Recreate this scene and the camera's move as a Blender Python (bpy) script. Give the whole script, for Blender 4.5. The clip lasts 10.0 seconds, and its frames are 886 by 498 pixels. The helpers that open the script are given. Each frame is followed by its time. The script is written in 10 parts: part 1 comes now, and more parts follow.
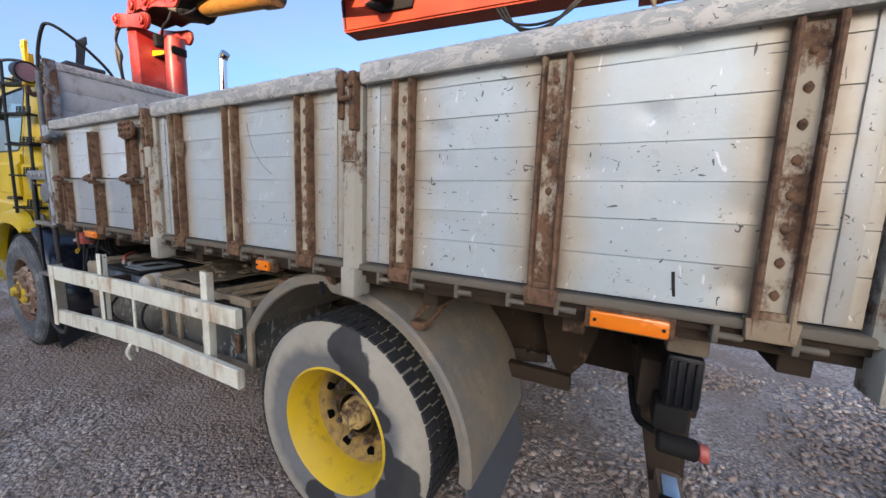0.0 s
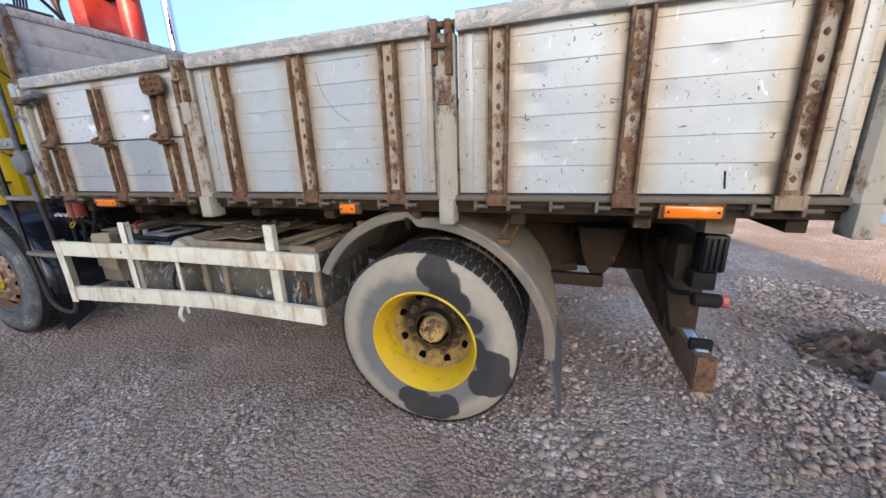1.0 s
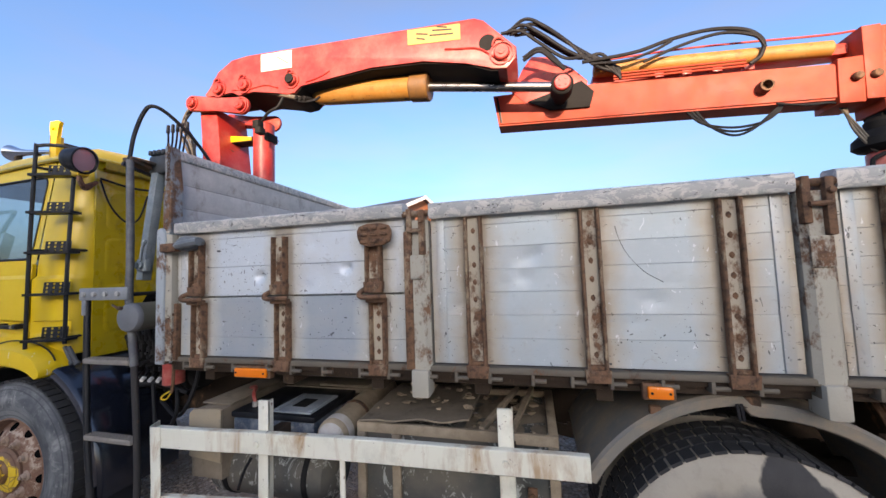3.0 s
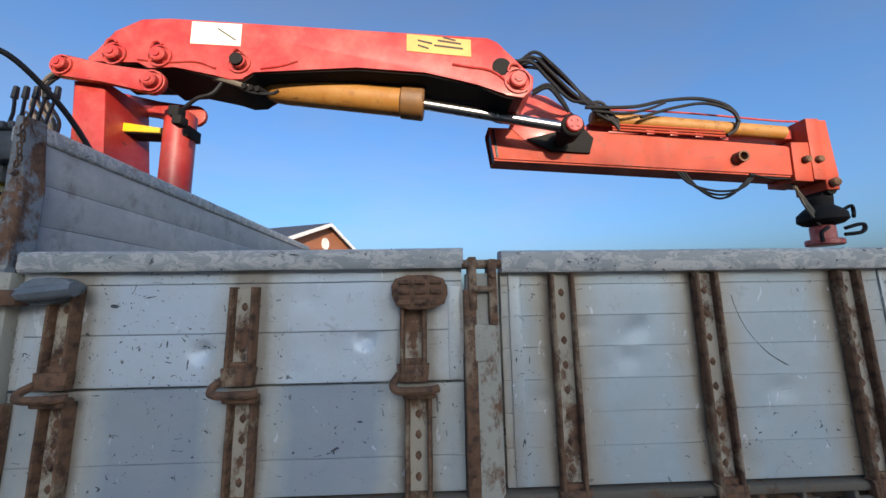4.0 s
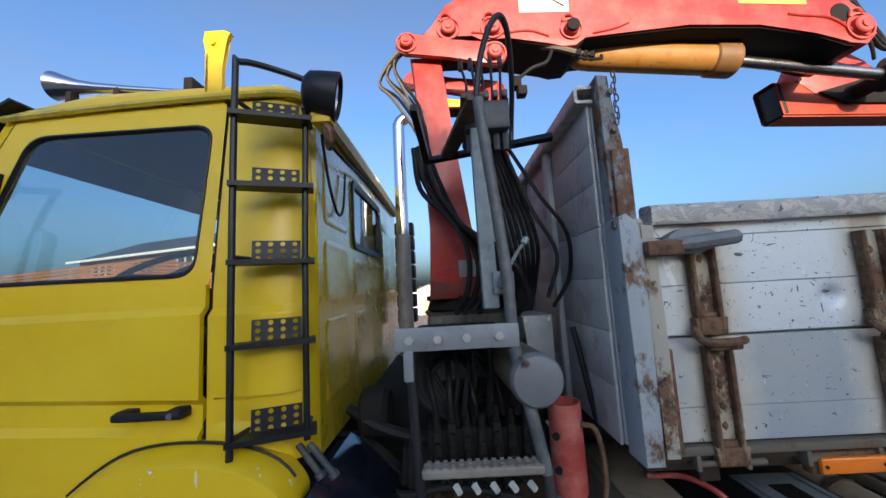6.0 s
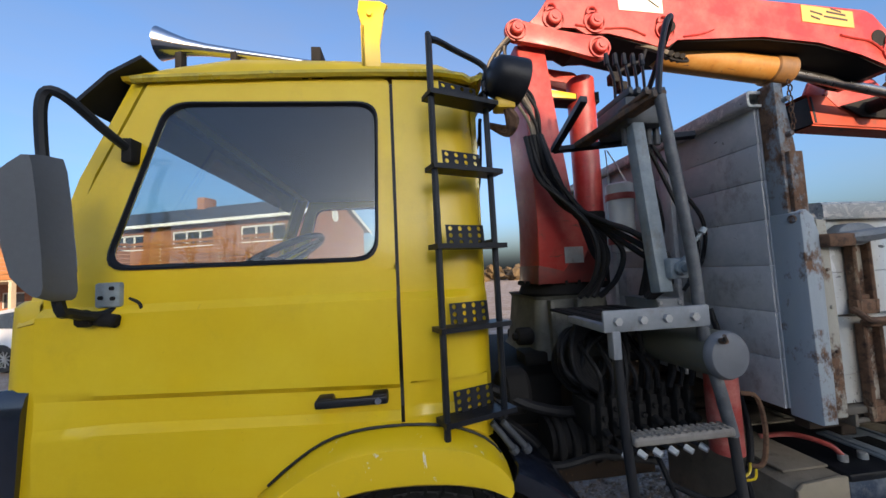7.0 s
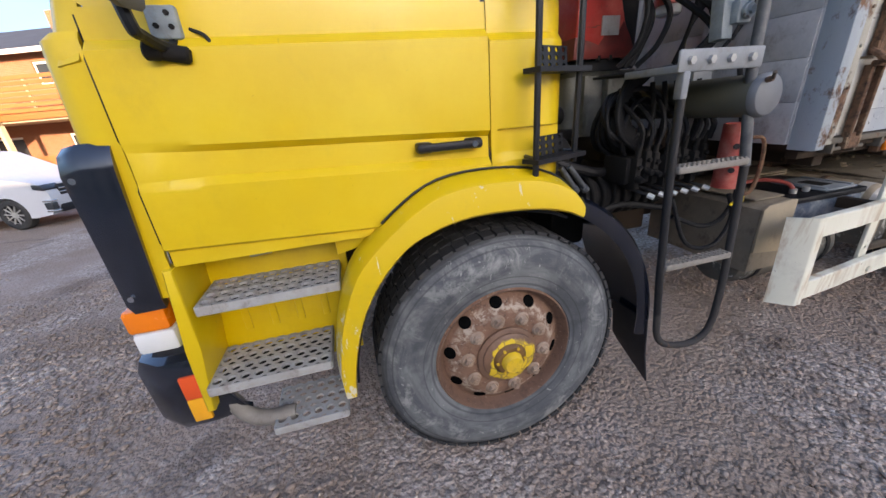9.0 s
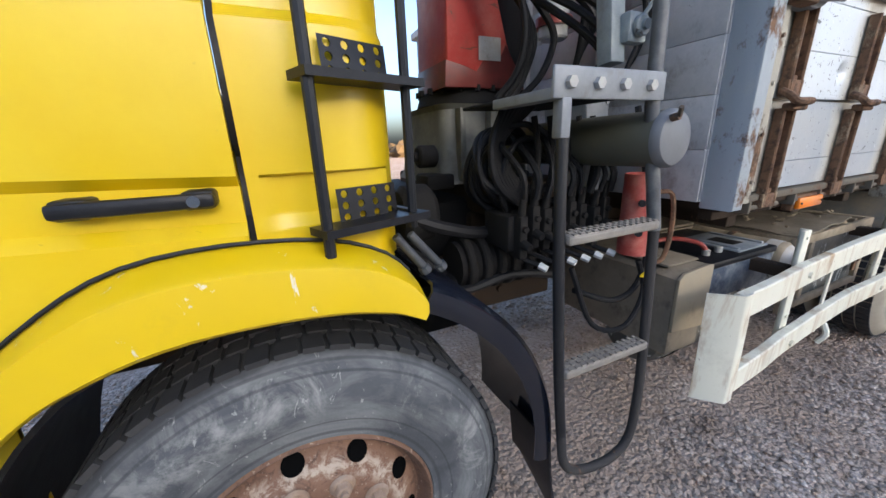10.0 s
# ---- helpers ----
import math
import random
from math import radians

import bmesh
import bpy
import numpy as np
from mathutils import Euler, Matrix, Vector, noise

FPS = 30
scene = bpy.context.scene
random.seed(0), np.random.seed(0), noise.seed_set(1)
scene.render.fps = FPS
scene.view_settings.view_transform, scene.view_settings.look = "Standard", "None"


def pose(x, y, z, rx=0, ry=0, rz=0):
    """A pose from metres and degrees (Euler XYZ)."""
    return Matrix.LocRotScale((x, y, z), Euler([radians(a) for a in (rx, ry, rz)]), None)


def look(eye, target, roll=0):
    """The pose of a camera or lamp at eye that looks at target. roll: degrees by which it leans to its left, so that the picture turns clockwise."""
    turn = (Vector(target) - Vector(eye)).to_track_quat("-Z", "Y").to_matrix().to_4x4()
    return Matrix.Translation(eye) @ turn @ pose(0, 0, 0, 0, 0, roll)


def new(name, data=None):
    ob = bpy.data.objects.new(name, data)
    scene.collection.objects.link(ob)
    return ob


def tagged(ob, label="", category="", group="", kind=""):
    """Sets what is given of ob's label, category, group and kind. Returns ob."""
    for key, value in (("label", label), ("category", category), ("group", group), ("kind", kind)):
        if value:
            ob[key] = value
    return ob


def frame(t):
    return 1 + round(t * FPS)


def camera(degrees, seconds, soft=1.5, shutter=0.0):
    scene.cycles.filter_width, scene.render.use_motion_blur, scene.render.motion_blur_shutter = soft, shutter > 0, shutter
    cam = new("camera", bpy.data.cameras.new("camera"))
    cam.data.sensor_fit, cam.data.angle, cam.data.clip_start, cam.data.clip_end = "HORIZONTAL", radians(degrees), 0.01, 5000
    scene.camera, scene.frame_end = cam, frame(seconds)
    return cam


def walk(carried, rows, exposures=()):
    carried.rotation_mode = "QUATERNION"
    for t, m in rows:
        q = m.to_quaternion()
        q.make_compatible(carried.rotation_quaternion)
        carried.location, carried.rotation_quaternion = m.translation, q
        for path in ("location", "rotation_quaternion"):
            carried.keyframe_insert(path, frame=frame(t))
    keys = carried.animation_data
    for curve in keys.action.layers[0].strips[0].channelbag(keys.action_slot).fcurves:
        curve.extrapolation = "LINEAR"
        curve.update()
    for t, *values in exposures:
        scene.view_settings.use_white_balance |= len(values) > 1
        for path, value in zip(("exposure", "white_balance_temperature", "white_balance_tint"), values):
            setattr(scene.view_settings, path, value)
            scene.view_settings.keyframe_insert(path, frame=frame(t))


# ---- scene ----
cam = camera(103.7, 10.0)
PATH = [
    (0, (1.055, -0.954, 1.474), (0.147, 0.808, 1.209), 2.1),
    (0.3, (0.978, -1.133, 1.456), (0.178, 0.65, 1.034), 0.2),
    (0.5, (0.911, -1.234, 1.435), (0.182, 0.568, 0.964), -0.6),
    (0.8, (0.756, -1.343, 1.417), (0.137, 0.489, 0.907), -1.8),
    (1, (0.643, -1.406, 1.419), (0.035, 0.424, 0.888), -1.8),
    (1.2, (0.534, -1.474, 1.399), (-0.098, 0.363, 0.923), 0.5),
    (1.5, (0.328, -1.576, 1.44), (-0.292, 0.277, 1.015), -1.7),
    (1.7, (0.196, -1.622, 1.484), (-0.427, 0.245, 1.132), -1.3),
    (2, (-0.013, -1.631, 1.519), (-0.6, 0.261, 1.247), -0.6),
    (2.3, (-0.238, -1.577, 1.541), (-0.88, 0.313, 1.407), -0.9),
    (2.5, (-0.36, -1.522, 1.57), (-0.99, 0.376, 1.543), -0.7),
    (2.8, (-0.543, -1.446, 1.56), (-1.102, 0.473, 1.647), -1),
    (3, (-0.675, -1.391, 1.626), (-1.174, 0.542, 1.758), -2.0),
    (3.2, (-0.815, -1.336, 1.677), (-1.177, 0.62, 1.886), -3.1),
    (4.3, (-1.522, -0.987, 1.773), (-1.373, 0.98, 2.102), -1.0),
    (4.5, (-1.713, -0.989, 1.752), (-1.551, 0.972, 2.107), -2.0),
    (4.8, (-1.996, -0.999, 1.758), (-1.927, 0.988, 1.968), -1.6),
    (5, (-2.165, -0.99, 1.754), (-2.114, 0.998, 1.967), -1.1),
    (5.2, (-2.335, -0.988, 1.737), (-2.296, 0.991, 2.024), -2.2),
    (5.5, (-2.603, -0.977, 1.735), (-2.638, 1.009, 1.969), -2.0),
    (5.7, (-2.768, -0.989, 1.725), (-2.862, 1, 1.918), -1.2),
    (6, (-3.022, -1.026, 1.72), (-3.047, 0.962, 1.938), -3.2),
    (6.2, (-3.196, -1.059, 1.756), (-3.159, 0.928, 1.981), -4.5),
    (7.3, (-4.003, -1.019, 1.756), (-3.715, 0.96, 1.775), -2.5),
    (7.5, (-4.126, -1.039, 1.701), (-3.787, 0.93, 1.617), -3.2),
    (7.8, (-4.3, -1.068, 1.658), (-3.886, 0.867, 1.369), -3.7),
    (8, (-4.386, -1.074, 1.609), (-3.977, 0.835, 1.173), -2.8),
    (8.2, (-4.433, -1.075, 1.560), (-4.038, 0.802, 0.993), -4.13),
    (8.5, (-4.466, -1.076, 1.501), (-4.119, 0.749, 0.761), -4.2),
    (8.8, (-4.408, -1.061, 1.478), (-4.032, 0.747, 0.71), -4.8),
    (9, (-4.31, -1.026, 1.485), (-3.869, 0.776, 0.737), -4.7),
    (9.2, (-4.174, -0.977, 1.5), (-3.686, 0.825, 0.782), -5),
    (9.5, (-3.998, -0.874, 1.491), (-3.403, 0.901, 0.786), -3.2),
    (9.8, (-3.847, -0.761, 1.461), (-3.146, 0.996, 0.811), -3.4),
    (10, (-3.767, -0.629, 1.45), (-2.981, 1.115, 0.869), -2.2),
]
EXPOSURES = [(0.0, 1.95, 7450, 17), (1.0, 2.22, 7750, 18), (2.0, 2.24, 7750, 20), (3.0, 1.86, 7450, 19), (4.5, 1.05, 6150, 6), (5.2, 1.15, 6150, 7), (6.0, 1.45, 6600, 11), (7.5, 1.52, 7400, 17), (8.0, 1.75, 7900, 24), (8.5, 2.06, 8050, 23), (9.5, 2.46, 7700, 16), (10.0, 2.52, 7600, 15)]
walk(cam, [(t, look(eye, target, roll)) for t, eye, target, roll in PATH],
     exposures=EXPOSURES)

# ---- light ----
world = bpy.data.worlds.new("sky")
scene.world = world
world.use_nodes = True
_wn = world.node_tree
_sky = _wn.nodes.new("ShaderNodeTexSky")
_sky.sky_type = "NISHITA"
_sky.sun_disc = False
SUN_ELEV, SUN_AZ = radians(12.5), radians(170.0)
_sky.sun_elevation = SUN_ELEV
_sky.sun_rotation = SUN_AZ
_sky.air_density, _sky.dust_density, _sky.ozone_density = 1.0, 4.8, 5.2
_bg = _wn.nodes["Background"]
# thin high haze greys the blue unevenly
_co = _wn.nodes.new("ShaderNodeTexCoord")
_mp = _wn.nodes.new("ShaderNodeMapping")
_mp.inputs["Scale"].default_value = (1.0, 1.0, 3.5)
_nz = _wn.nodes.new("ShaderNodeTexNoise")
_nz.inputs["Scale"].default_value, _nz.inputs["Detail"].default_value = 2.2, 7.0
_rg = _wn.nodes.new("ShaderNodeMapRange")
_rg.inputs[1].default_value, _rg.inputs[2].default_value, _rg.inputs[3].default_value, _rg.inputs[4].default_value = 0.38, 0.72, 0.0, 0.28
_bw = _wn.nodes.new("ShaderNodeRGBToBW")
_mx = _wn.nodes.new("ShaderNodeMix")
_mx.data_type = "RGBA"
_wn.links.new(_co.outputs["Generated"], _mp.inputs["Vector"])
_wn.links.new(_mp.outputs[0], _nz.inputs["Vector"])
_wn.links.new(_nz.outputs["Fac"], _rg.inputs[0])
_wn.links.new(_rg.outputs[0], _mx.inputs[0])
_wn.links.new(_sky.outputs[0], _mx.inputs[6])
_wn.links.new(_sky.outputs[0], _bw.inputs[0])
_wn.links.new(_bw.outputs[0], _mx.inputs[7])
_wn.links.new(_mx.outputs[2], _bg.inputs[0])
_bg.inputs[1].default_value = 0.15
sun_way = Vector((math.sin(SUN_AZ) * math.cos(SUN_ELEV), math.cos(SUN_AZ) * math.cos(SUN_ELEV), math.sin(SUN_ELEV)))
sun = new("sun", bpy.data.lights.new("sun", "SUN"))
sun.data.energy, sun.data.angle, sun.data.color = 3.0, radians(0.6), (1.0, 0.80, 0.60)
sun.matrix_world = look(sun_way * 60, (0, 0, 0))


# ---- materials ----
class Mat:
    """A node material: a principled surface with helpers for layers of noise."""

    def __init__(self, name, rough=0.5, metal=0.0, spec=0.5, coat=0.0):
        self.m = bpy.data.materials.new(name)
        self.m.use_nodes = True
        self.t = self.m.node_tree
        self.b = self.t.nodes["Principled BSDF"]
        self.b.inputs["Roughness"].default_value = rough
        self.b.inputs["Metallic"].default_value = metal
        self.b.inputs["Specular IOR Level"].default_value = spec
        self.b.inputs["Coat Weight"].default_value = coat
        self.b.inputs["Coat Roughness"].default_value = 0.15
        geo = self.t.nodes.new("ShaderNodeNewGeometry")
        self.pos = geo.outputs["Position"]
        self.col = None

    def put(self, a, b):
        if hasattr(a, "links") or isinstance(a, bpy.types.NodeSocket):
            self.t.links.new(a, b)
        else:
            b.default_value = a

    def math(self, op, a, b=0.0, clamp=False):
        n = self.t.nodes.new("ShaderNodeMath")
        n.operation, n.use_clamp = op, clamp
        self.put(a, n.inputs[0])
        self.put(b, n.inputs[1])
        return n.outputs[0]

    def stretch(self, sx, sy, sz):
        n = self.t.nodes.new("ShaderNodeVectorMath")
        n.operation = "MULTIPLY"
        self.t.links.new(self.pos, n.inputs[0])
        n.inputs[1].default_value = (sx, sy, sz)
        return n.outputs[0]

    def noise(self, scale, detail=4.0, rough=0.6, vec=None, dist=0.0):
        n = self.t.nodes.new("ShaderNodeTexNoise")
        n.inputs["Scale"].default_value = scale
        n.inputs["Detail"].default_value = detail
        n.inputs["Roughness"].default_value = rough
        n.inputs["Distortion"].default_value = dist
        self.t.links.new(vec or self.pos, n.inputs["Vector"])
        return n.outputs["Fac"]

    def cells(self, scale, vec=None, out="Distance", feature="F1"):
        n = self.t.nodes.new("ShaderNodeTexVoronoi")
        n.feature = feature
        n.inputs["Scale"].default_value = scale
        self.t.links.new(vec or self.pos, n.inputs["Vector"])
        return n.outputs[out]

    def ramp(self, fac, lo, hi):
        n = self.t.nodes.new("ShaderNodeMapRange")
        self.t.links.new(fac, n.inputs[0])
        n.inputs[1].default_value, n.inputs[2].default_value = lo, hi
        return n.outputs[0]

    def mix(self, fac, a, b):
        n = self.t.nodes.new("ShaderNodeMix")
        n.data_type = "RGBA"
        self.put(fac, n.inputs[0])
        self.put(a if not isinstance(a, tuple) else (*a, 1), n.inputs[6])
        self.put(b if not isinstance(b, tuple) else (*b, 1), n.inputs[7])
        return n.outputs[2]

    def axis(self, k):
        n = self.t.nodes.new("ShaderNodeSeparateXYZ")
        self.t.links.new(self.pos, n.inputs[0])
        return n.outputs[k]

    def random(self):
        return self.t.nodes.new("ShaderNodeObjectInfo").outputs["Random"]

    def island(self):
        g = self.t.nodes.new("ShaderNodeNewGeometry")
        return g.outputs["Random Per Island"]

    def done(self, col, rough=None, metal=None, bump=None, strength=0.2, dist=0.01):
        self.put(col if not isinstance(col, tuple) else (*col, 1), self.b.inputs["Base Color"])
        if rough is not None:
            self.put(rough, self.b.inputs["Roughness"])
        if metal is not None:
            self.put(metal, self.b.inputs["Metallic"])
        if bump is not None:
            n = self.t.nodes.new("ShaderNodeBump")
            n.inputs["Strength"].default_value = strength
            n.inputs["Distance"].default_value = dist
            self.t.links.new(bump, n.inputs["Height"])
            self.t.links.new(n.outputs[0], self.b.inputs["Normal"])
        return self.m


STAKES_B = (-0.905, -0.470, -0.026)
STAKES_C = (0.415, 0.872, 1.345)
STAKES_A = (-2.288, -1.803, -1.327)
REAR_HUB, REAR_R = (0.03, 0.487), 0.487


def mat_board():
    """Weathered grey anodised side boards with scratches, dents and rust runs beside the stakes."""
    m = Mat("weathered_aluminium", 0.45)
    base = m.mix(m.noise(1.2, 5), (0.385, 0.440, 0.447), (0.490, 0.553, 0.560))
    base = m.mix(m.math("MULTIPLY", m.random(), 0.35), base, (0.335, 0.38, 0.41))
    cloud = m.ramp(m.noise(9, 6, 0.7), 0.50, 0.75)
    base = m.mix(m.math("MULTIPLY", cloud, 0.30), base, (0.60, 0.63, 0.64))
    x = m.axis(0)
    near = None
    for sx in STAKES_A + STAKES_B + STAKES_C + (-2.50, -1.14, 0.205, 1.53):
        d = m.math("ABSOLUTE", m.math("SUBTRACT", x, sx))
        near = d if near is None else m.math("MINIMUM", near, d)
    wob = m.math("MULTIPLY", m.math("SUBTRACT", m.noise(7, 4), 0.5), 0.10)
    # the lower flap is darker blue-grey away from the stakes
    flap = m.math("MULTIPLY", m.ramp(m.axis(2), 1.556, 1.548), m.ramp(x, -1.17, -1.20))
    flap = m.math("MULTIPLY", flap, m.ramp(m.math("ADD", near, wob), 0.085, 0.135))
    base = m.mix(m.math("MULTIPLY", flap, 0.75), base, m.mix(m.noise(6, 5, 0.7), (0.25, 0.285, 0.32), (0.36, 0.39, 0.42)))
    fore = m.ramp(x, -1.14, -1.20)
    upper = m.math("MULTIPLY", fore, m.ramp(m.axis(2), 1.540, 1.548))
    base = m.mix(m.math("MULTIPLY", upper, 0.55), base, (0.66, 0.70, 0.745))
    runs = m.ramp(m.math("ADD", near, wob), 0.130, 0.055)
    base = m.mix(m.math("MULTIPLY", runs, 0.88), base, m.mix(fore, (0.40, 0.335, 0.245), m.mix(m.noise(19, 6, 0.75), (0.36, 0.33, 0.26), (0.62, 0.60, 0.53))))
    lip = m.ramp(m.math("ADD", near, m.math("MULTIPLY", wob, 0.5)), 0.062, 0.040)
    base = m.mix(m.math("MULTIPLY", lip, 0.6), base, (0.22, 0.155, 0.095))
    grime = m.ramp(m.noise(3.0, 8, 0.75, m.stretch(1, 1, 2.2)), 0.56, 0.72)
    base = m.mix(m.math("MULTIPLY", grime, 0.25), base, (0.30, 0.29, 0.27))
    gate = m.ramp(m.noise(1.7, 2), 0.40, 0.52)
    for k, (v, lim) in enumerate((((75, 75, 19), 0.722), ((24, 24, 80), 0.712), ((58, 58, 50), 0.700))):
        sc = m.ramp(m.noise(1.0, 2, 0.5, m.stretch(*v), 0.4 + 0.3 * k), lim, lim + 0.012)
        base = m.mix(m.math("MULTIPLY", m.math("MULTIPLY", sc, gate), 0.9), base, (0.035, 0.036, 0.038))
    smudge = m.ramp(m.noise(15, 5, 0.7, None, 0.6), 0.62, 0.67)
    base = m.mix(m.math("MULTIPLY", smudge, 0.45), base, (0.33, 0.33, 0.32))
    edge = m.ramp(m.noise(5, 6, 0.7), 0.45, 0.70)
    base = m.mix(m.math("MULTIPLY", edge, 0.22), base, (0.52, 0.46, 0.36))
    flecks = m.ramp(m.noise(90, 2, 0.5), 0.70, 0.73)
    base = m.mix(m.math("MULTIPLY", m.math("MULTIPLY", flecks, gate), 0.6), base, (0.12, 0.11, 0.10))
    bright = m.ramp(m.noise(40, 3, 0.6, m.stretch(1, 1, 0.4), 1.0), 0.67, 0.70)
    base = m.mix(m.math("MULTIPLY", bright, 0.5), base, (0.82, 0.83, 0.84))
    r = m.math("ADD", 0.33, m.math("MULTIPLY", m.noise(9, 5, 0.7), 0.26))
    return m.done(base, r, 0.18, m.math("ADD", m.noise(5, 2), m.math("MULTIPLY", m.noise(60, 3), 0.15)), 0.3, 0.02)


def mat_rust(name="rusted_steel", paint=(0.42, 0.41, 0.38), much=0.5):
    m = Mat(name, 0.8, spec=0.2)
    base = m.mix(m.noise(6, 6, 0.7), (0.088, 0.046, 0.027), (0.245, 0.138, 0.080))
    base = m.mix(m.ramp(m.noise(35, 4), 0.45, 0.7), base, (0.048, 0.030, 0.022))
    left = m.ramp(m.noise(4.5, 7, 0.75, m.stretch(1.6, 1.6, 1)), 1.0 - much - 0.03, 1.0 - much + 0.05)
    base = m.mix(left, base, paint)
    return m.done(base, 0.78, 0.0, m.noise(90, 5, 0.7), 0.35, 0.006)


def mat_paint(name, col, dirt=(0.12, 0.10, 0.07), rough=0.35, coat=0.3, much=0.3, fade=None, chips=0.25, scale=2.0, scrapes=0.0):
    """Old vehicle paint: fading, grime and chips down to dark metal."""
    m = Mat(name, rough, coat=coat)
    deep = tuple(c * 0.82 for c in col)
    base = m.mix(m.noise(scale, 5), deep, col)
    if fade:
        base = m.mix(m.ramp(m.noise(scale * 1.7, 6, 0.7), 0.42, 0.75), base, fade)
    g = m.ramp(m.noise(scale * 2.6, 8, 0.72, m.stretch(1, 1, 0.7)), 0.55, 0.80)
    base = m.mix(m.math("MULTIPLY", g, much), base, dirt)
    c = m.ramp(m.noise(24, 4, 0.6, None, 1.0), 0.715, 0.735)
    base = m.mix(m.math("MULTIPLY", c, chips), base, (0.05, 0.035, 0.03))
    if scrapes:
        for v, lim in (((7, 20, 42), 0.665), ((30, 30, 9), 0.685)):
            k = m.ramp(m.noise(1.0, 4, 0.6, m.stretch(*v), 0.5), lim, lim + 0.02)
            base = m.mix(m.math("MULTIPLY", k, scrapes), base, (0.085, 0.042, 0.024))
        dust = m.ramp(m.noise(5.5, 7, 0.75, m.stretch(1, 1, 2.4)), 0.58, 0.74)
        base = m.mix(m.math("MULTIPLY", dust, 0.45 * scrapes), base, (0.115, 0.055, 0.033))
    r = m.math("ADD", rough, m.math("MULTIPLY", m.math("SUBTRACT", m.noise(11, 5), 0.4), 0.35))
    return m.done(base, r, None, m.math("ADD", m.noise(2.2, 2), m.math("MULTIPLY", m.noise(70, 3), 0.06)), 0.10, 0.02)


def mat_guard():
    """Cream paint with rust runs, grime and chips."""
    m = Mat("cream_guard_paint", 0.5)
    base = m.mix(m.noise(2.5, 5), (0.66, 0.64, 0.505), (0.78, 0.757, 0.63))
    run = m.ramp(m.noise(1.0, 6, 0.7, m.stretch(8, 8, 1.6), 0.6), 0.48, 0.64)
    gate = m.ramp(m.noise(2.2, 3), 0.38, 0.54)
    base = m.mix(m.math("MULTIPLY", m.math("MULTIPLY", run, gate), 0.9), base, (0.36, 0.19, 0.06))
    grime = m.ramp(m.noise(6, 7, 0.75), 0.50, 0.72)
    base = m.mix(m.math("MULTIPLY", grime, 0.45), base, (0.38, 0.345, 0.26))
    chip = m.ramp(m.noise(26, 5, 0.65, None, 0.8), 0.66, 0.69)
    base = m.mix(m.math("MULTIPLY", chip, 0.8), base, (0.17, 0.085, 0.045))
    return m.done(base, 0.52, None, m.math("ADD", m.noise(3, 2), m.math("MULTIPLY", m.noise(60, 3), 0.1)), 0.15, 0.02)


def mat_scraped():
    """Cab yellow, scraped to pale primer along the low tip of the wheel arch."""
    m = Mat("scraped_yellow_paint", 0.32, coat=0.25)
    base = m.mix(m.noise(1.4, 5), (0.60, 0.395, 0.007), (0.73, 0.485, 0.008))
    low = m.math("MULTIPLY", m.ramp(m.axis(2), 1.00, 0.62), m.ramp(m.axis(0), -4.25, -4.38))
    worn = m.ramp(m.math("ADD", m.noise(13, 6, 0.7, m.stretch(1.5, 1.5, 0.5), 0.5), m.math("MULTIPLY", low, 0.16)), 0.635, 0.655)
    base = m.mix(m.math("MULTIPLY", worn, 0.85), base, (0.66, 0.62, 0.52))
    g = m.ramp(m.noise(4, 7, 0.7), 0.56, 0.80)
    base = m.mix(m.math("MULTIPLY", g, 0.3), base, (0.32, 0.22, 0.05))
    r = m.math("ADD", 0.26, m.math("MULTIPLY", m.noise(11, 5), 0.3))
    return m.done(base, r, None, m.noise(2.2, 2), 0.1, 0.02)


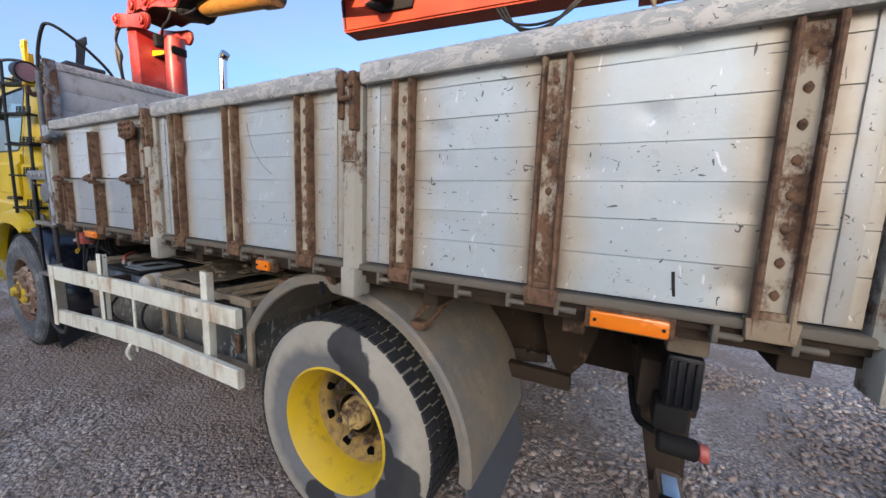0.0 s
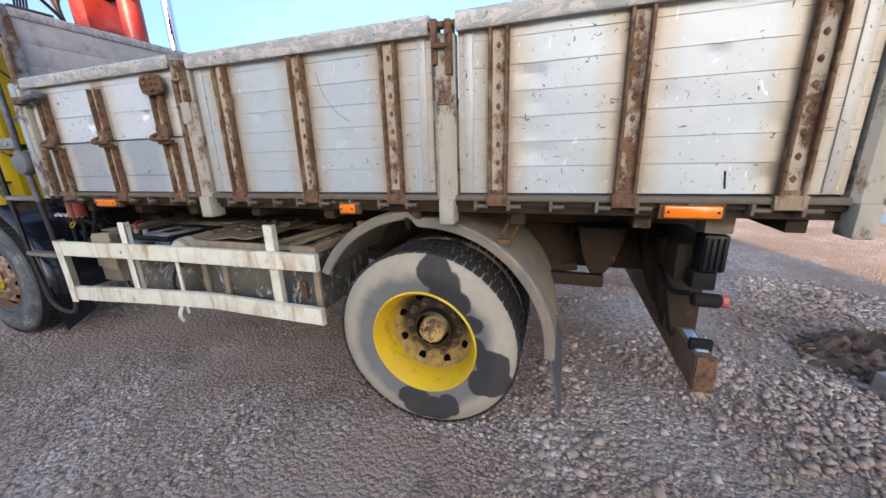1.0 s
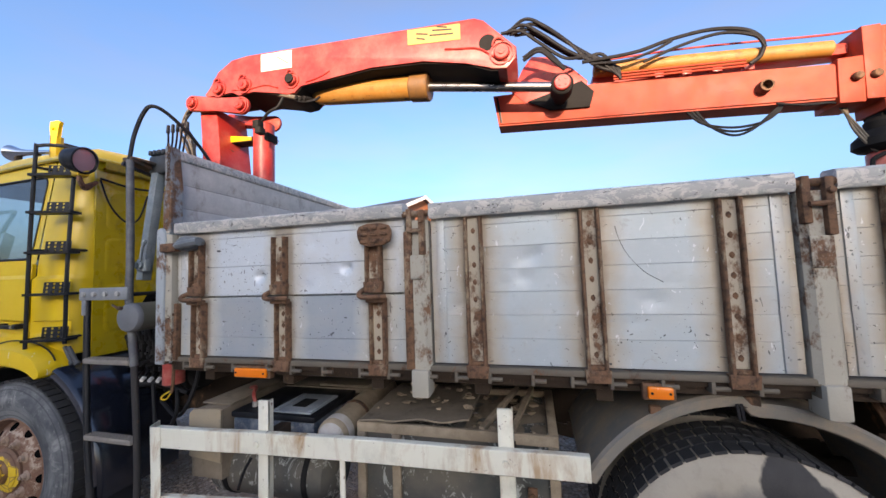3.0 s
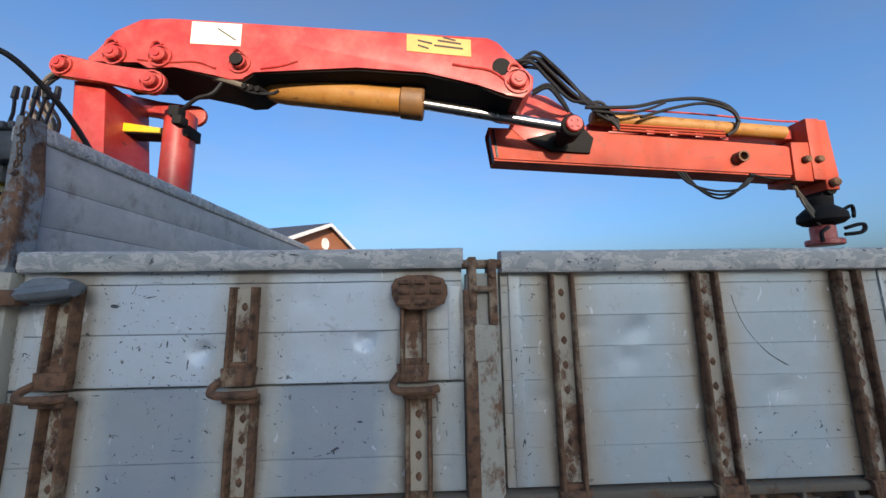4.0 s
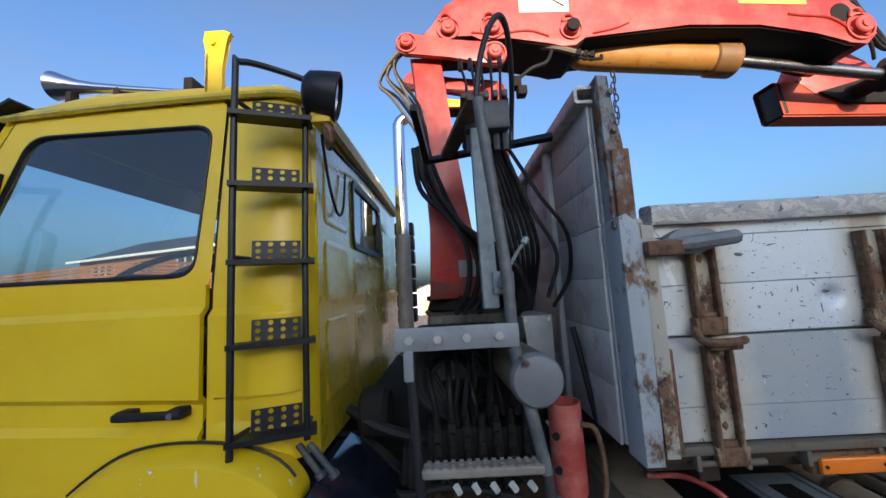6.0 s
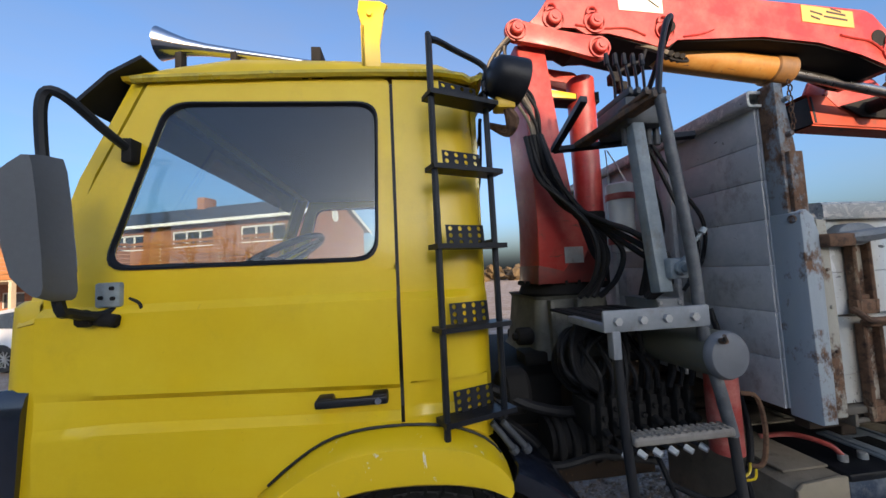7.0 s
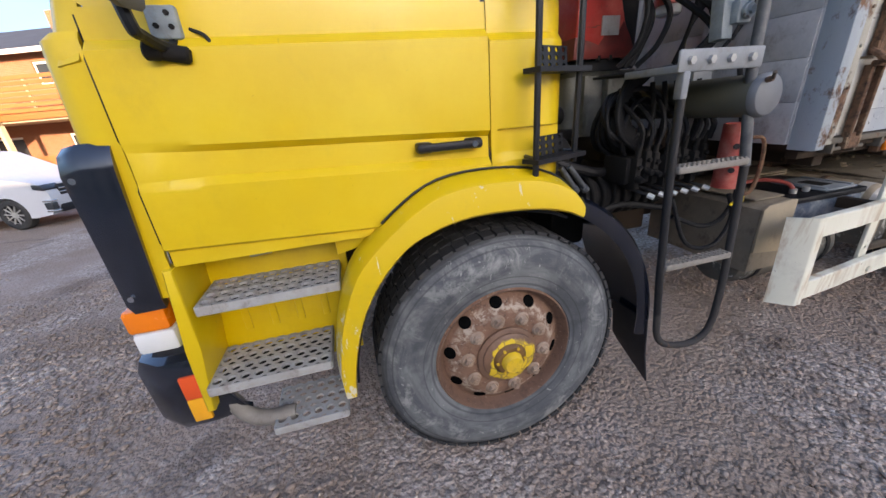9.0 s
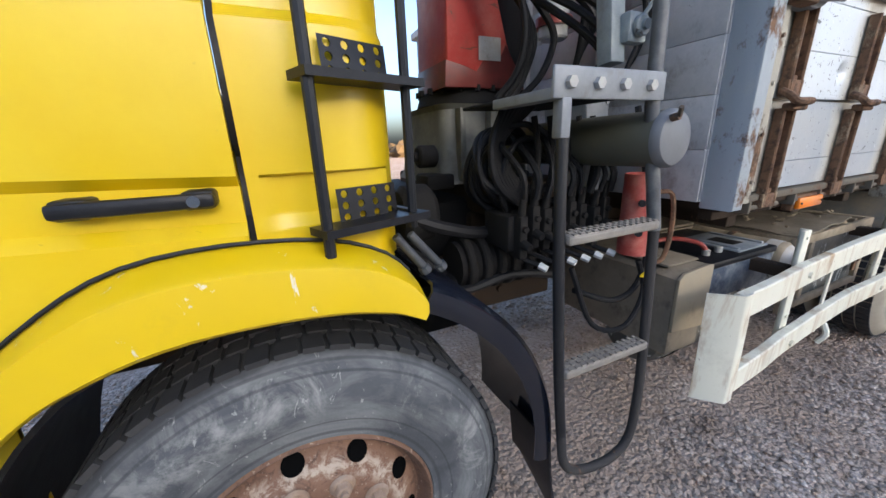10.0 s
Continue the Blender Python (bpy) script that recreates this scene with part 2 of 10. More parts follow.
def mat_rear_tyre():
    """Dust-caked sidewall, greyer near the rim, with washed-off dark patches."""
    m = Mat("dusty_rear_tyre", 0.75, spec=0.3)
    cx, cz, R = REAR_HUB[0], REAR_HUB[1], REAR_R
    u = m.math("DIVIDE", m.math("SUBTRACT", m.axis(0), cx), R)
    v = m.math("DIVIDE", m.math("SUBTRACT", m.axis(2), cz), R)
    rad = m.math("SQRT", m.math("ADD", m.math("MULTIPLY", u, u), m.math("MULTIPLY", v, v)))
    wob = m.math("MULTIPLY", m.math("SUBTRACT", m.noise(7, 4, 0.55), 0.5), 0.22)
    rubber = m.mix(m.noise(18, 5), (0.020, 0.021, 0.023), (0.042, 0.042, 0.043))
    caked = m.mix(m.noise(5, 5, 0.65), (0.30, 0.265, 0.205), (0.44, 0.395, 0.315))
    inner = m.mix(m.noise(8, 5, 0.6), (0.115, 0.118, 0.118), (0.20, 0.20, 0.19))
    base = m.mix(m.ramp(m.math("ADD", rad, wob), 0.70, 0.80), inner, caked)
    base = m.mix(m.math("MULTIPLY", m.ramp(m.noise(30, 5, 0.7), 0.5, 0.7), 0.25), base, (0.20, 0.18, 0.145))
    near = None
    for a, b, q in ((0.16, 0.80, 0.17), (0.27, 0.66, 0.17), (0.40, 0.50, 0.14), (0.53, 0.28, 0.11), (0.58, 0.05, 0.10), (0.74, -0.13, 0.18), (0.76, -0.32, 0.17), (0.62, -0.34, 0.14), (-0.06, -0.76, 0.17), (0.12, -0.79, 0.16), (0.27, -0.70, 0.12), (-0.19, -0.66, 0.10)):
        du, dv = m.math("SUBTRACT", u, a), m.math("SUBTRACT", v, b)
        d = m.math("SUBTRACT", m.math("SQRT", m.math("ADD", m.math("MULTIPLY", du, du), m.math("MULTIPLY", dv, dv))), q)
        near = d if near is None else m.math("MINIMUM", near, d)
    wet = m.ramp(m.math("ADD", near, m.math("MULTIPLY", wob, 0.6)), 0.012, -0.006)
    base = m.mix(m.math("MULTIPLY", wet, 0.94), base, rubber)
    return m.done(base, 0.8, None, m.noise(120, 4), 0.3, 0.004)


FRONT_HUB = (-3.812, 0.525)


def polar(m, c):
    """Offsets, radius and angle round a wheel's centre."""
    u = m.math("SUBTRACT", m.axis(0), c[0])
    v = m.math("SUBTRACT", m.axis(2), c[1])
    rad = m.math("SQRT", m.math("ADD", m.math("MULTIPLY", u, u), m.math("MULTIPLY", v, v)))
    return u, v, rad, m.math("ARCTAN2", v, u)


def mat_front_tyre():
    """Blue-grey sidewall with rubbed pale bands, mould rings and chalky scuffs."""
    m = Mat("dusty_front_tyre", 0.75, spec=0.3)
    u, v, rad, ang = polar(m, FRONT_HUB)
    comb = m.t.nodes.new("ShaderNodeCombineXYZ")
    m.put(m.math("MULTIPLY", rad, 14.0), comb.inputs[0])
    m.put(m.math("MULTIPLY", u, 4.0), comb.inputs[1])
    m.put(m.math("MULTIPLY", v, 4.0), comb.inputs[2])
    base = m.mix(m.noise(14, 6, 0.7), (0.055, 0.061, 0.066), (0.105, 0.112, 0.116))
    band = m.ramp(m.noise(1.0, 5, 0.65, comb.outputs[0], 0.5), 0.42, 0.66)
    base = m.mix(m.math("MULTIPLY", band, 0.8), base, (0.205, 0.213, 0.208))
    mid = m.math("MULTIPLY", m.ramp(rad, 0.36, 0.41), m.ramp(rad, 0.505, 0.46))
    chalk = m.ramp(m.noise(6.5, 7, 0.72, None, 0.7), 0.50, 0.62)
    base = m.mix(m.math("MULTIPLY", m.math("MULTIPLY", chalk, mid), 0.75), base, (0.315, 0.315, 0.295))
    scuff = m.ramp(m.noise(34, 5, 0.7, m.stretch(1, 1, 0.5), 1.0), 0.63, 0.66)
    base = m.mix(m.math("MULTIPLY", scuff, 0.6), base, (0.40, 0.40, 0.37))
    damp = m.ramp(m.noise(3.6, 4, 0.6, None, 0.8), 0.52, 0.66)
    base = m.mix(m.math("MULTIPLY", damp, 0.65), base, (0.045, 0.050, 0.055))
    for r, w in ((0.318, 0.006), (0.352, 0.003), (0.472, 0.004), (0.494, 0.004)):
        line = m.ramp(m.math("ABSOLUTE", m.math("SUBTRACT", rad, r)), w, w * 0.4)
        base = m.mix(m.math("MULTIPLY", line, 0.55), base, (0.035, 0.037, 0.04))
    shoulder = m.ramp(m.math("ADD", rad, m.math("MULTIPLY", m.noise(9, 4), 0.03)), 0.508, 0.522)
    base = m.mix(m.math("MULTIPLY", shoulder, 0.8), base, (0.035, 0.036, 0.038))
    return m.done(base, 0.75, None, m.math("ADD", m.noise(120, 4), m.math("MULTIPLY", band, 0.5)), 0.3, 0.004)


def mat_rusty_disc():
    """Brown rust with chalky dust on the shoulder, dark scale round the nuts and a darker ring in the well."""
    m = Mat("rusty_wheel_disc", 0.85)
    u, v, rad, ang = polar(m, FRONT_HUB)
    base = m.mix(m.noise(16, 6, 0.7), (0.125, 0.062, 0.038), (0.265, 0.145, 0.088))
    scale = m.ramp(m.noise(30, 5, 0.7, None, 0.6), 0.52, 0.66)
    base = m.mix(m.math("MULTIPLY", scale, 0.75), base, (0.062, 0.032, 0.022))
    ring = m.math("MULTIPLY", m.ramp(rad, 0.185, 0.205), m.ramp(rad, 0.245, 0.222))
    dust = m.ramp(m.noise(24, 7, 0.75, None, 0.5), 0.47, 0.58)
    base = m.mix(m.math("MULTIPLY", m.math("MULTIPLY", dust, ring), 0.85), base, (0.47, 0.38, 0.29))
    spots = m.ramp(m.noise(60, 4, 0.7), 0.62, 0.68)
    base = m.mix(m.math("MULTIPLY", spots, 0.7), base, (0.46, 0.34, 0.25))
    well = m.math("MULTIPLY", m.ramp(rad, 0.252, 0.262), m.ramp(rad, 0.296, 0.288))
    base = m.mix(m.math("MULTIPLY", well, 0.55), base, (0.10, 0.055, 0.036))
    return m.done(base, 0.85, None, m.noise(80, 5, 0.7), 0.4, 0.005)


def mat_hub_splash():
    """Yellow paint left in an uneven splash over the rusty hub."""
    m = Mat("flaking_hub_yellow", 0.5)
    u, v, rad, ang = polar(m, (FRONT_HUB[0] + 0.016, FRONT_HUB[1] - 0.014))
    rust = m.mix(m.noise(22, 6, 0.7), (0.095, 0.048, 0.028), (0.24, 0.13, 0.08))
    wob = m.math("MULTIPLY", m.math("SUBTRACT", m.noise(17, 3, 0.5), 0.5), 0.085)
    left = m.ramp(m.math("ADD", rad, wob), 0.104, 0.097)
    crack = m.ramp(m.cells(20, None, "Distance", "DISTANCE_TO_EDGE"), 0.035, 0.065)
    paint = m.mix(m.noise(26, 5, 0.7), (0.58, 0.37, 0.015), (0.80, 0.55, 0.035))
    base = m.mix(m.math("MULTIPLY", left, m.math("ADD", 0.35, m.math("MULTIPLY", crack, 0.65))), rust, paint)
    return m.done(base, 0.55, None, m.math("ADD", left, m.noise(60, 3)), 0.35, 0.004)


def mat_greasy_disc():
    """Dirty yellow wheel disc, black with grease round the hub."""
    m = Mat("greasy_yellow_disc", 0.5)
    u = m.math("SUBTRACT", m.axis(0), REAR_HUB[0])
    v = m.math("SUBTRACT", m.axis(2), REAR_HUB[1])
    rad = m.math("SQRT", m.math("ADD", m.math("MULTIPLY", u, u), m.math("MULTIPLY", v, v)))
    base = m.mix(m.noise(9, 6, 0.7), (0.20, 0.115, 0.035), (0.46, 0.30, 0.07))
    base = m.mix(m.math("MULTIPLY", m.ramp(m.noise(22, 5, 0.7), 0.48, 0.62), 0.7), base, (0.10, 0.055, 0.03))
    wob = m.math("MULTIPLY", m.math("SUBTRACT", m.noise(11, 4), 0.5), 0.11)
    # the black reaches further above the hub than below it
    up = m.math("MULTIPLY", v, -0.22)
    grease = m.ramp(m.math("ADD", m.math("ADD", rad, wob), up), 0.205, 0.165)
    base = m.mix(m.math("MULTIPLY", grease, 0.95), base, (0.012, 0.010, 0.009))
    return m.done(base, m.math("SUBTRACT", 0.75, m.math("MULTIPLY", grease, 0.4)), None, m.noise(40, 4), 0.25, 0.005)


def mat_gravel_ground():
    m = Mat("crushed_gravel", 0.9, spec=0.3)
    c1 = m.cells(38, None, "Color")
    hue = m.t.nodes.new("ShaderNodeSeparateColor")
    m.t.links.new(c1, hue.inputs[0])
    base = m.mix(hue.outputs[0], (0.34, 0.27, 0.215), (0.68, 0.585, 0.495))
    base = m.mix(m.math("MULTIPLY", hue.outputs[1], 0.45), base, (0.36, 0.25, 0.22))
    dist = m.cells(38)
    base = m.mix(m.ramp(dist, 0.50, 0.85), base, (0.21, 0.16, 0.125))
    base = m.mix(m.math("MULTIPLY", m.ramp(m.noise(0.8, 6, 0.65), 0.40, 0.55), 0.85), base, m.mix(m.noise(30, 5, 0.7), (0.22, 0.15, 0.105), (0.40, 0.29, 0.215)))
    base = m.mix(m.math("MULTIPLY", m.ramp(m.noise(0.35, 4), 0.5, 0.65), 0.45), base, (0.50, 0.40, 0.345))
    damp = m.ramp(m.noise(1.15, 4, 0.6, None, 0.4), 0.60, 0.67)
    base = m.mix(m.math("MULTIPLY", damp, 0.45), base, (0.115, 0.083, 0.066))
    h = m.math("ADD", m.math("MULTIPLY", dist, -1.0), m.math("MULTIPLY", m.cells(75), -0.5))
    return m.done(base, 0.92, None, h, 0.9, 0.02)


def mat_stone():
    m = Mat("gravel_stone", 0.85, spec=0.35)
    r = m.island()
    base = m.mix(r, (0.32, 0.255, 0.205), (0.72, 0.635, 0.55))
    base = m.mix(m.math("MULTIPLY", m.math("FRACT", m.math("MULTIPLY", r, 37.0)), 0.5), base, (0.44, 0.30, 0.235))
    base = m.mix(m.math("MULTIPLY", m.noise(60, 3), 0.35), base, (0.27, 0.205, 0.16))
    soil = m.math("MULTIPLY", m.ramp(m.noise(0.8, 6, 0.65), 0.41, 0.56), 0.75)
    base = m.mix(soil, base, m.mix(m.noise(30, 5, 0.7), (0.19, 0.125, 0.085), (0.37, 0.265, 0.195)))
    damp = m.ramp(m.noise(1.15, 4, 0.6, None, 0.4), 0.60, 0.67)
    base = m.mix(m.math("MULTIPLY", damp, 0.45), base, (0.125, 0.09, 0.072))
    return m.done(base, 0.85, None, m.noise(200, 2), 0.2, 0.003)


def mat_plain(name, col, rough=0.5, metal=0.0, grain=30.0, var=0.25, coat=0.0, bump=0.15, spec=0.5):
    m = Mat(name, rough, metal, spec, coat)
    dark = tuple(c * (1 - var) for c in col)
    base = m.mix(m.noise(grain, 5, 0.65), dark, col)
    base = m.mix(m.math("MULTIPLY", m.ramp(m.noise(grain * 0.15, 5), 0.45, 0.75), var), base, tuple(c * 0.55 + 0.04 for c in col))
    r = m.math("ADD", rough - 0.08, m.math("MULTIPLY", m.noise(grain * 0.5, 4), 0.16))
    return m.done(base, r, None, m.noise(grain * 3, 3), bump, 0.004)


def mat_glass(name="window_glass", tint=(0.66, 0.73, 0.73)):
    m = Mat(name, 0.0, spec=0.5)
    m.b.inputs["Transmission Weight"].default_value = 1.0
    m.b.inputs["IOR"].default_value = 1.48
    m.b.inputs["Base Color"].default_value = (*tint, 1)
    return m.m


def mat_wood(name, a, b, scale=3.0, rough=0.7):
    m = Mat(name, rough)
    w = m.noise(scale, 6, 0.65, m.stretch(1.2, 1.2, 14), 0.4)
    base = m.mix(w, a, b)
    base = m.mix(m.math("MULTIPLY", m.random(), 0.35), base, tuple(c * 0.7 for c in a))
    return m.done(base, rough, None, w, 0.25, 0.006)


def mat_flaked():
    """Dark green-black box paint flaking to pale primer."""
    m = Mat("flaking_paint", 0.7)
    base = m.mix(m.noise(5, 5), (0.035, 0.042, 0.040), (0.085, 0.09, 0.082))
    fl = m.ramp(m.noise(13, 6, 0.75, m.stretch(1, 1, 0.55), 0.8), 0.565, 0.59)
    base = m.mix(fl, base, (0.42, 0.44, 0.41))
    mud = m.ramp(m.noise(3.5, 6), 0.40, 0.65)
    base = m.mix(m.math("MULTIPLY", mud, 0.55), base, (0.20, 0.165, 0.12))
    return m.done(base, 0.75, None, m.noise(40, 4), 0.3, 0.005)


def mat_cap():
    """Grey top rail paint worn through to pale metal, with dark nicks."""
    m = Mat("worn_grey_cap", 0.5)
    base = m.mix(m.noise(3, 5), (0.30, 0.31, 0.30), (0.42, 0.42, 0.40))
    worn = m.ramp(m.noise(26, 7, 0.8, m.stretch(0.5, 1, 1), 0.8), 0.49, 0.54)
    base = m.mix(m.math("MULTIPLY", worn, 0.85), base, (0.60, 0.575, 0.52))
    rust = m.ramp(m.noise(7, 6, 0.7), 0.62, 0.70)
    base = m.mix(m.math("MULTIPLY", rust, 0.7), base, (0.24, 0.16, 0.10))
    nick = m.ramp(m.noise(60, 4, 0.65, m.stretch(0.5, 1, 1), 1.0), 0.63, 0.66)
    base = m.mix(nick, base, (0.05, 0.045, 0.04))
    return m.done(base, 0.5, 0.15, m.math("ADD", worn, m.noise(40, 3)), 0.25, 0.004)


M_BOARD = mat_board()
M_RUST = mat_rust("rusted_stake_steel", (0.29, 0.215, 0.140), 0.43)
M_RUSTY = mat_rust("bare_rust", (0.30, 0.22, 0.16), 0.30)
M_WEB = mat_rust("pale_web_steel", (0.41, 0.355, 0.27), 0.53)
M_UPPOST = mat_rust("flaking_upper_post", (0.23, 0.255, 0.265), 0.50)
M_POST = mat_rust("worn_post_paint", (0.375, 0.350, 0.285), 0.575)
M_RAIL = mat_rust("dirty_rail_steel", (0.135, 0.115, 0.088), 0.62)
M_BLUEPOST = mat_rust("grey_blue_post_paint", (0.335, 0.372, 0.385), 0.615)
M_CAP = mat_cap()
M_YELLOW = mat_paint("yellow_cab_paint", (0.72, 0.480, 0.008), (0.34, 0.22, 0.03), 0.36, 0.15, 0.32, (0.72, 0.515, 0.022), 0.14, 1.4)
M_YELLOWDIRTY = mat_paint("grimy_yellow_paint", (0.57, 0.412, 0.013), (0.050, 0.042, 0.018), 0.26, 0.9, 0.90, (0.42, 0.315, 0.026), 0.7, 2.2)
M_CHANNEL = mat_paint("stained_channel_yellow", (0.36, 0.27, 0.02), (0.035, 0.03, 0.018), 0.5, 0.1, 1.0, (0.16, 0.13, 0.03), 1.0, 7.0)
M_YELLOWRIM = mat_paint("yellow_rim_paint", (0.76, 0.49, 0.015), (0.11, 0.06, 0.03), 0.5, 0.1, 0.85, (0.62, 0.38, 0.05), 0.9, 4.0)
M_RED = mat_paint("faded_red_paint", (0.42, 0.024, 0.018), (0.13, 0.045, 0.028), 0.45, 0.12, 0.7, (0.46, 0.098, 0.070), 1.0, 3.4, 0.75)
M_DARKRED = mat_paint("blackened_red_paint", (0.20, 0.025, 0.018), (0.018, 0.014, 0.012), 0.4, 0.2, 1.0, (0.05, 0.02, 0.015), 0.6, 4.0)
M_ORANGE = mat_paint("orange_red_paint", (0.43, 0.046, 0.009), (0.070, 0.034, 0.020), 0.6, 0.0, 0.95, (0.33, 0.030, 0.012), 1.0, 4.2, 0.95)
M_OCHRE = mat_paint("scratched_ochre_paint", (0.36, 0.155, 0.022), (0.040, 0.023, 0.014), 0.55, 0.0, 0.95, (0.37, 0.205, 0.055), 1.0, 7.0, 1.0)
M_GLAND = mat_paint("greasy_gland_paint", (0.22, 0.105, 0.028), (0.03, 0.02, 0.014), 0.5, 0.0, 1.0, (0.12, 0.065, 0.03), 1.0, 9.0)
M_GUARD = mat_guard()
M_FENDER = mat_paint("dusty_grey_fender", (0.21, 0.195, 0.165), (0.40, 0.32, 0.22), 0.65, 0.0, 1.0, (0.33, 0.245, 0.155), 0.7, 3.2)
M_BLACKGLOSS = mat_paint("black_gloss_paint", (0.008, 0.011, 0.019), (0.10, 0.095, 0.09), 0.14, 0.9, 0.20, None, 0.2, 3.0)
M_BLACK = mat_plain("black_plastic", (0.012, 0.013, 0.016), 0.42, 0, 40, 0.3, spec=0.25)
M_DARKSTEEL = mat_rust("oily_dark_steel", (0.014, 0.013, 0.012), 0.80)
M_CHASSIS = mat_rust("dirty_chassis", (0.040, 0.027, 0.018), 0.64)
M_GREY = mat_paint("grey_frame_paint", (0.20, 0.215, 0.225), (0.12, 0.085, 0.06), 0.5, 0.0, 0.75, (0.26, 0.275, 0.28), 0.7, 6.0)
M_UPRIGHT = mat_paint("scuffed_tube_paint", (0.085, 0.090, 0.095), (0.065, 0.045, 0.034), 0.5, 0.0, 0.9, (0.17, 0.175, 0.17), 0.9, 8.0)
M_BLACKTUBE = mat_plain("worn_black_tube", (0.013, 0.015, 0.018), 0.42, 0.0, 22, 0.5, spec=0.3)
M_CHIPPED = mat_paint("chipped_black_tube", (0.011, 0.012, 0.014), (0.10, 0.09, 0.08), 0.45, 0.1, 0.5, None, 0.2, 9.0)
M_LOOP = mat_rust("worn_loop_steel", (0.045, 0.042, 0.040), 0.62)
M_RUNG = mat_paint("worn_rung_steel", (0.25, 0.225, 0.19), (0.10, 0.07, 0.05), 0.6, 0.0, 0.9, (0.17, 0.145, 0.12), 0.6, 9.0)
M_CHROME = mat_plain("chrome", (0.75, 0.76, 0.78), 0.16, 1.0, 8, 0.15, 0, 0.02)
M_ROD = mat_plain("dull_chrome", (0.42, 0.42, 0.42), 0.30, 1.0, 25, 0.35, 0, 0.05)
M_STEP = mat_paint("galvanised_step", (0.40, 0.40, 0.38), (0.12, 0.085, 0.06), 0.42, 0.0, 1.0, (0.29, 0.26, 0.22), 0.6, 7.0)
M_RUBBER_R = mat_rear_tyre()
M_RUBBER_F = mat_front_tyre()
M_TREAD = mat_plain("tread_rubber", (0.030, 0.030, 0.030), 0.8, 0, 30, 0.4)
M_HOSE = mat_plain("hydraulic_hose", (0.011, 0.011, 0.012), 0.6, 0, 60, 0.3, spec=0.25)
M_LENS = mat_plain("orange_lens", (0.95, 0.22, 0.008), 0.25, 0, 30, 0.12, 0.5)
M_LENSR = mat_plain("red_orange_lens", (0.85, 0.10, 0.02), 0.25, 0, 30, 0.12, 0.5)
M_LENSY = mat_plain("amber_lens", (0.95, 0.42, 0.02), 0.25, 0, 30, 0.12, 0.5)
M_LENSW = mat_plain("clear_lens", (0.72, 0.73, 0.70), 0.2, 0, 30, 0.12, 0.5)
M_SKYSHEEN = mat_plain("pale_blue_sky_sheen", (0.40, 0.56, 0.70), 0.3, 0, 30, 0.2)
M_GLASS = mat_glass()
M_STICKER = mat_plain("cream_sticker", (0.80, 0.75, 0.62), 0.5, 0, 9, 0.12)
M_STICKERY = mat_plain("yellow_sticker", (0.66, 0.43, 0.10), 0.5, 0, 14, 0.45)
M_INK = mat_plain("dark_print", (0.03, 0.025, 0.02), 0.6)
M_CREAMHOSE = mat_plain("dusty_hose", (0.15, 0.125, 0.09), 0.6, 0, 20, 0.3)
M_CABIN = mat_plain("dark_cab_trim", (0.035, 0.037, 0.041), 0.8, 0, 20, 0.2, 0, 0.02)
M_YDISC = mat_greasy_disc()
M_HOLE = Mat("open_hole", 1.0, spec=0.0).done((0.004, 0.004, 0.004))
M_REARHUB = mat_rust("dirty_cream_hub", (0.50, 0.355, 0.15), 0.55)
M_SPLASH = mat_hub_splash()
M_HUB = mat_rusty_disc()
M_NUT = mat_paint("dusty_nut_steel", (0.29, 0.19, 0.125), (0.14, 0.08, 0.05), 0.8, 0.0, 0.6, (0.38, 0.29, 0.22), 0.2, 9.0)
M_TANK = mat_plain("grey_tank_paint", (0.18, 0.19, 0.20), 0.5, 0, 12, 0.45)
M_REDHOLDER = mat_paint("red_holder_paint", (0.40, 0.055, 0.042), (0.13, 0.07, 0.05), 0.45, 0.1, 0.6, (0.52, 0.20, 0.16), 0.6, 7.0)
M_HEADBOARD = mat_paint("headboard_boards", (0.40, 0.405, 0.40), (0.15, 0.125, 0.095), 0.55, 0.0, 1.0, (0.52, 0.51, 0.49), 0.8, 3.4)
M_RUSTDARK = mat_rust("dark_rusty_steel", (0.085, 0.07, 0.058), 0.52)
M_STANDBLUE = mat_paint("grey_blue_stand_paint", (0.21, 0.25, 0.26), (0.15, 0.09, 0.055), 0.5, 0.0, 0.75, (0.34, 0.38, 0.38), 0.9, 5.0)
M_STANDDARK = mat_paint("oily_grey_valve", (0.045, 0.050, 0.054), (0.014, 0.012, 0.011), 0.5, 0.0, 0.8, (0.085, 0.092, 0.097), 0.6, 7.0)
M_LEVER = mat_paint("worn_lever_grey", (0.125, 0.14, 0.15), (0.05, 0.032, 0.022), 0.45, 0.0, 0.9, (0.19, 0.205, 0.21), 0.9, 9.0)
M_BEAM = mat_paint("mud_brown_beam", (0.155, 0.098, 0.062), (0.06, 0.036, 0.024), 0.85, 0.0, 0.9, (0.22, 0.145, 0.095), 0.6, 7.0)
M_FLAP = mat_plain("dusty_grey_flap", (0.115, 0.122, 0.13), 0.7, 0, 14, 0.4)
M_BOXFLAKE = mat_flaked()
M_DUSTBOX = mat_paint("dust_covered_lid", (0.205, 0.165, 0.118), (0.040, 0.030, 0.022), 0.85, 0.0, 0.95, (0.24, 0.20, 0.145), 0.6, 5.0)
M_DUST = mat_paint("dry_mud_coat", (0.27, 0.21, 0.14), (0.08, 0.056, 0.04), 0.9, 0.0, 0.8, (0.42, 0.34, 0.24), 0.5, 4.0)
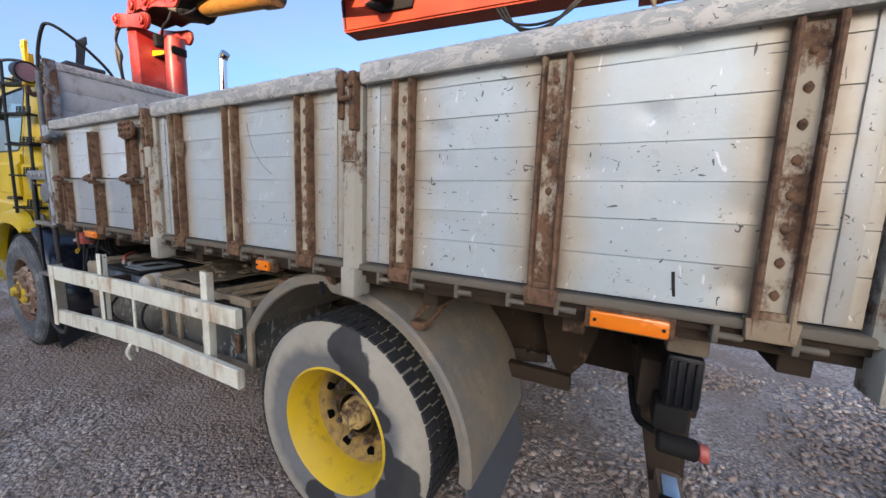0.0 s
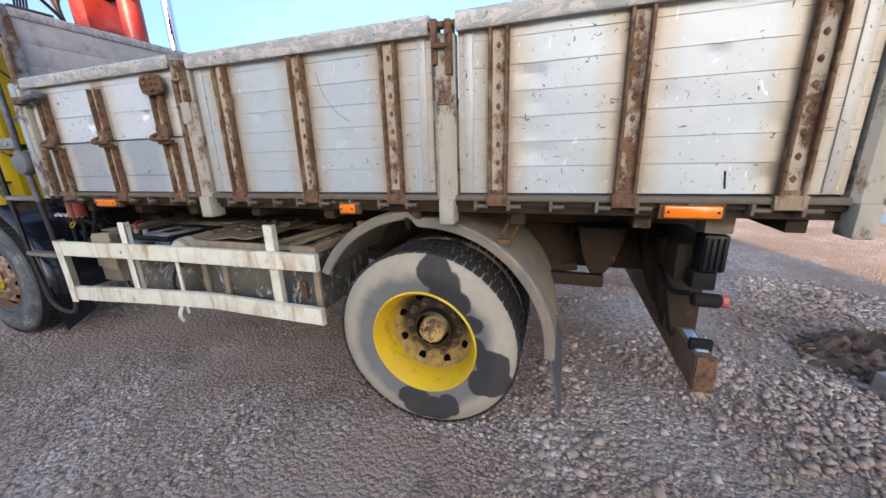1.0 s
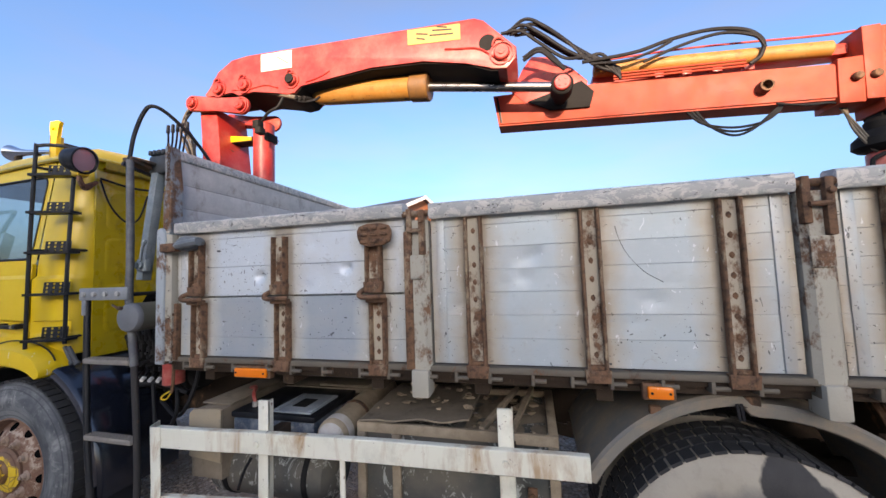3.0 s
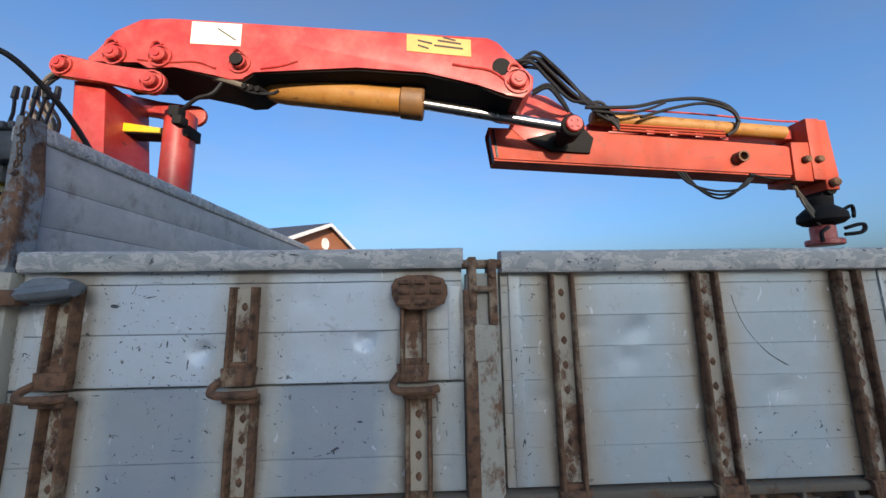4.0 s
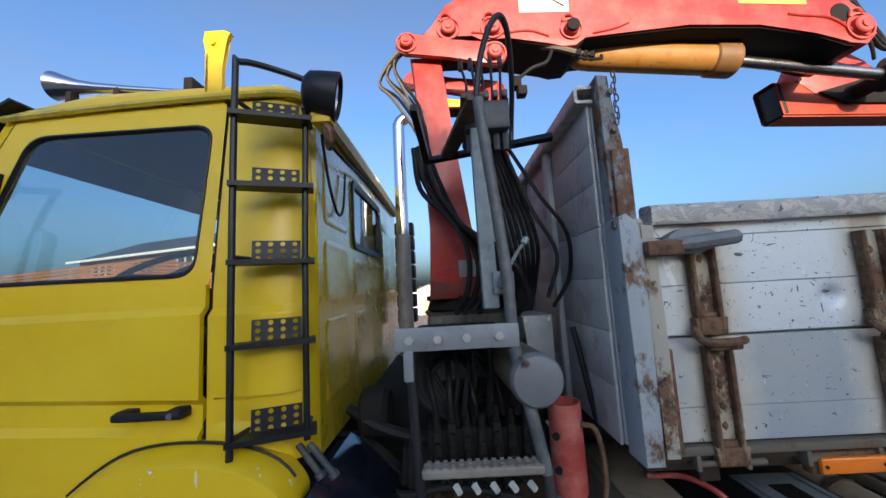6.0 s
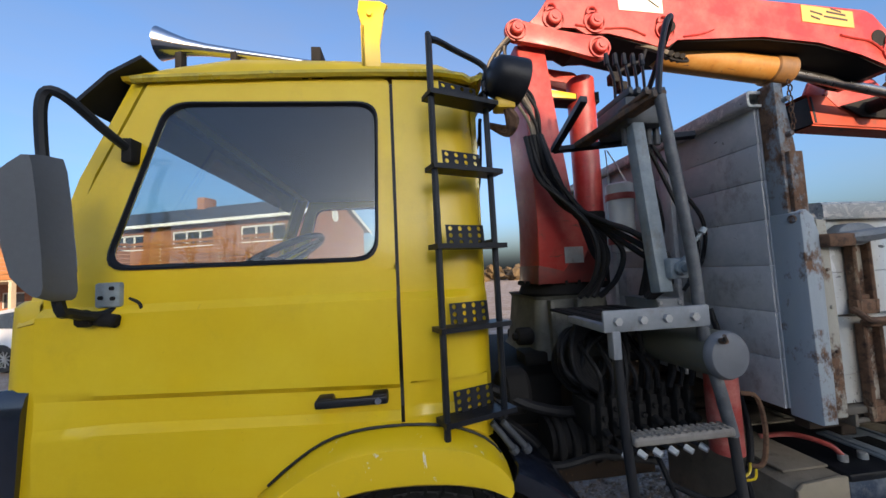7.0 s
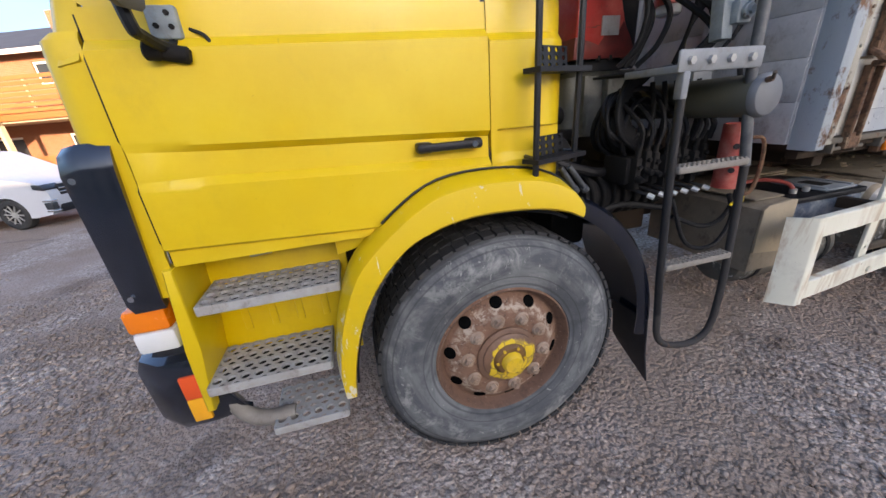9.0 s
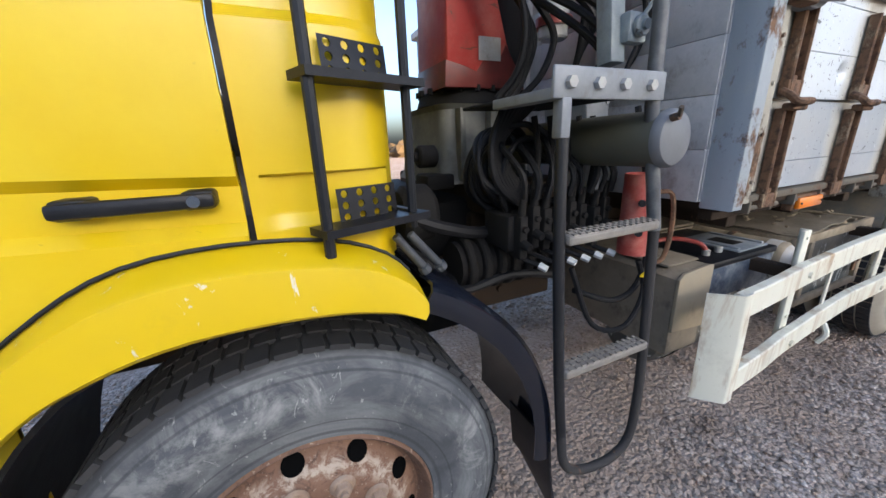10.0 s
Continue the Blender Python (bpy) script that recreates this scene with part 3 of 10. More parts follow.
M_PALETAN = mat_paint("pale_tan_paint", (0.33, 0.27, 0.185), (0.12, 0.088, 0.06), 0.8, 0.0, 0.8, (0.36, 0.28, 0.18), 0.4, 6.0)
M_BATTERYTOP = mat_paint("dusty_grey_plastic", (0.24, 0.275, 0.30), (0.36, 0.33, 0.28), 0.5, 0.0, 0.7, (0.30, 0.33, 0.35), 0.3, 10.0)
M_PALEDUST = mat_paint("pale_dusty_paint", (0.52, 0.50, 0.46), (0.24, 0.19, 0.14), 0.7, 0.0, 0.9, (0.42, 0.36, 0.28), 0.6, 9.0)
M_BATTERY = mat_paint("dusty_blue_plastic", (0.035, 0.055, 0.085), (0.30, 0.27, 0.23), 0.6, 0.0, 0.8, (0.20, 0.22, 0.23), 0.2, 8.0)
M_SCRAPED = mat_scraped()
M_GROUND = mat_gravel_ground()
M_STONE = mat_stone()
M_PEDESTAL = mat_paint("grimy_olive_cast", (0.105, 0.105, 0.085), (0.03, 0.026, 0.02), 0.6, 0.0, 0.8, (0.17, 0.165, 0.14), 0.6, 5.0)
M_GREEN = mat_plain("olive_tank_paint", (0.10, 0.10, 0.075), 0.55, 0, 9, 0.3)

# ---- mesh helpers ----
HOME = {}


def thing(name, loc, label, category, group="", kind=""):
    ob = new(name)
    ob.location = loc
    HOME[ob.name] = Vector(loc)
    return tagged(ob, label, category, group, kind)


def mesh_of(bm, name, material, smooth=False):
    bmesh.ops.recalc_face_normals(bm, faces=bm.faces)
    me = bpy.data.meshes.new(name)
    bm.to_mesh(me)
    bm.free()
    me.materials.append(material)
    if smooth:
        for p in me.polygons:
            p.use_smooth = True
        me.set_sharp_from_angle(angle=radians(38))
    return me


def hang(ob, parent):
    ob.parent = parent
    if parent.name in HOME:
        ob.matrix_parent_inverse = Matrix.Translation(HOME[parent.name]).inverted()
    return ob


def part(name, bm, material, parent, label="", smooth=True):
    """Links a bmesh as one mesh object under a thing or a part; coordinates are the world's."""
    ob = new(name, mesh_of(bm, name, material, smooth))
    hang(ob, parent)
    if label:
        ob["label"] = label
    return ob


def loose(name, bm, material, parent, label="", smooth=True):
    """Links every separate piece of a bmesh as a part of its own."""
    bm.verts.index_update()
    seen, out = set(), []
    for v0 in bm.verts:
        if v0 in seen:
            continue
        stack, isl = [v0], []
        seen.add(v0)
        while stack:
            v = stack.pop()
            isl.append(v)
            for e in v.link_edges:
                w = e.other_vert(v)
                if w not in seen:
                    seen.add(w)
                    stack.append(w)
        b2 = bmesh.new()
        mp = {v: b2.verts.new(v.co) for v in isl}
        for f in {f for v in isl for f in v.link_faces}:
            b2.faces.new([mp[v] for v in f.verts])
        out.append(part(name, b2, material, parent, label, smooth))
    bm.free()
    return out


def piece(name, me, parent, m):
    ob = new(name, me)
    ob.matrix_basis = m
    return hang(ob, parent)


def box(bm, x0, x1, y0, y1, z0, z1, bevel=0.0, m=None, seg=2):
    r = bmesh.ops.create_cube(bm, size=1.0)
    vs = r["verts"]
    bmesh.ops.transform(bm, verts=vs, matrix=Matrix.Translation(((x0 + x1) / 2, (y0 + y1) / 2, (z0 + z1) / 2)) @ Matrix.Diagonal((abs(x1 - x0), abs(y1 - y0), abs(z1 - z0), 1)))
    if bevel:
        es = list({e for v in vs for e in v.link_edges})
        r = bmesh.ops.bevel(bm, geom=es, offset=bevel, segments=seg, affect="EDGES", profile=0.5)
        vs = list({v for f in r["faces"] for v in f.verts} | {v for v in vs if v.is_valid})
    if m is not None:
        bmesh.ops.transform(bm, verts=vs, matrix=m)
    return vs


def axis_frame(p0, p1):
    p0, p1 = Vector(p0), Vector(p1)
    d = p1 - p0
    q = d.to_track_quat("Z", "Y").to_matrix().to_4x4()
    return Matrix.Translation(p0) @ q, d.length


def lathe(bm, prof, m, seg=32, close=False):
    """Turns a profile of (radius, height) about the z axis of m."""
    rings = []
    for r, h in prof:
        if r < 1e-6:
            rings.append([bm.verts.new(m @ Vector((0, 0, h)))])
        else:
            rings.append([bm.verts.new(m @ Vector((r * math.cos(2 * math.pi * i / seg), r * math.sin(2 * math.pi * i / seg), h))) for i in range(seg)])
    pairs = list(zip(rings, rings[1:]))
    if close:
        pairs.append((rings[-1], rings[0]))
    for a, b in pairs:
        for i in range(seg):
            j = (i + 1) % seg
            if len(a) == 1 and len(b) == 1:
                continue
            if len(a) == 1:
                bm.faces.new((a[0], b[j], b[i]))
            elif len(b) == 1:
                bm.faces.new((a[i], a[j], b[0]))
            else:
                bm.faces.new((a[i], a[j], b[j], b[i]))


def cyl(bm, p0, p1, r, r1=None, seg=20, bevel=0.0):
    m, h = axis_frame(p0, p1)
    r1 = r if r1 is None else r1
    b = min(bevel, h * 0.4, r * 0.6)
    prof = [(0, 0), (r - b, 0), (r, b), (r1, h - b), (r1 - b, h), (0, h)] if b else [(0, 0), (r, 0), (r1, h), (0, h)]
    lathe(bm, prof, m, seg)


def spline(pts, res=6):
    """Catmull-Rom through the points."""
    p = [Vector(q) for q in pts]
    if len(p) < 3 or res < 2:
        return p
    p = [p[0] * 2 - p[1]] + p + [p[-1] * 2 - p[-2]]
    out = []
    for i in range(1, len(p) - 2):
        a, b, c, d = p[i - 1:i + 3]
        for k in range(res):
            t = k / res
            out.append(0.5 * ((2 * b) + (c - a) * t + (2 * a - 5 * b + 4 * c - d) * t * t + (3 * b - a - 3 * c + d) * t ** 3))
    out.append(p[-2])
    return out


def tube(bm, pts, r, seg=8, res=6, square=False):
    path = spline(pts, res)
    seg = 4 if square else seg
    up = Vector((0.13, 0.31, 0.94)).normalized()
    rings = []
    for i, p in enumerate(path):
        d = (path[min(i + 1, len(path) - 1)] - path[max(i - 1, 0)]).normalized()
        s = d.cross(up)
        if s.length < 0.05:
            s = d.cross(Vector((1, 0, 0)))
        s.normalize()
        u = s.cross(d)
        up = u if i else up
        rings.append([bm.verts.new(p + (s * math.cos(2 * math.pi * (k + 0.5) / seg) + u * math.sin(2 * math.pi * (k + 0.5) / seg)) * r) for k in range(seg)])
    for a, b in zip(rings, rings[1:]):
        for k in range(seg):
            bm.faces.new((a[k], a[(k + 1) % seg], b[(k + 1) % seg], b[k]))
    bm.faces.new(rings[0][::-1])
    bm.faces.new(rings[-1])


def prism(bm, outline, y0, y1, bevel=0.0):
    """Extrudes an outline of (x, z) from y0 to y1."""
    a = [bm.verts.new((x, y0, z)) for x, z in outline]
    b = [bm.verts.new((x, y1, z)) for x, z in outline]
    n = len(a)
    fa, fb = bm.faces.new(a), bm.faces.new(b[::-1])
    for i in range(n):
        bm.faces.new((a[i], b[i], b[(i + 1) % n], a[(i + 1) % n]))
    if bevel:
        es = list(set(fa.edges) | set(fb.edges))
        bmesh.ops.bevel(bm, geom=es, offset=bevel, segments=2, affect="EDGES", profile=0.5)


def rounded(x0, x1, z0, z1, r, seg=5):
    pts = []
    for cx, cz, a0 in ((x1 - r, z1 - r, 0), (x0 + r, z1 - r, 90), (x0 + r, z0 + r, 180), (x1 - r, z0 + r, 270)):
        for k in range(seg + 1):
            a = radians(a0 + 90 * k / seg)
            pts.append((cx + r * math.cos(a), cz + r * math.sin(a)))
    return pts


def round_poly(pts, r, seg=5):
    """Rounds the corners of a closed outline with arcs of about radius r."""
    out = []
    n = len(pts)
    for i in range(n):
        p, a, b = Vector(pts[i]), Vector(pts[i - 1]), Vector(pts[(i + 1) % n])
        u, v = (a - p), (b - p)
        k = min(r, u.length * 0.45, v.length * 0.45)
        s, e = p + u.normalized() * k, p + v.normalized() * k
        for q in range(seg + 1):
            t = q / seg
            c = s * (1 - t) ** 2 + p * 2 * t * (1 - t) + e * t * t
            out.append((c.x, c.y))
    return out


def smooth_outline(pts, it=2):
    """Chaikin rounding of a closed outline."""
    for _ in range(it):
        q = []
        for i, a in enumerate(pts):
            b = pts[(i + 1) % len(pts)]
            q.append((a[0] * 0.75 + b[0] * 0.25, a[1] * 0.75 + b[1] * 0.25))
            q.append((a[0] * 0.25 + b[0] * 0.75, a[1] * 0.25 + b[1] * 0.75))
        pts = q
    return pts


def strip(bm, a, b):
    """A sheet of quads between two rows of points."""
    va, vb = [bm.verts.new(p) for p in a], [bm.verts.new(p) for p in b]
    for i in range(len(va) - 1):
        bm.faces.new((va[i], va[i + 1], vb[i + 1], vb[i]))


def grid(bm, rows):
    vs = [[bm.verts.new(p) for p in r] for r in rows]
    for a, b in zip(vs, vs[1:]):
        for i in range(len(a) - 1):
            bm.faces.new((a[i], a[i + 1], b[i + 1], b[i]))


def solid(bm, t, off=-1.0):
    """Gives an open sheet a thickness t."""
    bmesh.ops.remove_doubles(bm, verts=bm.verts, dist=1e-5)
    bmesh.ops.recalc_face_normals(bm, faces=bm.faces)
    bmesh.ops.solidify(bm, geom=bm.faces[:], thickness=t)


def perforated(bm, x0, x1, y0, y1, z, nx, ny, r, t, k=8):
    """A plate with a real round hole in every cell."""
    dx, dy = (x1 - x0) / nx, (y1 - y0) / ny
    for i in range(nx):
        for j in range(ny):
            cx, cy = x0 + (i + 0.5) * dx, y0 + (j + 0.5) * dy
            o, n = [], []
            for q in range(k):
                a = 2 * math.pi * q / k
                c, s = math.cos(a), math.sin(a)
                w = 0.5 / max(abs(c), abs(s))
                o.append((cx + c * w * dx, cy + s * w * dy))
                n.append((cx + c * r, cy + s * r))
            top = [bm.verts.new((x, y, z)) for x, y in o], [bm.verts.new((x, y, z)) for x, y in n]
            low = [bm.verts.new((x, y, z - t)) for x, y in n]
            for q in range(k):
                p = (q + 1) % k
                bm.faces.new((top[0][q], top[0][p], top[1][p], top[1][q]))
                bm.faces.new((top[1][q], top[1][p], low[p], low[q]))


def bolt(bm, c, way, r=0.012, h=0.01):
    c, way = Vector(c), Vector(way).normalized()
    cyl(bm, c - way * 0.004, c + way * h, r, r * 0.9, 6)


def ground_z(x, y):
    return -0.04 * max(0.0, y - 1.0) if y < 60 else -2.36

# ---- ground ----
def make_ground():
    bm = bmesh.new()
    xs = [-900, -300, -120, -60, -40, -30, -24, -20, -16, -12, -9, -7, -6, -5, -4, -3, -2, -1, 0, 1, 2, 3, 4, 5, 7, 10, 15, 25, 60, 150, 400, 900]
    ys = [-900, -300, -100, -40, -20, -12, -8, -5, -4, -3, -2, -1, 0, 1, 2, 3, 4, 5, 6, 7, 8, 10, 12, 15, 20, 30, 45, 60, 90, 150, 400, 900]
    rows = []
    for y in ys:
        row = []
        for x in xs:
            z = ground_z(x, y) + (0.012 * noise.noise(Vector((x * 0.5, y * 0.5, 0))) if abs(x) < 20 and abs(y) < 20 else 0)
            row.append((x, y, z - 0.006))
        rows.append(row)
    grid(bm, rows)
    ob = new("ground", mesh_of(bm, "ground", M_GROUND, True))
    tagged(ob, "grey and reddish crushed gravel yard, damp brown in places", "ground", kind="structure")


make_ground()


def make_gravel():
    """Loose crushed stones lying on the yard round the truck."""
    rng = np.random.default_rng(5)
    phi = (1 + 5 ** 0.5) / 2
    ico = np.array([(-1, phi, 0), (1, phi, 0), (-1, -phi, 0), (1, -phi, 0), (0, -1, phi), (0, 1, phi), (0, -1, -phi), (0, 1, -phi), (phi, 0, -1), (phi, 0, 1), (-phi, 0, -1), (-phi, 0, 1)]) / 1.9
    tri = np.array([(0, 11, 5), (0, 5, 1), (0, 1, 7), (0, 7, 10), (0, 10, 11), (1, 5, 9), (5, 11, 4), (11, 10, 2), (10, 7, 6), (7, 1, 8), (3, 9, 4), (3, 4, 2), (3, 2, 6), (3, 6, 8), (3, 8, 9), (4, 9, 5), (2, 4, 11), (6, 2, 10), (8, 6, 7), (9, 8, 1)])
    spots = []
    for n, x0, x1, y0, y1, s0, s1 in ((40000, -6.2, 3.6, -1.1, 1.2, 0.0045, 0.0135), (15000, -7.0, 4.0, 1.2, 3.2, 0.007, 0.017), (9000, 0.6, 4.2, -0.6, 3.4, 0.011, 0.026), (12000, -9.5, -4.6, -0.8, 4.5, 0.008, 0.018)):
        p = np.empty((n, 3))
        p[:, 0], p[:, 1], p[:, 2] = rng.uniform(x0, x1, n), rng.uniform(y0, y1, n), rng.uniform(s0, s1, n) * rng.uniform(0.75, 1.3, n)
        keep = np.array([noise.noise(Vector((a * 0.9, b * 0.9, 3))) for a, b, _ in p]) * 1.9 + rng.uniform(0, 1, n) > 0.58
        spots.append(p[keep])
    p = np.concatenate(spots)
    n = len(p)
    v = ico[None] * rng.uniform(0.62, 1.25, (n, 12, 1))
    v = v * np.stack([rng.uniform(0.8, 1.5, n), rng.uniform(0.7, 1.1, n), rng.uniform(0.45, 0.8, n)], 1)[:, None]
    a = rng.uniform(0, 6.283, n)
    c, s = np.cos(a)[:, None], np.sin(a)[:, None]
    v = np.stack([v[..., 0] * c - v[..., 1] * s, v[..., 0] * s + v[..., 1] * c, v[..., 2]], -1) * p[:, 2][:, None, None]
    v[..., 0] += p[:, 0][:, None]
    v[..., 1] += p[:, 1][:, None]
    v[..., 2] += (np.array([ground_z(0, b) for b in p[:, 1]]) + p[:, 2] * 0.12)[:, None]
    f = tri[None] + (np.arange(n) * 12)[:, None, None]
    me = bpy.data.meshes.new("gravel")
    me.vertices.add(n * 12)
    me.vertices.foreach_set("co", v.reshape(-1))
    me.loops.add(n * 60)
    me.loops.foreach_set("vertex_index", f.reshape(-1).astype(np.int32))
    me.polygons.add(n * 20)
    me.polygons.foreach_set("loop_start", (np.arange(n * 20) * 3).astype(np.int32))
    me.update(calc_edges=True)
    me.materials.append(M_STONE)
    tagged(new("gravel", me), "loose crushed stones in grey, pink and brown", "gravel", kind="stuff")


make_gravel()

# ---- cargo bed ----
bed = thing("cargo_bed", (-0.5, 1.25, 1.2), "weathered grey drop-side cargo bed with rusty stakes", "truck bed")
SEAMS = (1.258, 1.36, 1.45, 1.54, 1.63, 1.72, 1.811, 1.852)
FAR = 2.50


def board_mesh(name, length, height, dents=0, seed=1, extra=()):
    """One hollow board, its front face at y 0, with soft dents."""
    rnd = random.Random(seed)
    bm = bmesh.new()
    nx = max(6, int(length / (0.012 if extra else 0.020 if dents else 0.06)))
    spots = list(extra) + [(rnd.uniform(0.1, length - 0.1), rnd.uniform(0.2, 0.8) * height, rnd.uniform(0.012, 0.03), rnd.uniform(0.004, 0.011)) for _ in range(dents)]
    h = [0.0, 0.0012] + [height * k / (12 if extra else 7) for k in range(1, 12 if extra else 7)] + [height - 0.0012, height]
    rows = []
    for k, z in enumerate(h):
        row = []
        for i in range(nx + 1):
            x = length * i / nx
            y = 0.0016 if k in (0, len(h) - 1) else 0.0
            for sx, sz, r, d in spots:
                y += d * math.exp(-((x - sx) ** 2 + (z - sz) ** 2) / (2 * r * r))
            y += 0.0015 * noise.noise(Vector((x * 4 + seed, z * 9, seed)))
            row.append((x, y, z))
        rows.append(row)
    grid(bm, rows)
    e0 = [(length * i / nx, 0.028, 0.0) for i in range(nx + 1)]
    e1 = [(length * i / nx, 0.028, height) for i in range(nx + 1)]
    grid(bm, [rows[-1], e1, e0, rows[0]])
    bmesh.ops.remove_doubles(bm, verts=bm.verts, dist=1e-5)
    return mesh_of(bm, name, M_BOARD, True)


def stake_mesh(z0, z1, bolts, name="stake"):
    """A pressed channel with two proud flanges and a folded foot."""
    bm = bmesh.new()
    for s in (-1, 1):
        n = 10
        rows = []
        for i in range(n + 1):
            z = z0 + (z1 - z0) * i / n
            w = 0.0012 * noise.noise(Vector((z * 14, s * 3, z0)))
            c = s * 0.030 + w
            rows.append([(c - 0.006, -0.004, z), (c - 0.006, -0.028, z), (c - 0.002, -0.032, z), (c + 0.004, -0.031, z), (c + 0.007, -0.024, z), (c + 0.008, 0.0, z)])
        grid(bm, rows)
        for r in (rows[0], rows[-1]):
            bm.faces.new([bm.verts.new(p) for p in r])
    prism(bm, [(-0.045, z0 + 0.035), (-0.04, z0 - 0.012), (0.04, z0 - 0.012), (0.045, z0 + 0.035)], -0.030, -0.004, 0.003)
    box(bm, -0.026, 0.026, -0.020, -0.004, z0 + 0.032, z0 + 0.05, 0.004)
    bmesh.ops.remove_doubles(bm, verts=bm.verts, dist=1e-5)
    return mesh_of(bm, name, M_RUST, True)


def web_mesh(z0, z1):
    bm = bmesh.new()
    box(bm, -0.029, 0.029, -0.009, -0.001, z0 + 0.01, z1 - 0.004)
    return mesh_of(bm, "web", M_WEB)


def bolt_mesh():
    bm = bmesh.new()
    rim = [bm.verts.new((0.0080 * math.cos(a) * (1 + 0.25 * noise.noise(Vector((math.cos(a), math.sin(a), 7)))), -0.0098, 0.012 * math.sin(a) * (1 + 0.3 * noise.noise(Vector((math.cos(a), math.sin(a), 3)))))) for a in [i * math.pi / 8 for i in range(16)]]
    bm.faces.new(rim)
    bmesh.ops.create_uvsphere(bm, u_segments=10, v_segments=6, radius=0.009, matrix=Matrix.Translation((0, -0.009, 0)) @ Matrix.Diagonal((1, 0.6, 1, 1)))
    return mesh_of(bm, "bolt", M_RUSTY)


BOLT = bolt_mesh()


def stake(parent, x, y, z0, z1, meshes, bolts):
    s = piece("stake", meshes[0], parent, Matrix.Translation((x, y, 0)))
    piece("web", meshes[1], s, Matrix.Identity(4))
    for i in range(bolts):
        z = z0 + 0.085 + (z1 - z0 - 0.14) * i / max(1, bolts - 1)
        piece("bolt", BOLT, s, Matrix.Translation((0, 0, z)))


def edge_strip(x, z0, z1, parent, side):
    bm = bmesh.new()
    box(bm, x - 0.017, x + 0.017, -0.006, 0.0, z0, z1, 0.002)
    for k in range(7):
        bolt(bm, (x, -0.006, z0 + 0.04 + (z1 - z0 - 0.08) * k / 6), (0, -1, 0), 0.005, 0.003)
    part("edge_strip", bm, M_BOARD, parent)


def cap_rail(x0, x1, parent, z=1.852, top=0.058):
    bm = bmesh.new()
    n = 18
    sec = [(0.03, 0.0), (-0.030, -0.006), (-0.036, 0.004), (-0.036, top - 0.008), (-0.028, top), (0.02, top + 0.004), (0.03, top - 0.004)]
    rows = []
    for i in range(n + 1):
        x = x0 + (x1 - x0) * i / n
        w = 0.003 * noise.noise(Vector((x * 2.3, 0, 4)))
        rows.append([(x, y + w, z + h + w) for y, h in sec + sec[:1]])
    grid(bm, rows)
    for e in (rows[0], rows[-1]):
        bm.faces.new([bm.verts.new(p) for p in e[:-1]])
    bmesh.ops.remove_doubles(bm, verts=bm.verts, dist=1e-5)
    part("cap_rail", bm, M_CAP, parent, "worn grey top rail")


def dropside(x0, x1, stakes, seed):
    bm = bmesh.new()
    box(bm, x0 + 0.004, x1 - 0.004, 0.026, 0.032, 1.26, 1.86)
    body = part("dropside", bm, M_BOARD, bed, "grey board side with scratches and dents")
    for k, (a, b) in enumerate(zip(SEAMS, SEAMS[1:])):
        me = board_mesh("board", x1 - x0 - 0.01, b - a - 0.0004, 3 if k in (1, 2, 3, 4) else 1, seed * 10 + k)
        piece("board", me, body, Matrix.Translation((x0 + 0.005, 0, a)))
    me = stake_mesh(1.222, 1.842, 8), web_mesh(1.222, 1.842)
    for s in stakes:
        stake(body, s, 0, 1.222, 1.842, me, 8)
    edge_strip(x0 + 0.045, 1.262, 1.845, body, 1)
    edge_strip(x1 - 0.045, 1.262, 1.845, body, -1)
    cap_rail(x0 + 0.005, x1 - 0.005, body)
    return body


def scratch(parent, pts, r):
    bm = bmesh.new()
    tube(bm, pts, r, 4, 5)
    part("scratch", bm, M_INK, parent, "dark scratch")


side = dropside(-1.088, 0.158, STAKES_B, 1)
scratch(side, [(-0.379, 0.0005, 1.773), (-0.370, 0.0005, 1.731), (-0.344, 0.0005, 1.668), (-0.293, 0.0005, 1.604), (-0.233, 0.0005, 1.563)], 0.0010)
side = dropside(0.255, 1.488, STAKES_C, 2)
scratch(side, [(1.167, 0.0005, 1.334), (1.170, 0.0005, 1.305), (1.174, 0.0005, 1.276)], 0.004)


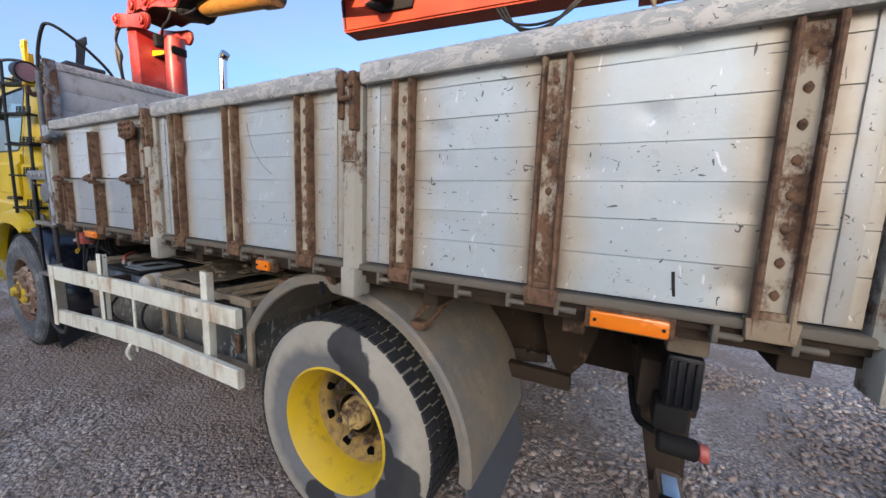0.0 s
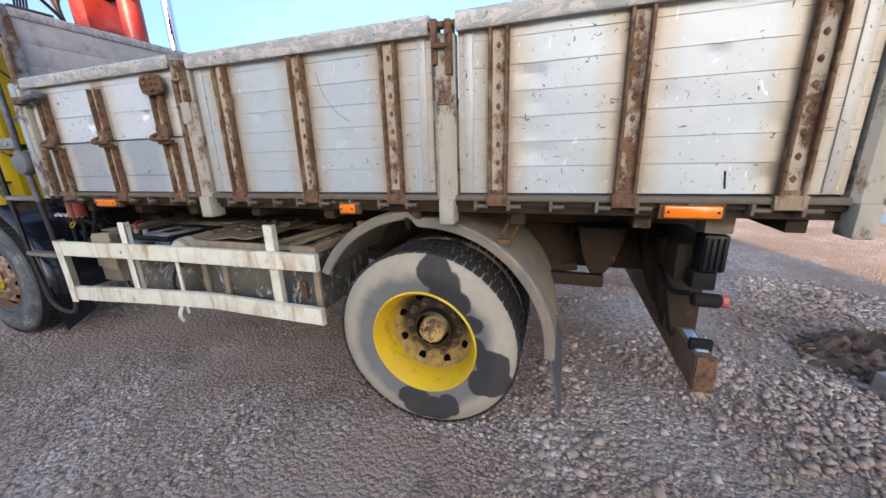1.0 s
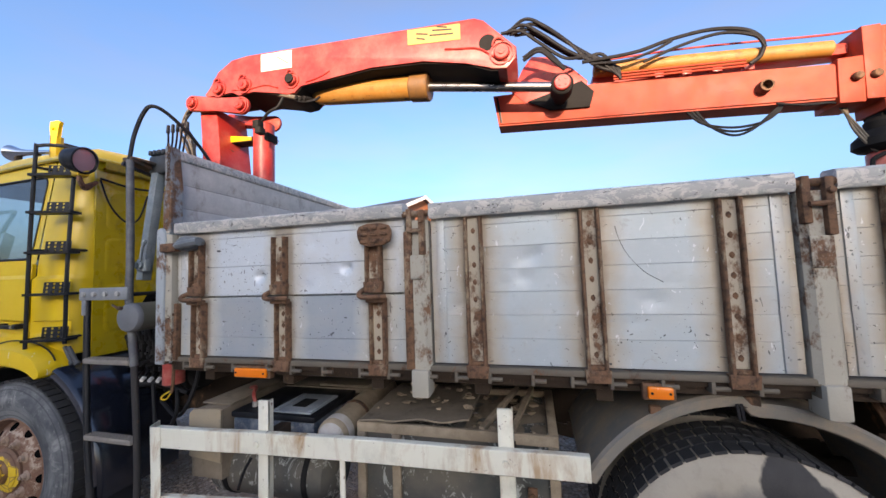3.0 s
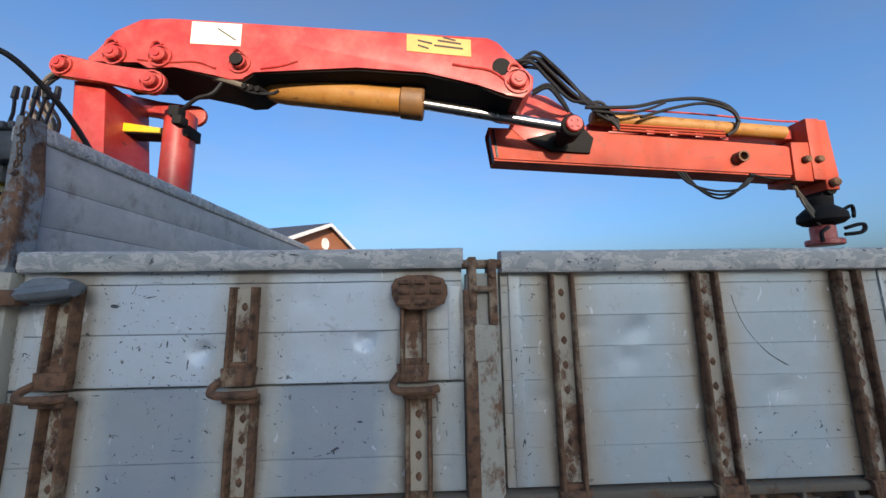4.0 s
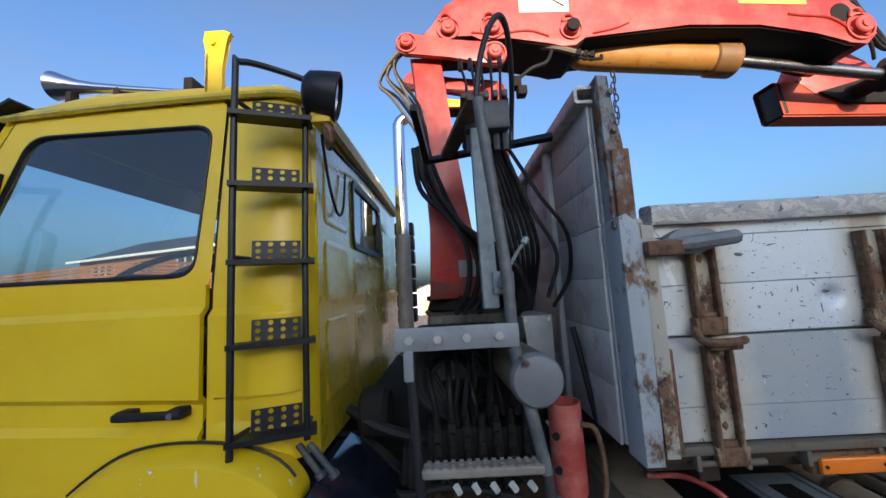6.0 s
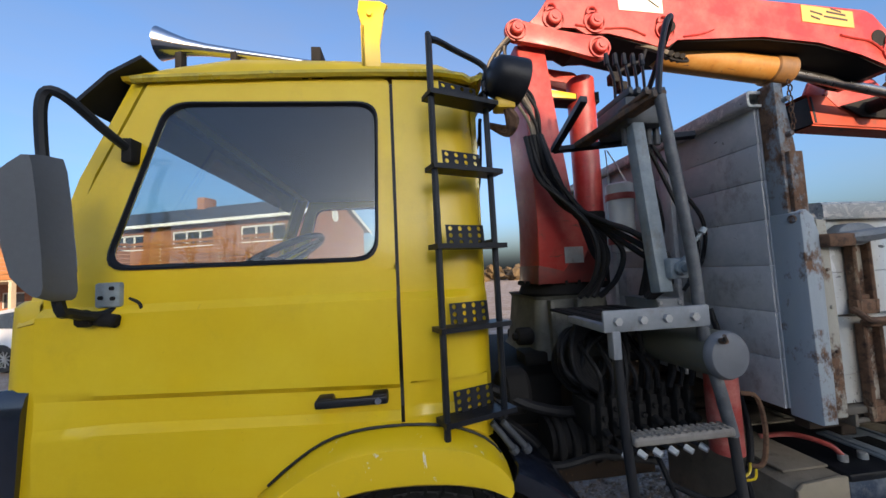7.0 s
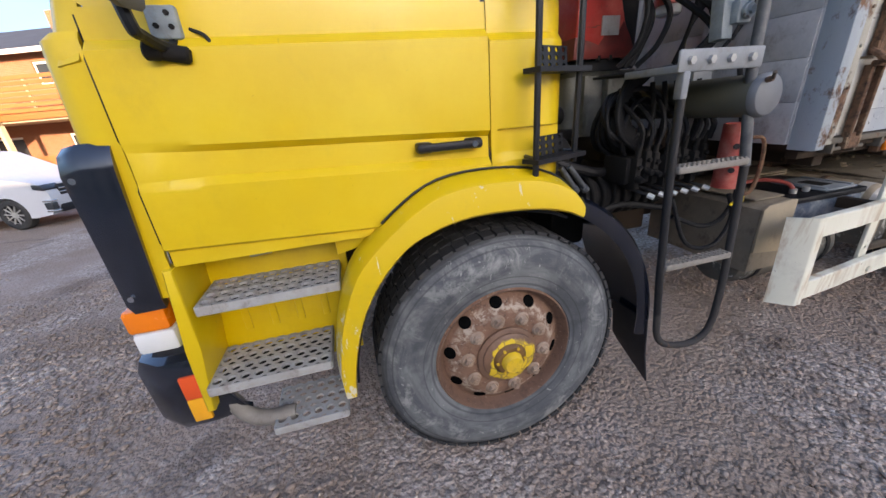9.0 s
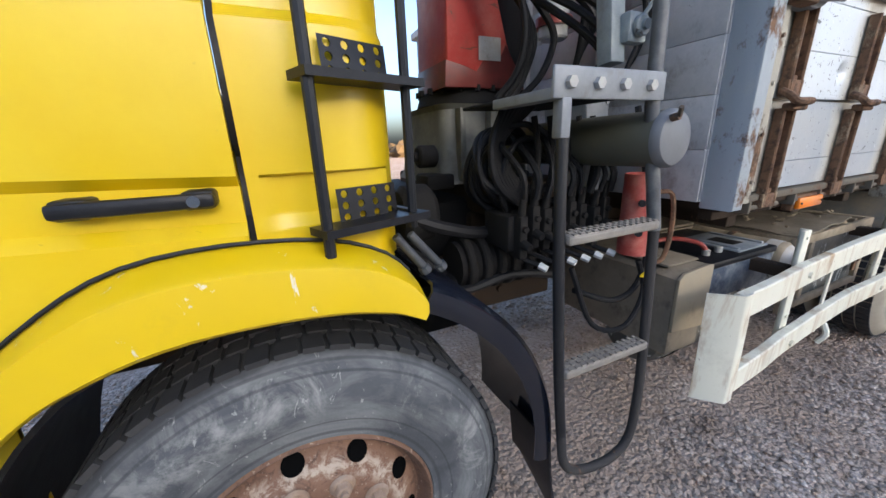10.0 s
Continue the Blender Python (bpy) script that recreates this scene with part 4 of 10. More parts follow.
def front_dropside():
    """The front side is split at half its height and locked with latches."""
    x0, x1 = -2.462, -1.193
    bm = bmesh.new()
    box(bm, x0 + 0.004, x1 - 0.004, 0.026, 0.032, 1.26, 1.87)
    body = part("dropside", bm, M_BOARD, bed, "split grey side with rusty latches")
    for k, (a, b) in enumerate(((1.256, 1.349), (1.349, 1.540), (1.546, 1.687), (1.687, 1.827), (1.827, 1.866))):
        me = board_mesh("board", x1 - x0 - 0.01, b - a - 0.0015, 2 if k in (2, 3) else 0, 40 + k, ((0.524, 0.090, 0.015, 0.034), (0.981, 0.116, 0.013, 0.030)) if k == 2 else ())
        piece("board", me, body, Matrix.Translation((x0 + 0.005, -0.004 if k > 1 else 0.0, a)))
    low, high = (stake_mesh(1.215, 1.515, 5), web_mesh(1.215, 1.515)), (stake_mesh(1.560, 1.815, 3), web_mesh(1.560, 1.815))
    for s in STAKES_A:
        stake(body, s, 0, 1.215, 1.515, low, 4)
        stake(body, s - 0.013, -0.004, 1.560, 1.815, high, 2)
        h = bmesh.new()
        tube(h, [(s - 0.055, -0.02, 1.565), (s - 0.066, -0.05, 1.548), (s - 0.05, -0.06, 1.533), (s + 0.03, -0.06, 1.533), (s + 0.055, -0.05, 1.535)], 0.011, 8, 5)
        box(h, s - 0.04, s + 0.05, -0.052, -0.02, 1.508, 1.530, 0.006)
        part("latch_hook", h, M_RUSTY, body, "rusty hook latch")
    # chain lock plate on the last stake
    h = bmesh.new()
    prism(h, smooth_outline([(-1.405, 1.80), (-1.385, 1.842), (-1.26, 1.842), (-1.238, 1.80), (-1.255, 1.748), (-1.38, 1.742)], 1), -0.052, -0.036, 0.004)
    for z in (1.765, 1.795, 1.822):
        for x in (-1.365, -1.32, -1.275):
            box(h, x - 0.016, x + 0.016, -0.060, -0.052, z - 0.007, z + 0.007, 0.003)
    loose("lock_plate", h, M_RUSTY, body, "rusted lock plate")
    # over-centre handle at the front corner
    h = bmesh.new()
    tube(h, [(-2.41, -0.045, 1.800), (-2.35, -0.065, 1.803), (-2.27, -0.072, 1.810), (-2.232, -0.070, 1.814)], 0.020, 8, 4)
    prism(h, smooth_outline([(-2.42, 1.785), (-2.39, 1.845), (-2.30, 1.85), (-2.25, 1.825), (-2.27, 1.79), (-2.33, 1.77)], 1), -0.050, -0.010, 0.004)
    part("lock_handle", h, M_LEVER, body, "grey lever lock")
    h = bmesh.new()
    box(h, -2.475, -2.375, -0.075, -0.03, 1.772, 1.815, 0.008)
    part("lock_bracket", h, M_RUSTY, body)
    for x in (x0 + 0.03, x1 - 0.03):
        edge_strip(x, 1.548, 1.81, body, 1)
    for x in (x0 + 0.025,):
        h = bmesh.new()
        box(h, x - 0.022, x + 0.022, -0.028, 0.0, 1.235, 1.515, 0.005)
        for z in (1.28, 1.37, 1.46):
            bolt(h, (x, -0.028, z), (0, -1, 0), 0.009, 0.008)
        part("corner_angle", h, M_RUST, body)
    cap_rail(x0 + 0.03, x1 - 0.002, body, 1.868, 0.052)
    # pale flaking corner strip between the blue post and the boards
    h = bmesh.new()
    prism(h, [(-2.472, 1.232), (-2.434, 1.232), (-2.432, 1.55), (-2.434, 1.862), (-2.470, 1.866), (-2.474, 1.55)], -0.040, -0.006, 0.004)
    for z in (1.30, 1.44, 1.58, 1.70):
        bolt(h, (-2.452, -0.040, z), (0, -1, 0), 0.007, 0.006)
    part("corner_strip", h, M_POST, body, "flaking cream corner strip")


front_dropside()


def bed_posts():
    for x0, x1, low in ((-1.187, -1.092, 1.125), (0.163, 0.250, 1.128), (1.493, 1.575, 1.125)):
        bm = bmesh.new()
        w = x1 - x0
        sec = [(x0, 0.03), (x0, -0.012), (x0 + 0.018, -0.028), (x1 - 0.018, -0.028), (x1, -0.012), (x1, 0.03)]
        rows = [[(x, y, z) for x, y in sec + sec[:1]] for z in (1.235, 1.45, 1.70, 1.845)]
        grid(bm, rows)
        bm.faces.new([bm.verts.new((x, y, 1.845)) for x, y in sec])
        p = part("post", bm, M_POST, bed, "worn pale steel post")
        bm = bmesh.new()
        cx = (x0 + x1) / 2
        box(bm, x0 + 0.012, x1 - 0.010, -0.040, 0.05, low, 1.236, 0.009, None, 2)
        part("post_foot", bm, M_POST, p)
        bm = bmesh.new()
        box(bm, cx - 0.042, cx - 0.018, -0.040, 0.02, 1.74, 1.893, 0.004)
        box(bm, cx + 0.014, cx + 0.038, -0.048, 0.02, 1.70, 1.885, 0.004)
        cyl(bm, (cx - 0.06, -0.022, 1.872), (cx + 0.055, -0.022, 1.872), 0.014, None, 10)
        cyl(bm, (cx - 0.030, -0.045, 1.80), (cx + 0.03, -0.045, 1.80), 0.009, None, 8)
        bolt(bm, (cx + 0.026, -0.048, 1.84), (0, -1, 0), 0.011, 0.012)
        part("hinge", bm, M_RUST, p, "rusty post hinge")
        bm = bmesh.new()
        box(bm, cx - 0.03, cx + 0.032, -0.036, -0.026, 1.60, 1.70, 0.003)
        part("keeper_plate", bm, M_POST, p)
    # rusted angle against the first post
    bm = bmesh.new()
    box(bm, -1.196, -1.160, -0.036, 0.0, 1.235, 1.80, 0.006)
    for z in (1.30, 1.42, 1.55, 1.68):
        bolt(bm, (-1.178, -0.036, z), (0, -1, 0), 0.009, 0.008)
    part("corner_angle", bm, M_RUST, bed)


bed_posts()


def bed_frame():
    bm = bmesh.new()
    box(bm, -2.50, 1.57, 0.004, FAR - 0.004, 1.205, 1.240)
    part("floor", bm, M_CHASSIS, bed)
    bm = bmesh.new()
    box(bm, -2.505, 1.585, -0.018, 0.03, 1.226, 1.250, 0.006)
    part("edge_rail", bm, M_RAIL, bed, "rusty lower side rail")
    # set back and coloured dark for the shade below the edge rail
    bm = bmesh.new()
    box(bm, -2.50, 1.58, 0.024, 0.07, 1.172, 1.225, 0.005)
    part("side_sill", bm, M_CHASSIS, bed, "dark set-back side sill for the shade below the rail")
    bm = bmesh.new()
    box(bm, -2.50, 1.58, FAR - 0.03, FAR + 0.018, 1.172, 1.250, 0.006)
    part("edge_rail", bm, M_CHASSIS, bed)
    me_b = bmesh.new()
    cyl(me_b, (0, -0.012, 1.205), (0.045, -0.012, 1.205), 0.008, None, 10)
    box(me_b, -0.010, 0.003, -0.020, 0.026, 1.188, 1.228, 0.003)
    me_b = mesh_of(me_b, "hinge_pin", M_RAIL, True)
    for x in [s + d for s in STAKES_A + STAKES_B + STAKES_C for d in (-0.085, 0.048, 0.21)]:
        if -2.45 < x < 1.45:
            piece("hinge_pin", me_b, bed, Matrix.Translation((x, 0, 0)))
    me_c = bmesh.new()
    box(me_c, -0.03, 0.03, 0.06, FAR - 0.06, 1.12, 1.205, 0.004)
    me_c = mesh_of(me_c, "cross_member", M_CHASSIS)
    for i in range(9):
        piece("cross_member", me_c, bed, Matrix.Translation((-2.30 + i * 0.465, 0, 0)))
    for y in (0.80, 1.62):
        bm = bmesh.new()
        box(bm, -2.46, 1.50, y, y + 0.07, 0.985, 1.12, 0.006)
        part("subframe_beam", bm, M_CHASSIS, bed)
    # far side and tailgate, plain from here
    bm = bmesh.new()
    for k, (a, b) in enumerate(zip(SEAMS, SEAMS[1:])):
        box(bm, -2.46, 1.49, FAR - 0.03, FAR, a + 0.002, b - 0.002, 0.004)
    loose("far_board", bm, M_BOARD, bed)
    bm = bmesh.new()
    for k, (a, b) in enumerate(zip(SEAMS, SEAMS[1:])):
        box(bm, 1.577, 1.607, -0.02, FAR + 0.02, a - 0.02, b - 0.024, 0.004)
    loose("tail_board", bm, M_BOARD, bed)
    bm = bmesh.new()
    box(bm, 1.57, 1.625, -0.03, FAR + 0.03, 1.83, 1.885, 0.01)
    part("cap_rail", bm, M_CAP, bed)


bed_frame()


def headboard():
    z = [1.235, 1.40, 1.56, 1.72, 1.88, 2.02, 2.15, 2.285]
    body = bmesh.new()
    box(body, -2.542, -2.536, 0.06, FAR - 0.06, 1.24, 2.28)
    body = part("headboard", body, M_HEADBOARD, bed, "tall grey board wall behind the crane")
    for a, b in zip(z, z[1:]):
        me = bmesh.new()
        box(me, 0, 0.026, 0.05, FAR - 0.05, 0.0005, b - a - 0.0005, 0.002)
        piece("board", mesh_of(me, "board", M_HEADBOARD, True), body, Matrix.Translation((-2.536, 0, a)))
        me = bmesh.new()
        w = (FAR - 0.1) / 6
        box(me, -0.008, 0.0, 0.0006, w - 0.0006, 0.0008, b - a - 0.0008, 0.0012)
        me = mesh_of(me, "board", M_HEADBOARD, True)
        for i in range(6):
            piece("board", me, body, Matrix.Translation((-2.542, 0.05 + i * w, a)))
    bm = bmesh.new()
    sec = rounded(-2.590, -2.500, 2.278, 2.335, 0.012, 3)
    n = len(sec)
    inn = rounded(-2.580, -2.510, 2.288, 2.325, 0.008, 3)
    rings = [[bm.verts.new((x, y, zz)) for x, zz in s] for s, y in ((sec, FAR - 0.03), (sec, 0.035), (inn, 0.035), (inn, 0.25))]
    for a, b in zip(rings, rings[1:]):
        for i in range(n):
            bm.faces.new((a[i], a[(i + 1) % n], b[(i + 1) % n], b[i]))
    part("top_tube", bm, M_CAP, body, "open grey square top tube")
    for y in (0.44, 0.92, 1.40, 1.88, 2.3):
        bm = bmesh.new()
        box(bm, -2.575, -2.550, y, y + 0.06, 1.24, 2.277, 0.006)
        part("stiffener", bm, M_HEADBOARD, body)
    # front corner post: broad below, narrow and rusty above
    bm = bmesh.new()
    prism(bm, [(-2.530, 1.215), (-2.478, 1.215), (-2.474, 1.82), (-2.482, 1.875), (-2.508, 1.90), (-2.534, 1.89)], -0.046, 0.055, 0.008)
    p = part("corner_post", bm, M_BLUEPOST, bed, "grey-blue painted corner post")
    bm = bmesh.new()
    prism(bm, [(-2.530, 1.86), (-2.474, 1.86), (-2.478, 2.12), (-2.494, 2.24), (-2.500, 2.34), (-2.534, 2.345)], -0.010, 0.05, 0.006)
    box(bm, -2.520, -2.468, -0.024, -0.008, 1.88, 2.10, 0.004)
    for zz in (1.93, 2.02, 2.16, 2.28):
        bolt(bm, (-2.503, -0.012, zz), (0, -1, 0), 0.010, 0.014)
    cyl(bm, (-2.54, -0.022, 1.87), (-2.46, -0.022, 1.87), 0.013, None, 10)
    part("upper_post", bm, M_UPPOST, p, "rusty grey-blue upper post")
    bm = bmesh.new()
    box(bm, -2.486, -2.462, -0.034, -0.02, 1.60, 1.885, 0.004)
    for zz in (1.64, 1.74, 1.82):
        bolt(bm, (-2.474, -0.034, zz), (0, -1, 0), 0.008, 0.006)
    part("keeper_plate", bm, M_POST, p)
    bm = bmesh.new()
    for k in range(9):
        c = Vector((-2.49 + 0.004 * math.sin(k * 2.1), -0.022, 2.335 - k * 0.019))
        a = k % 2
        tube(bm, [c + Vector((0.006 * math.cos(q) * (1 - a), 0.006 * math.cos(q) * a, 0.012 * math.sin(q))) for q in [i * math.pi / 4 for i in range(9)]], 0.0022, 5, 1)
    part("chain", bm, M_RUSTY, p, "short rusty chain")


headboard()

# ---- truck chassis and wheels ----
truck = thing("truck", (-1.9, 1.25, 0), "old yellow two-axle lorry with dusty tyres and black steps", "truck")


def wheel(cx, front):
    cy, R, W = 0.055, 0.525, 0.29
    k = 1.0 if front else REAR_R / R
    cz = R * k
    rub = M_RUBBER_F if front else M_RUBBER_R
    m = Matrix.Translation((cx, cy, cz)) @ Matrix.Rotation(radians(-90), 4, "X") @ Matrix.Diagonal((k, k, 1, 1))

    def tyre_mesh(y0, name, parent, lab=""):
        mm = Matrix.Translation((0, y0, 0)) @ m
        bm = bmesh.new()
        prof = [(0.292, 0.022), (0.302, 0.006), (0.325, 0.002), (0.365, -0.008), (0.405, -0.012), (0.448, -0.008), (0.480, 0.006), (0.500, 0.022), (0.512, 0.030), (0.515, 0.05), (0.515, W - 0.05), (0.512, W - 0.03), (0.48, W - 0.006), (0.405, W + 0.01), (0.32, W), (0.292, W - 0.02)]
        lathe(bm, prof, mm, 72)
        for v in bm.verts:
            if v.co.z < 0.012:
                v.co.z = 0.012 if v.co.z < 0.005 else v.co.z
        o = part(name, bm, rub, parent, lab)
        t = bmesh.new()
        nb = 60
        for i in range(nb):
            for row, (h0, h1) in enumerate(((0.022, 0.085), (0.095, 0.145), (0.155, 0.205), (0.215, W - 0.022))):
                a = 2 * math.pi * (i + 0.25 * (row % 2)) / nb
                da = 2 * math.pi / nb * 0.40
                pts = []
                for rr in (0.512, R):
                    for aa in (a - da, a + da):
                        for h in (h0, h1):
                            pts.append(t.verts.new(mm @ Vector((rr * math.cos(aa), rr * math.sin(aa), h))))
                for f in ((0, 1, 3, 2), (4, 6, 7, 5), (0, 4, 5, 1), (2, 3, 7, 6), (0, 2, 6, 4), (1, 5, 7, 3)):
                    t.faces.new([pts[k] for k in f])
        part("tread", t, M_TREAD, o, "", False)
        return o

    lab = "rusty front wheel with yellow hub" if front else "twin rear wheel with deep yellow rim"
    w = tyre_mesh(0, "wheel", truck, lab)
    if front:
        bm = bmesh.new()
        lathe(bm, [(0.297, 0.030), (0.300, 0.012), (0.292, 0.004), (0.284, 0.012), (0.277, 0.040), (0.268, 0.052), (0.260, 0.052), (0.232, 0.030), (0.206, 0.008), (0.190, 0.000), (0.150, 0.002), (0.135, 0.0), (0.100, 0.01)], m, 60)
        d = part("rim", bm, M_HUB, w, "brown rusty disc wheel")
        for i in range(10):
            bm = bmesh.new()
            a = 2 * math.pi * (i + 0.3) / 10
            c = m @ Vector((0.236 * math.cos(a), 0.236 * math.sin(a), 0.033))
            n = (m.to_3x3() @ Vector((0.60 * math.cos(a), 0.60 * math.sin(a), -0.80))).normalized()
            cyl(bm, c - n * 0.012, c + n * 0.0035, 0.026, 0.026, 16)
            part("hand_hole", bm, M_HOLE, w)
        bm = bmesh.new()
        cyl(bm, (0, 0, 0), (0, -0.010, 0), 0.031, 0.028, 16, 0.003)
        cyl(bm, (0, 0, 0), (0, -0.026, 0), 0.021, 0.019, 6, 0.002)
        cyl(bm, (0, 0, 0), (0, -0.034, 0), 0.010, 0.009, 10)
        nut = mesh_of(bm, "wheel_nut", M_NUT, True)
        for i in range(10):
            a = 2 * math.pi * i / 10 + 0.1
            piece("wheel_nut", nut, w, Matrix.Translation(m @ Vector((0.168 * math.cos(a), 0.168 * math.sin(a), 0.002))))
        bm = bmesh.new()
        lathe(bm, [(0.128, 0.004), (0.130, -0.010), (0.118, -0.016), (0.080, -0.018)], m, 40)
        part("hub_skirt", bm, M_SPLASH, w, "rusty hub skirt with yellow paint")
        bm = bmesh.new()
        lathe(bm, [(0.112, -0.012), (0.110, -0.022), (0.098, -0.029), (0.072, -0.034)], m, 40)
        part("hub_flange", bm, M_SPLASH, w, "rusty yellow hub flange")
        # dark brown ring, drawn for the groove round the hub cap
        bm = bmesh.new()
        cyl(bm, m @ Vector((0, 0, -0.02)), m @ Vector((0, 0, -0.048)), 0.072, 0.066, 32, 0.006)
        part("hub_ring", bm, M_GLAND, w, "dark brown hub ring")
        bm = bmesh.new()
        cyl(bm, m @ Vector((0, 0, -0.045)), m @ Vector((0, 0, -0.078)), 0.046, 0.042, 10, 0.006)
        for i in range(6):
            a = 2 * math.pi * i / 6
            bolt(bm, m @ Vector((0.058 * math.cos(a), 0.058 * math.sin(a), -0.046)), (0, -1, 0), 0.007, 0.006)
        part("hub", bm, M_YELLOWRIM, w, "chipped yellow hub")
    else:
        bm = bmesh.new()
        lathe(bm, [(0.300, 0.020), (0.304, 0.004), (0.296, -0.002), (0.288, 0.006), (0.280, 0.040), (0.262, 0.060), (0.256, 0.130), (0.250, 0.160)], m, 60)
        d = part("rim", bm, M_YELLOWRIM, w, "scuffed bright yellow rim")
        bm = bmesh.new()
        lathe(bm, [(0.252, 0.150), (0.235, 0.166), (0.205, 0.178), (0.190, 0.200), (0.150, 0.205), (0.120, 0.20), (0.112, 0.16), (0.100, 0.152), (0.095, 0.20)], m, 60)
        part("wheel_disc", bm, M_YDISC, w, "greasy yellow-brown disc")
        for i in range(8):
            bm = bmesh.new()
            a = 2 * math.pi * (i + 0.5) / 8
            c = m @ Vector((0.212 * math.cos(a), 0.212 * math.sin(a), 0.174))
            cyl(bm, c + Vector((0, 0.012, 0)), c - Vector((0, 0.004, 0)), 0.022, None, 16)
            part("hand_hole", bm, M_HOLE, w)
        bm = bmesh.new()
        cyl(bm, (0, 0, 0), (0, -0.040, 0), 0.016, 0.014, 6)
        cyl(bm, (0, 0, 0), (0, -0.012, 0), 0.024, 0.022, 12)
        nut = mesh_of(bm, "wheel_nut", M_RUSTDARK, True)
        for i in range(10):
            a = 2 * math.pi * i / 10
            piece("wheel_nut", nut, w, Matrix.Translation(m @ Vector((0.160 * math.cos(a), 0.160 * math.sin(a), 0.205))))
        bm = bmesh.new()
        cyl(bm, m @ Vector((0, 0, 0.20)), m @ Vector((0, 0, 0.125)), 0.074, 0.068, 32, 0.010)
        cyl(bm, m @ Vector((0, 0, 0.128)), m @ Vector((0, 0, 0.095)), 0.040, 0.034, 12, 0.006)
        for i in range(8):
            a = 2 * math.pi * i / 8
            bolt(bm, m @ Vector((0.060 * math.cos(a), 0.060 * math.sin(a), 0.125)), (0, -1, 0), 0.008, 0.008)
        part("hub", bm, M_REARHUB, w, "dirty cream and brown hub")
        tyre_mesh(0.33, "inner_tyre", truck)
    # the far wheel of the axle
    mirror = Matrix.Translation((0, 2.5, 0)) @ Matrix.Diagonal((1, -1, 1, 1))
    bm = bmesh.new()
    for y0 in ((0.0,) if front else (0.0, 0.33)):
        lathe(bm, [(0.0, 0.1), (0.29, 0.02), (0.40, -0.012), (0.50, 0.022), (R, 0.04), (R, W - 0.04), (0.48, W - 0.006), (0.29, W - 0.02), (0, 0.2)], mirror @ Matrix.Translation((0, y0, 0)) @ m, 48)
    part("far_wheel", bm, rub, truck)
    bm = bmesh.new()
    cyl(bm, (cx, 0.3, cz), (cx, 2.2, cz), 0.07, None, 16)
    if not front:
        bmesh.ops.create_uvsphere(bm, u_segments=20, v_segments=12, radius=0.24, matrix=Matrix.Translation((cx, 1.25, cz)))
    part("axle", bm, M_CHASSIS, truck)


wheel(REAR_HUB[0], False)
wheel(-3.812, True)


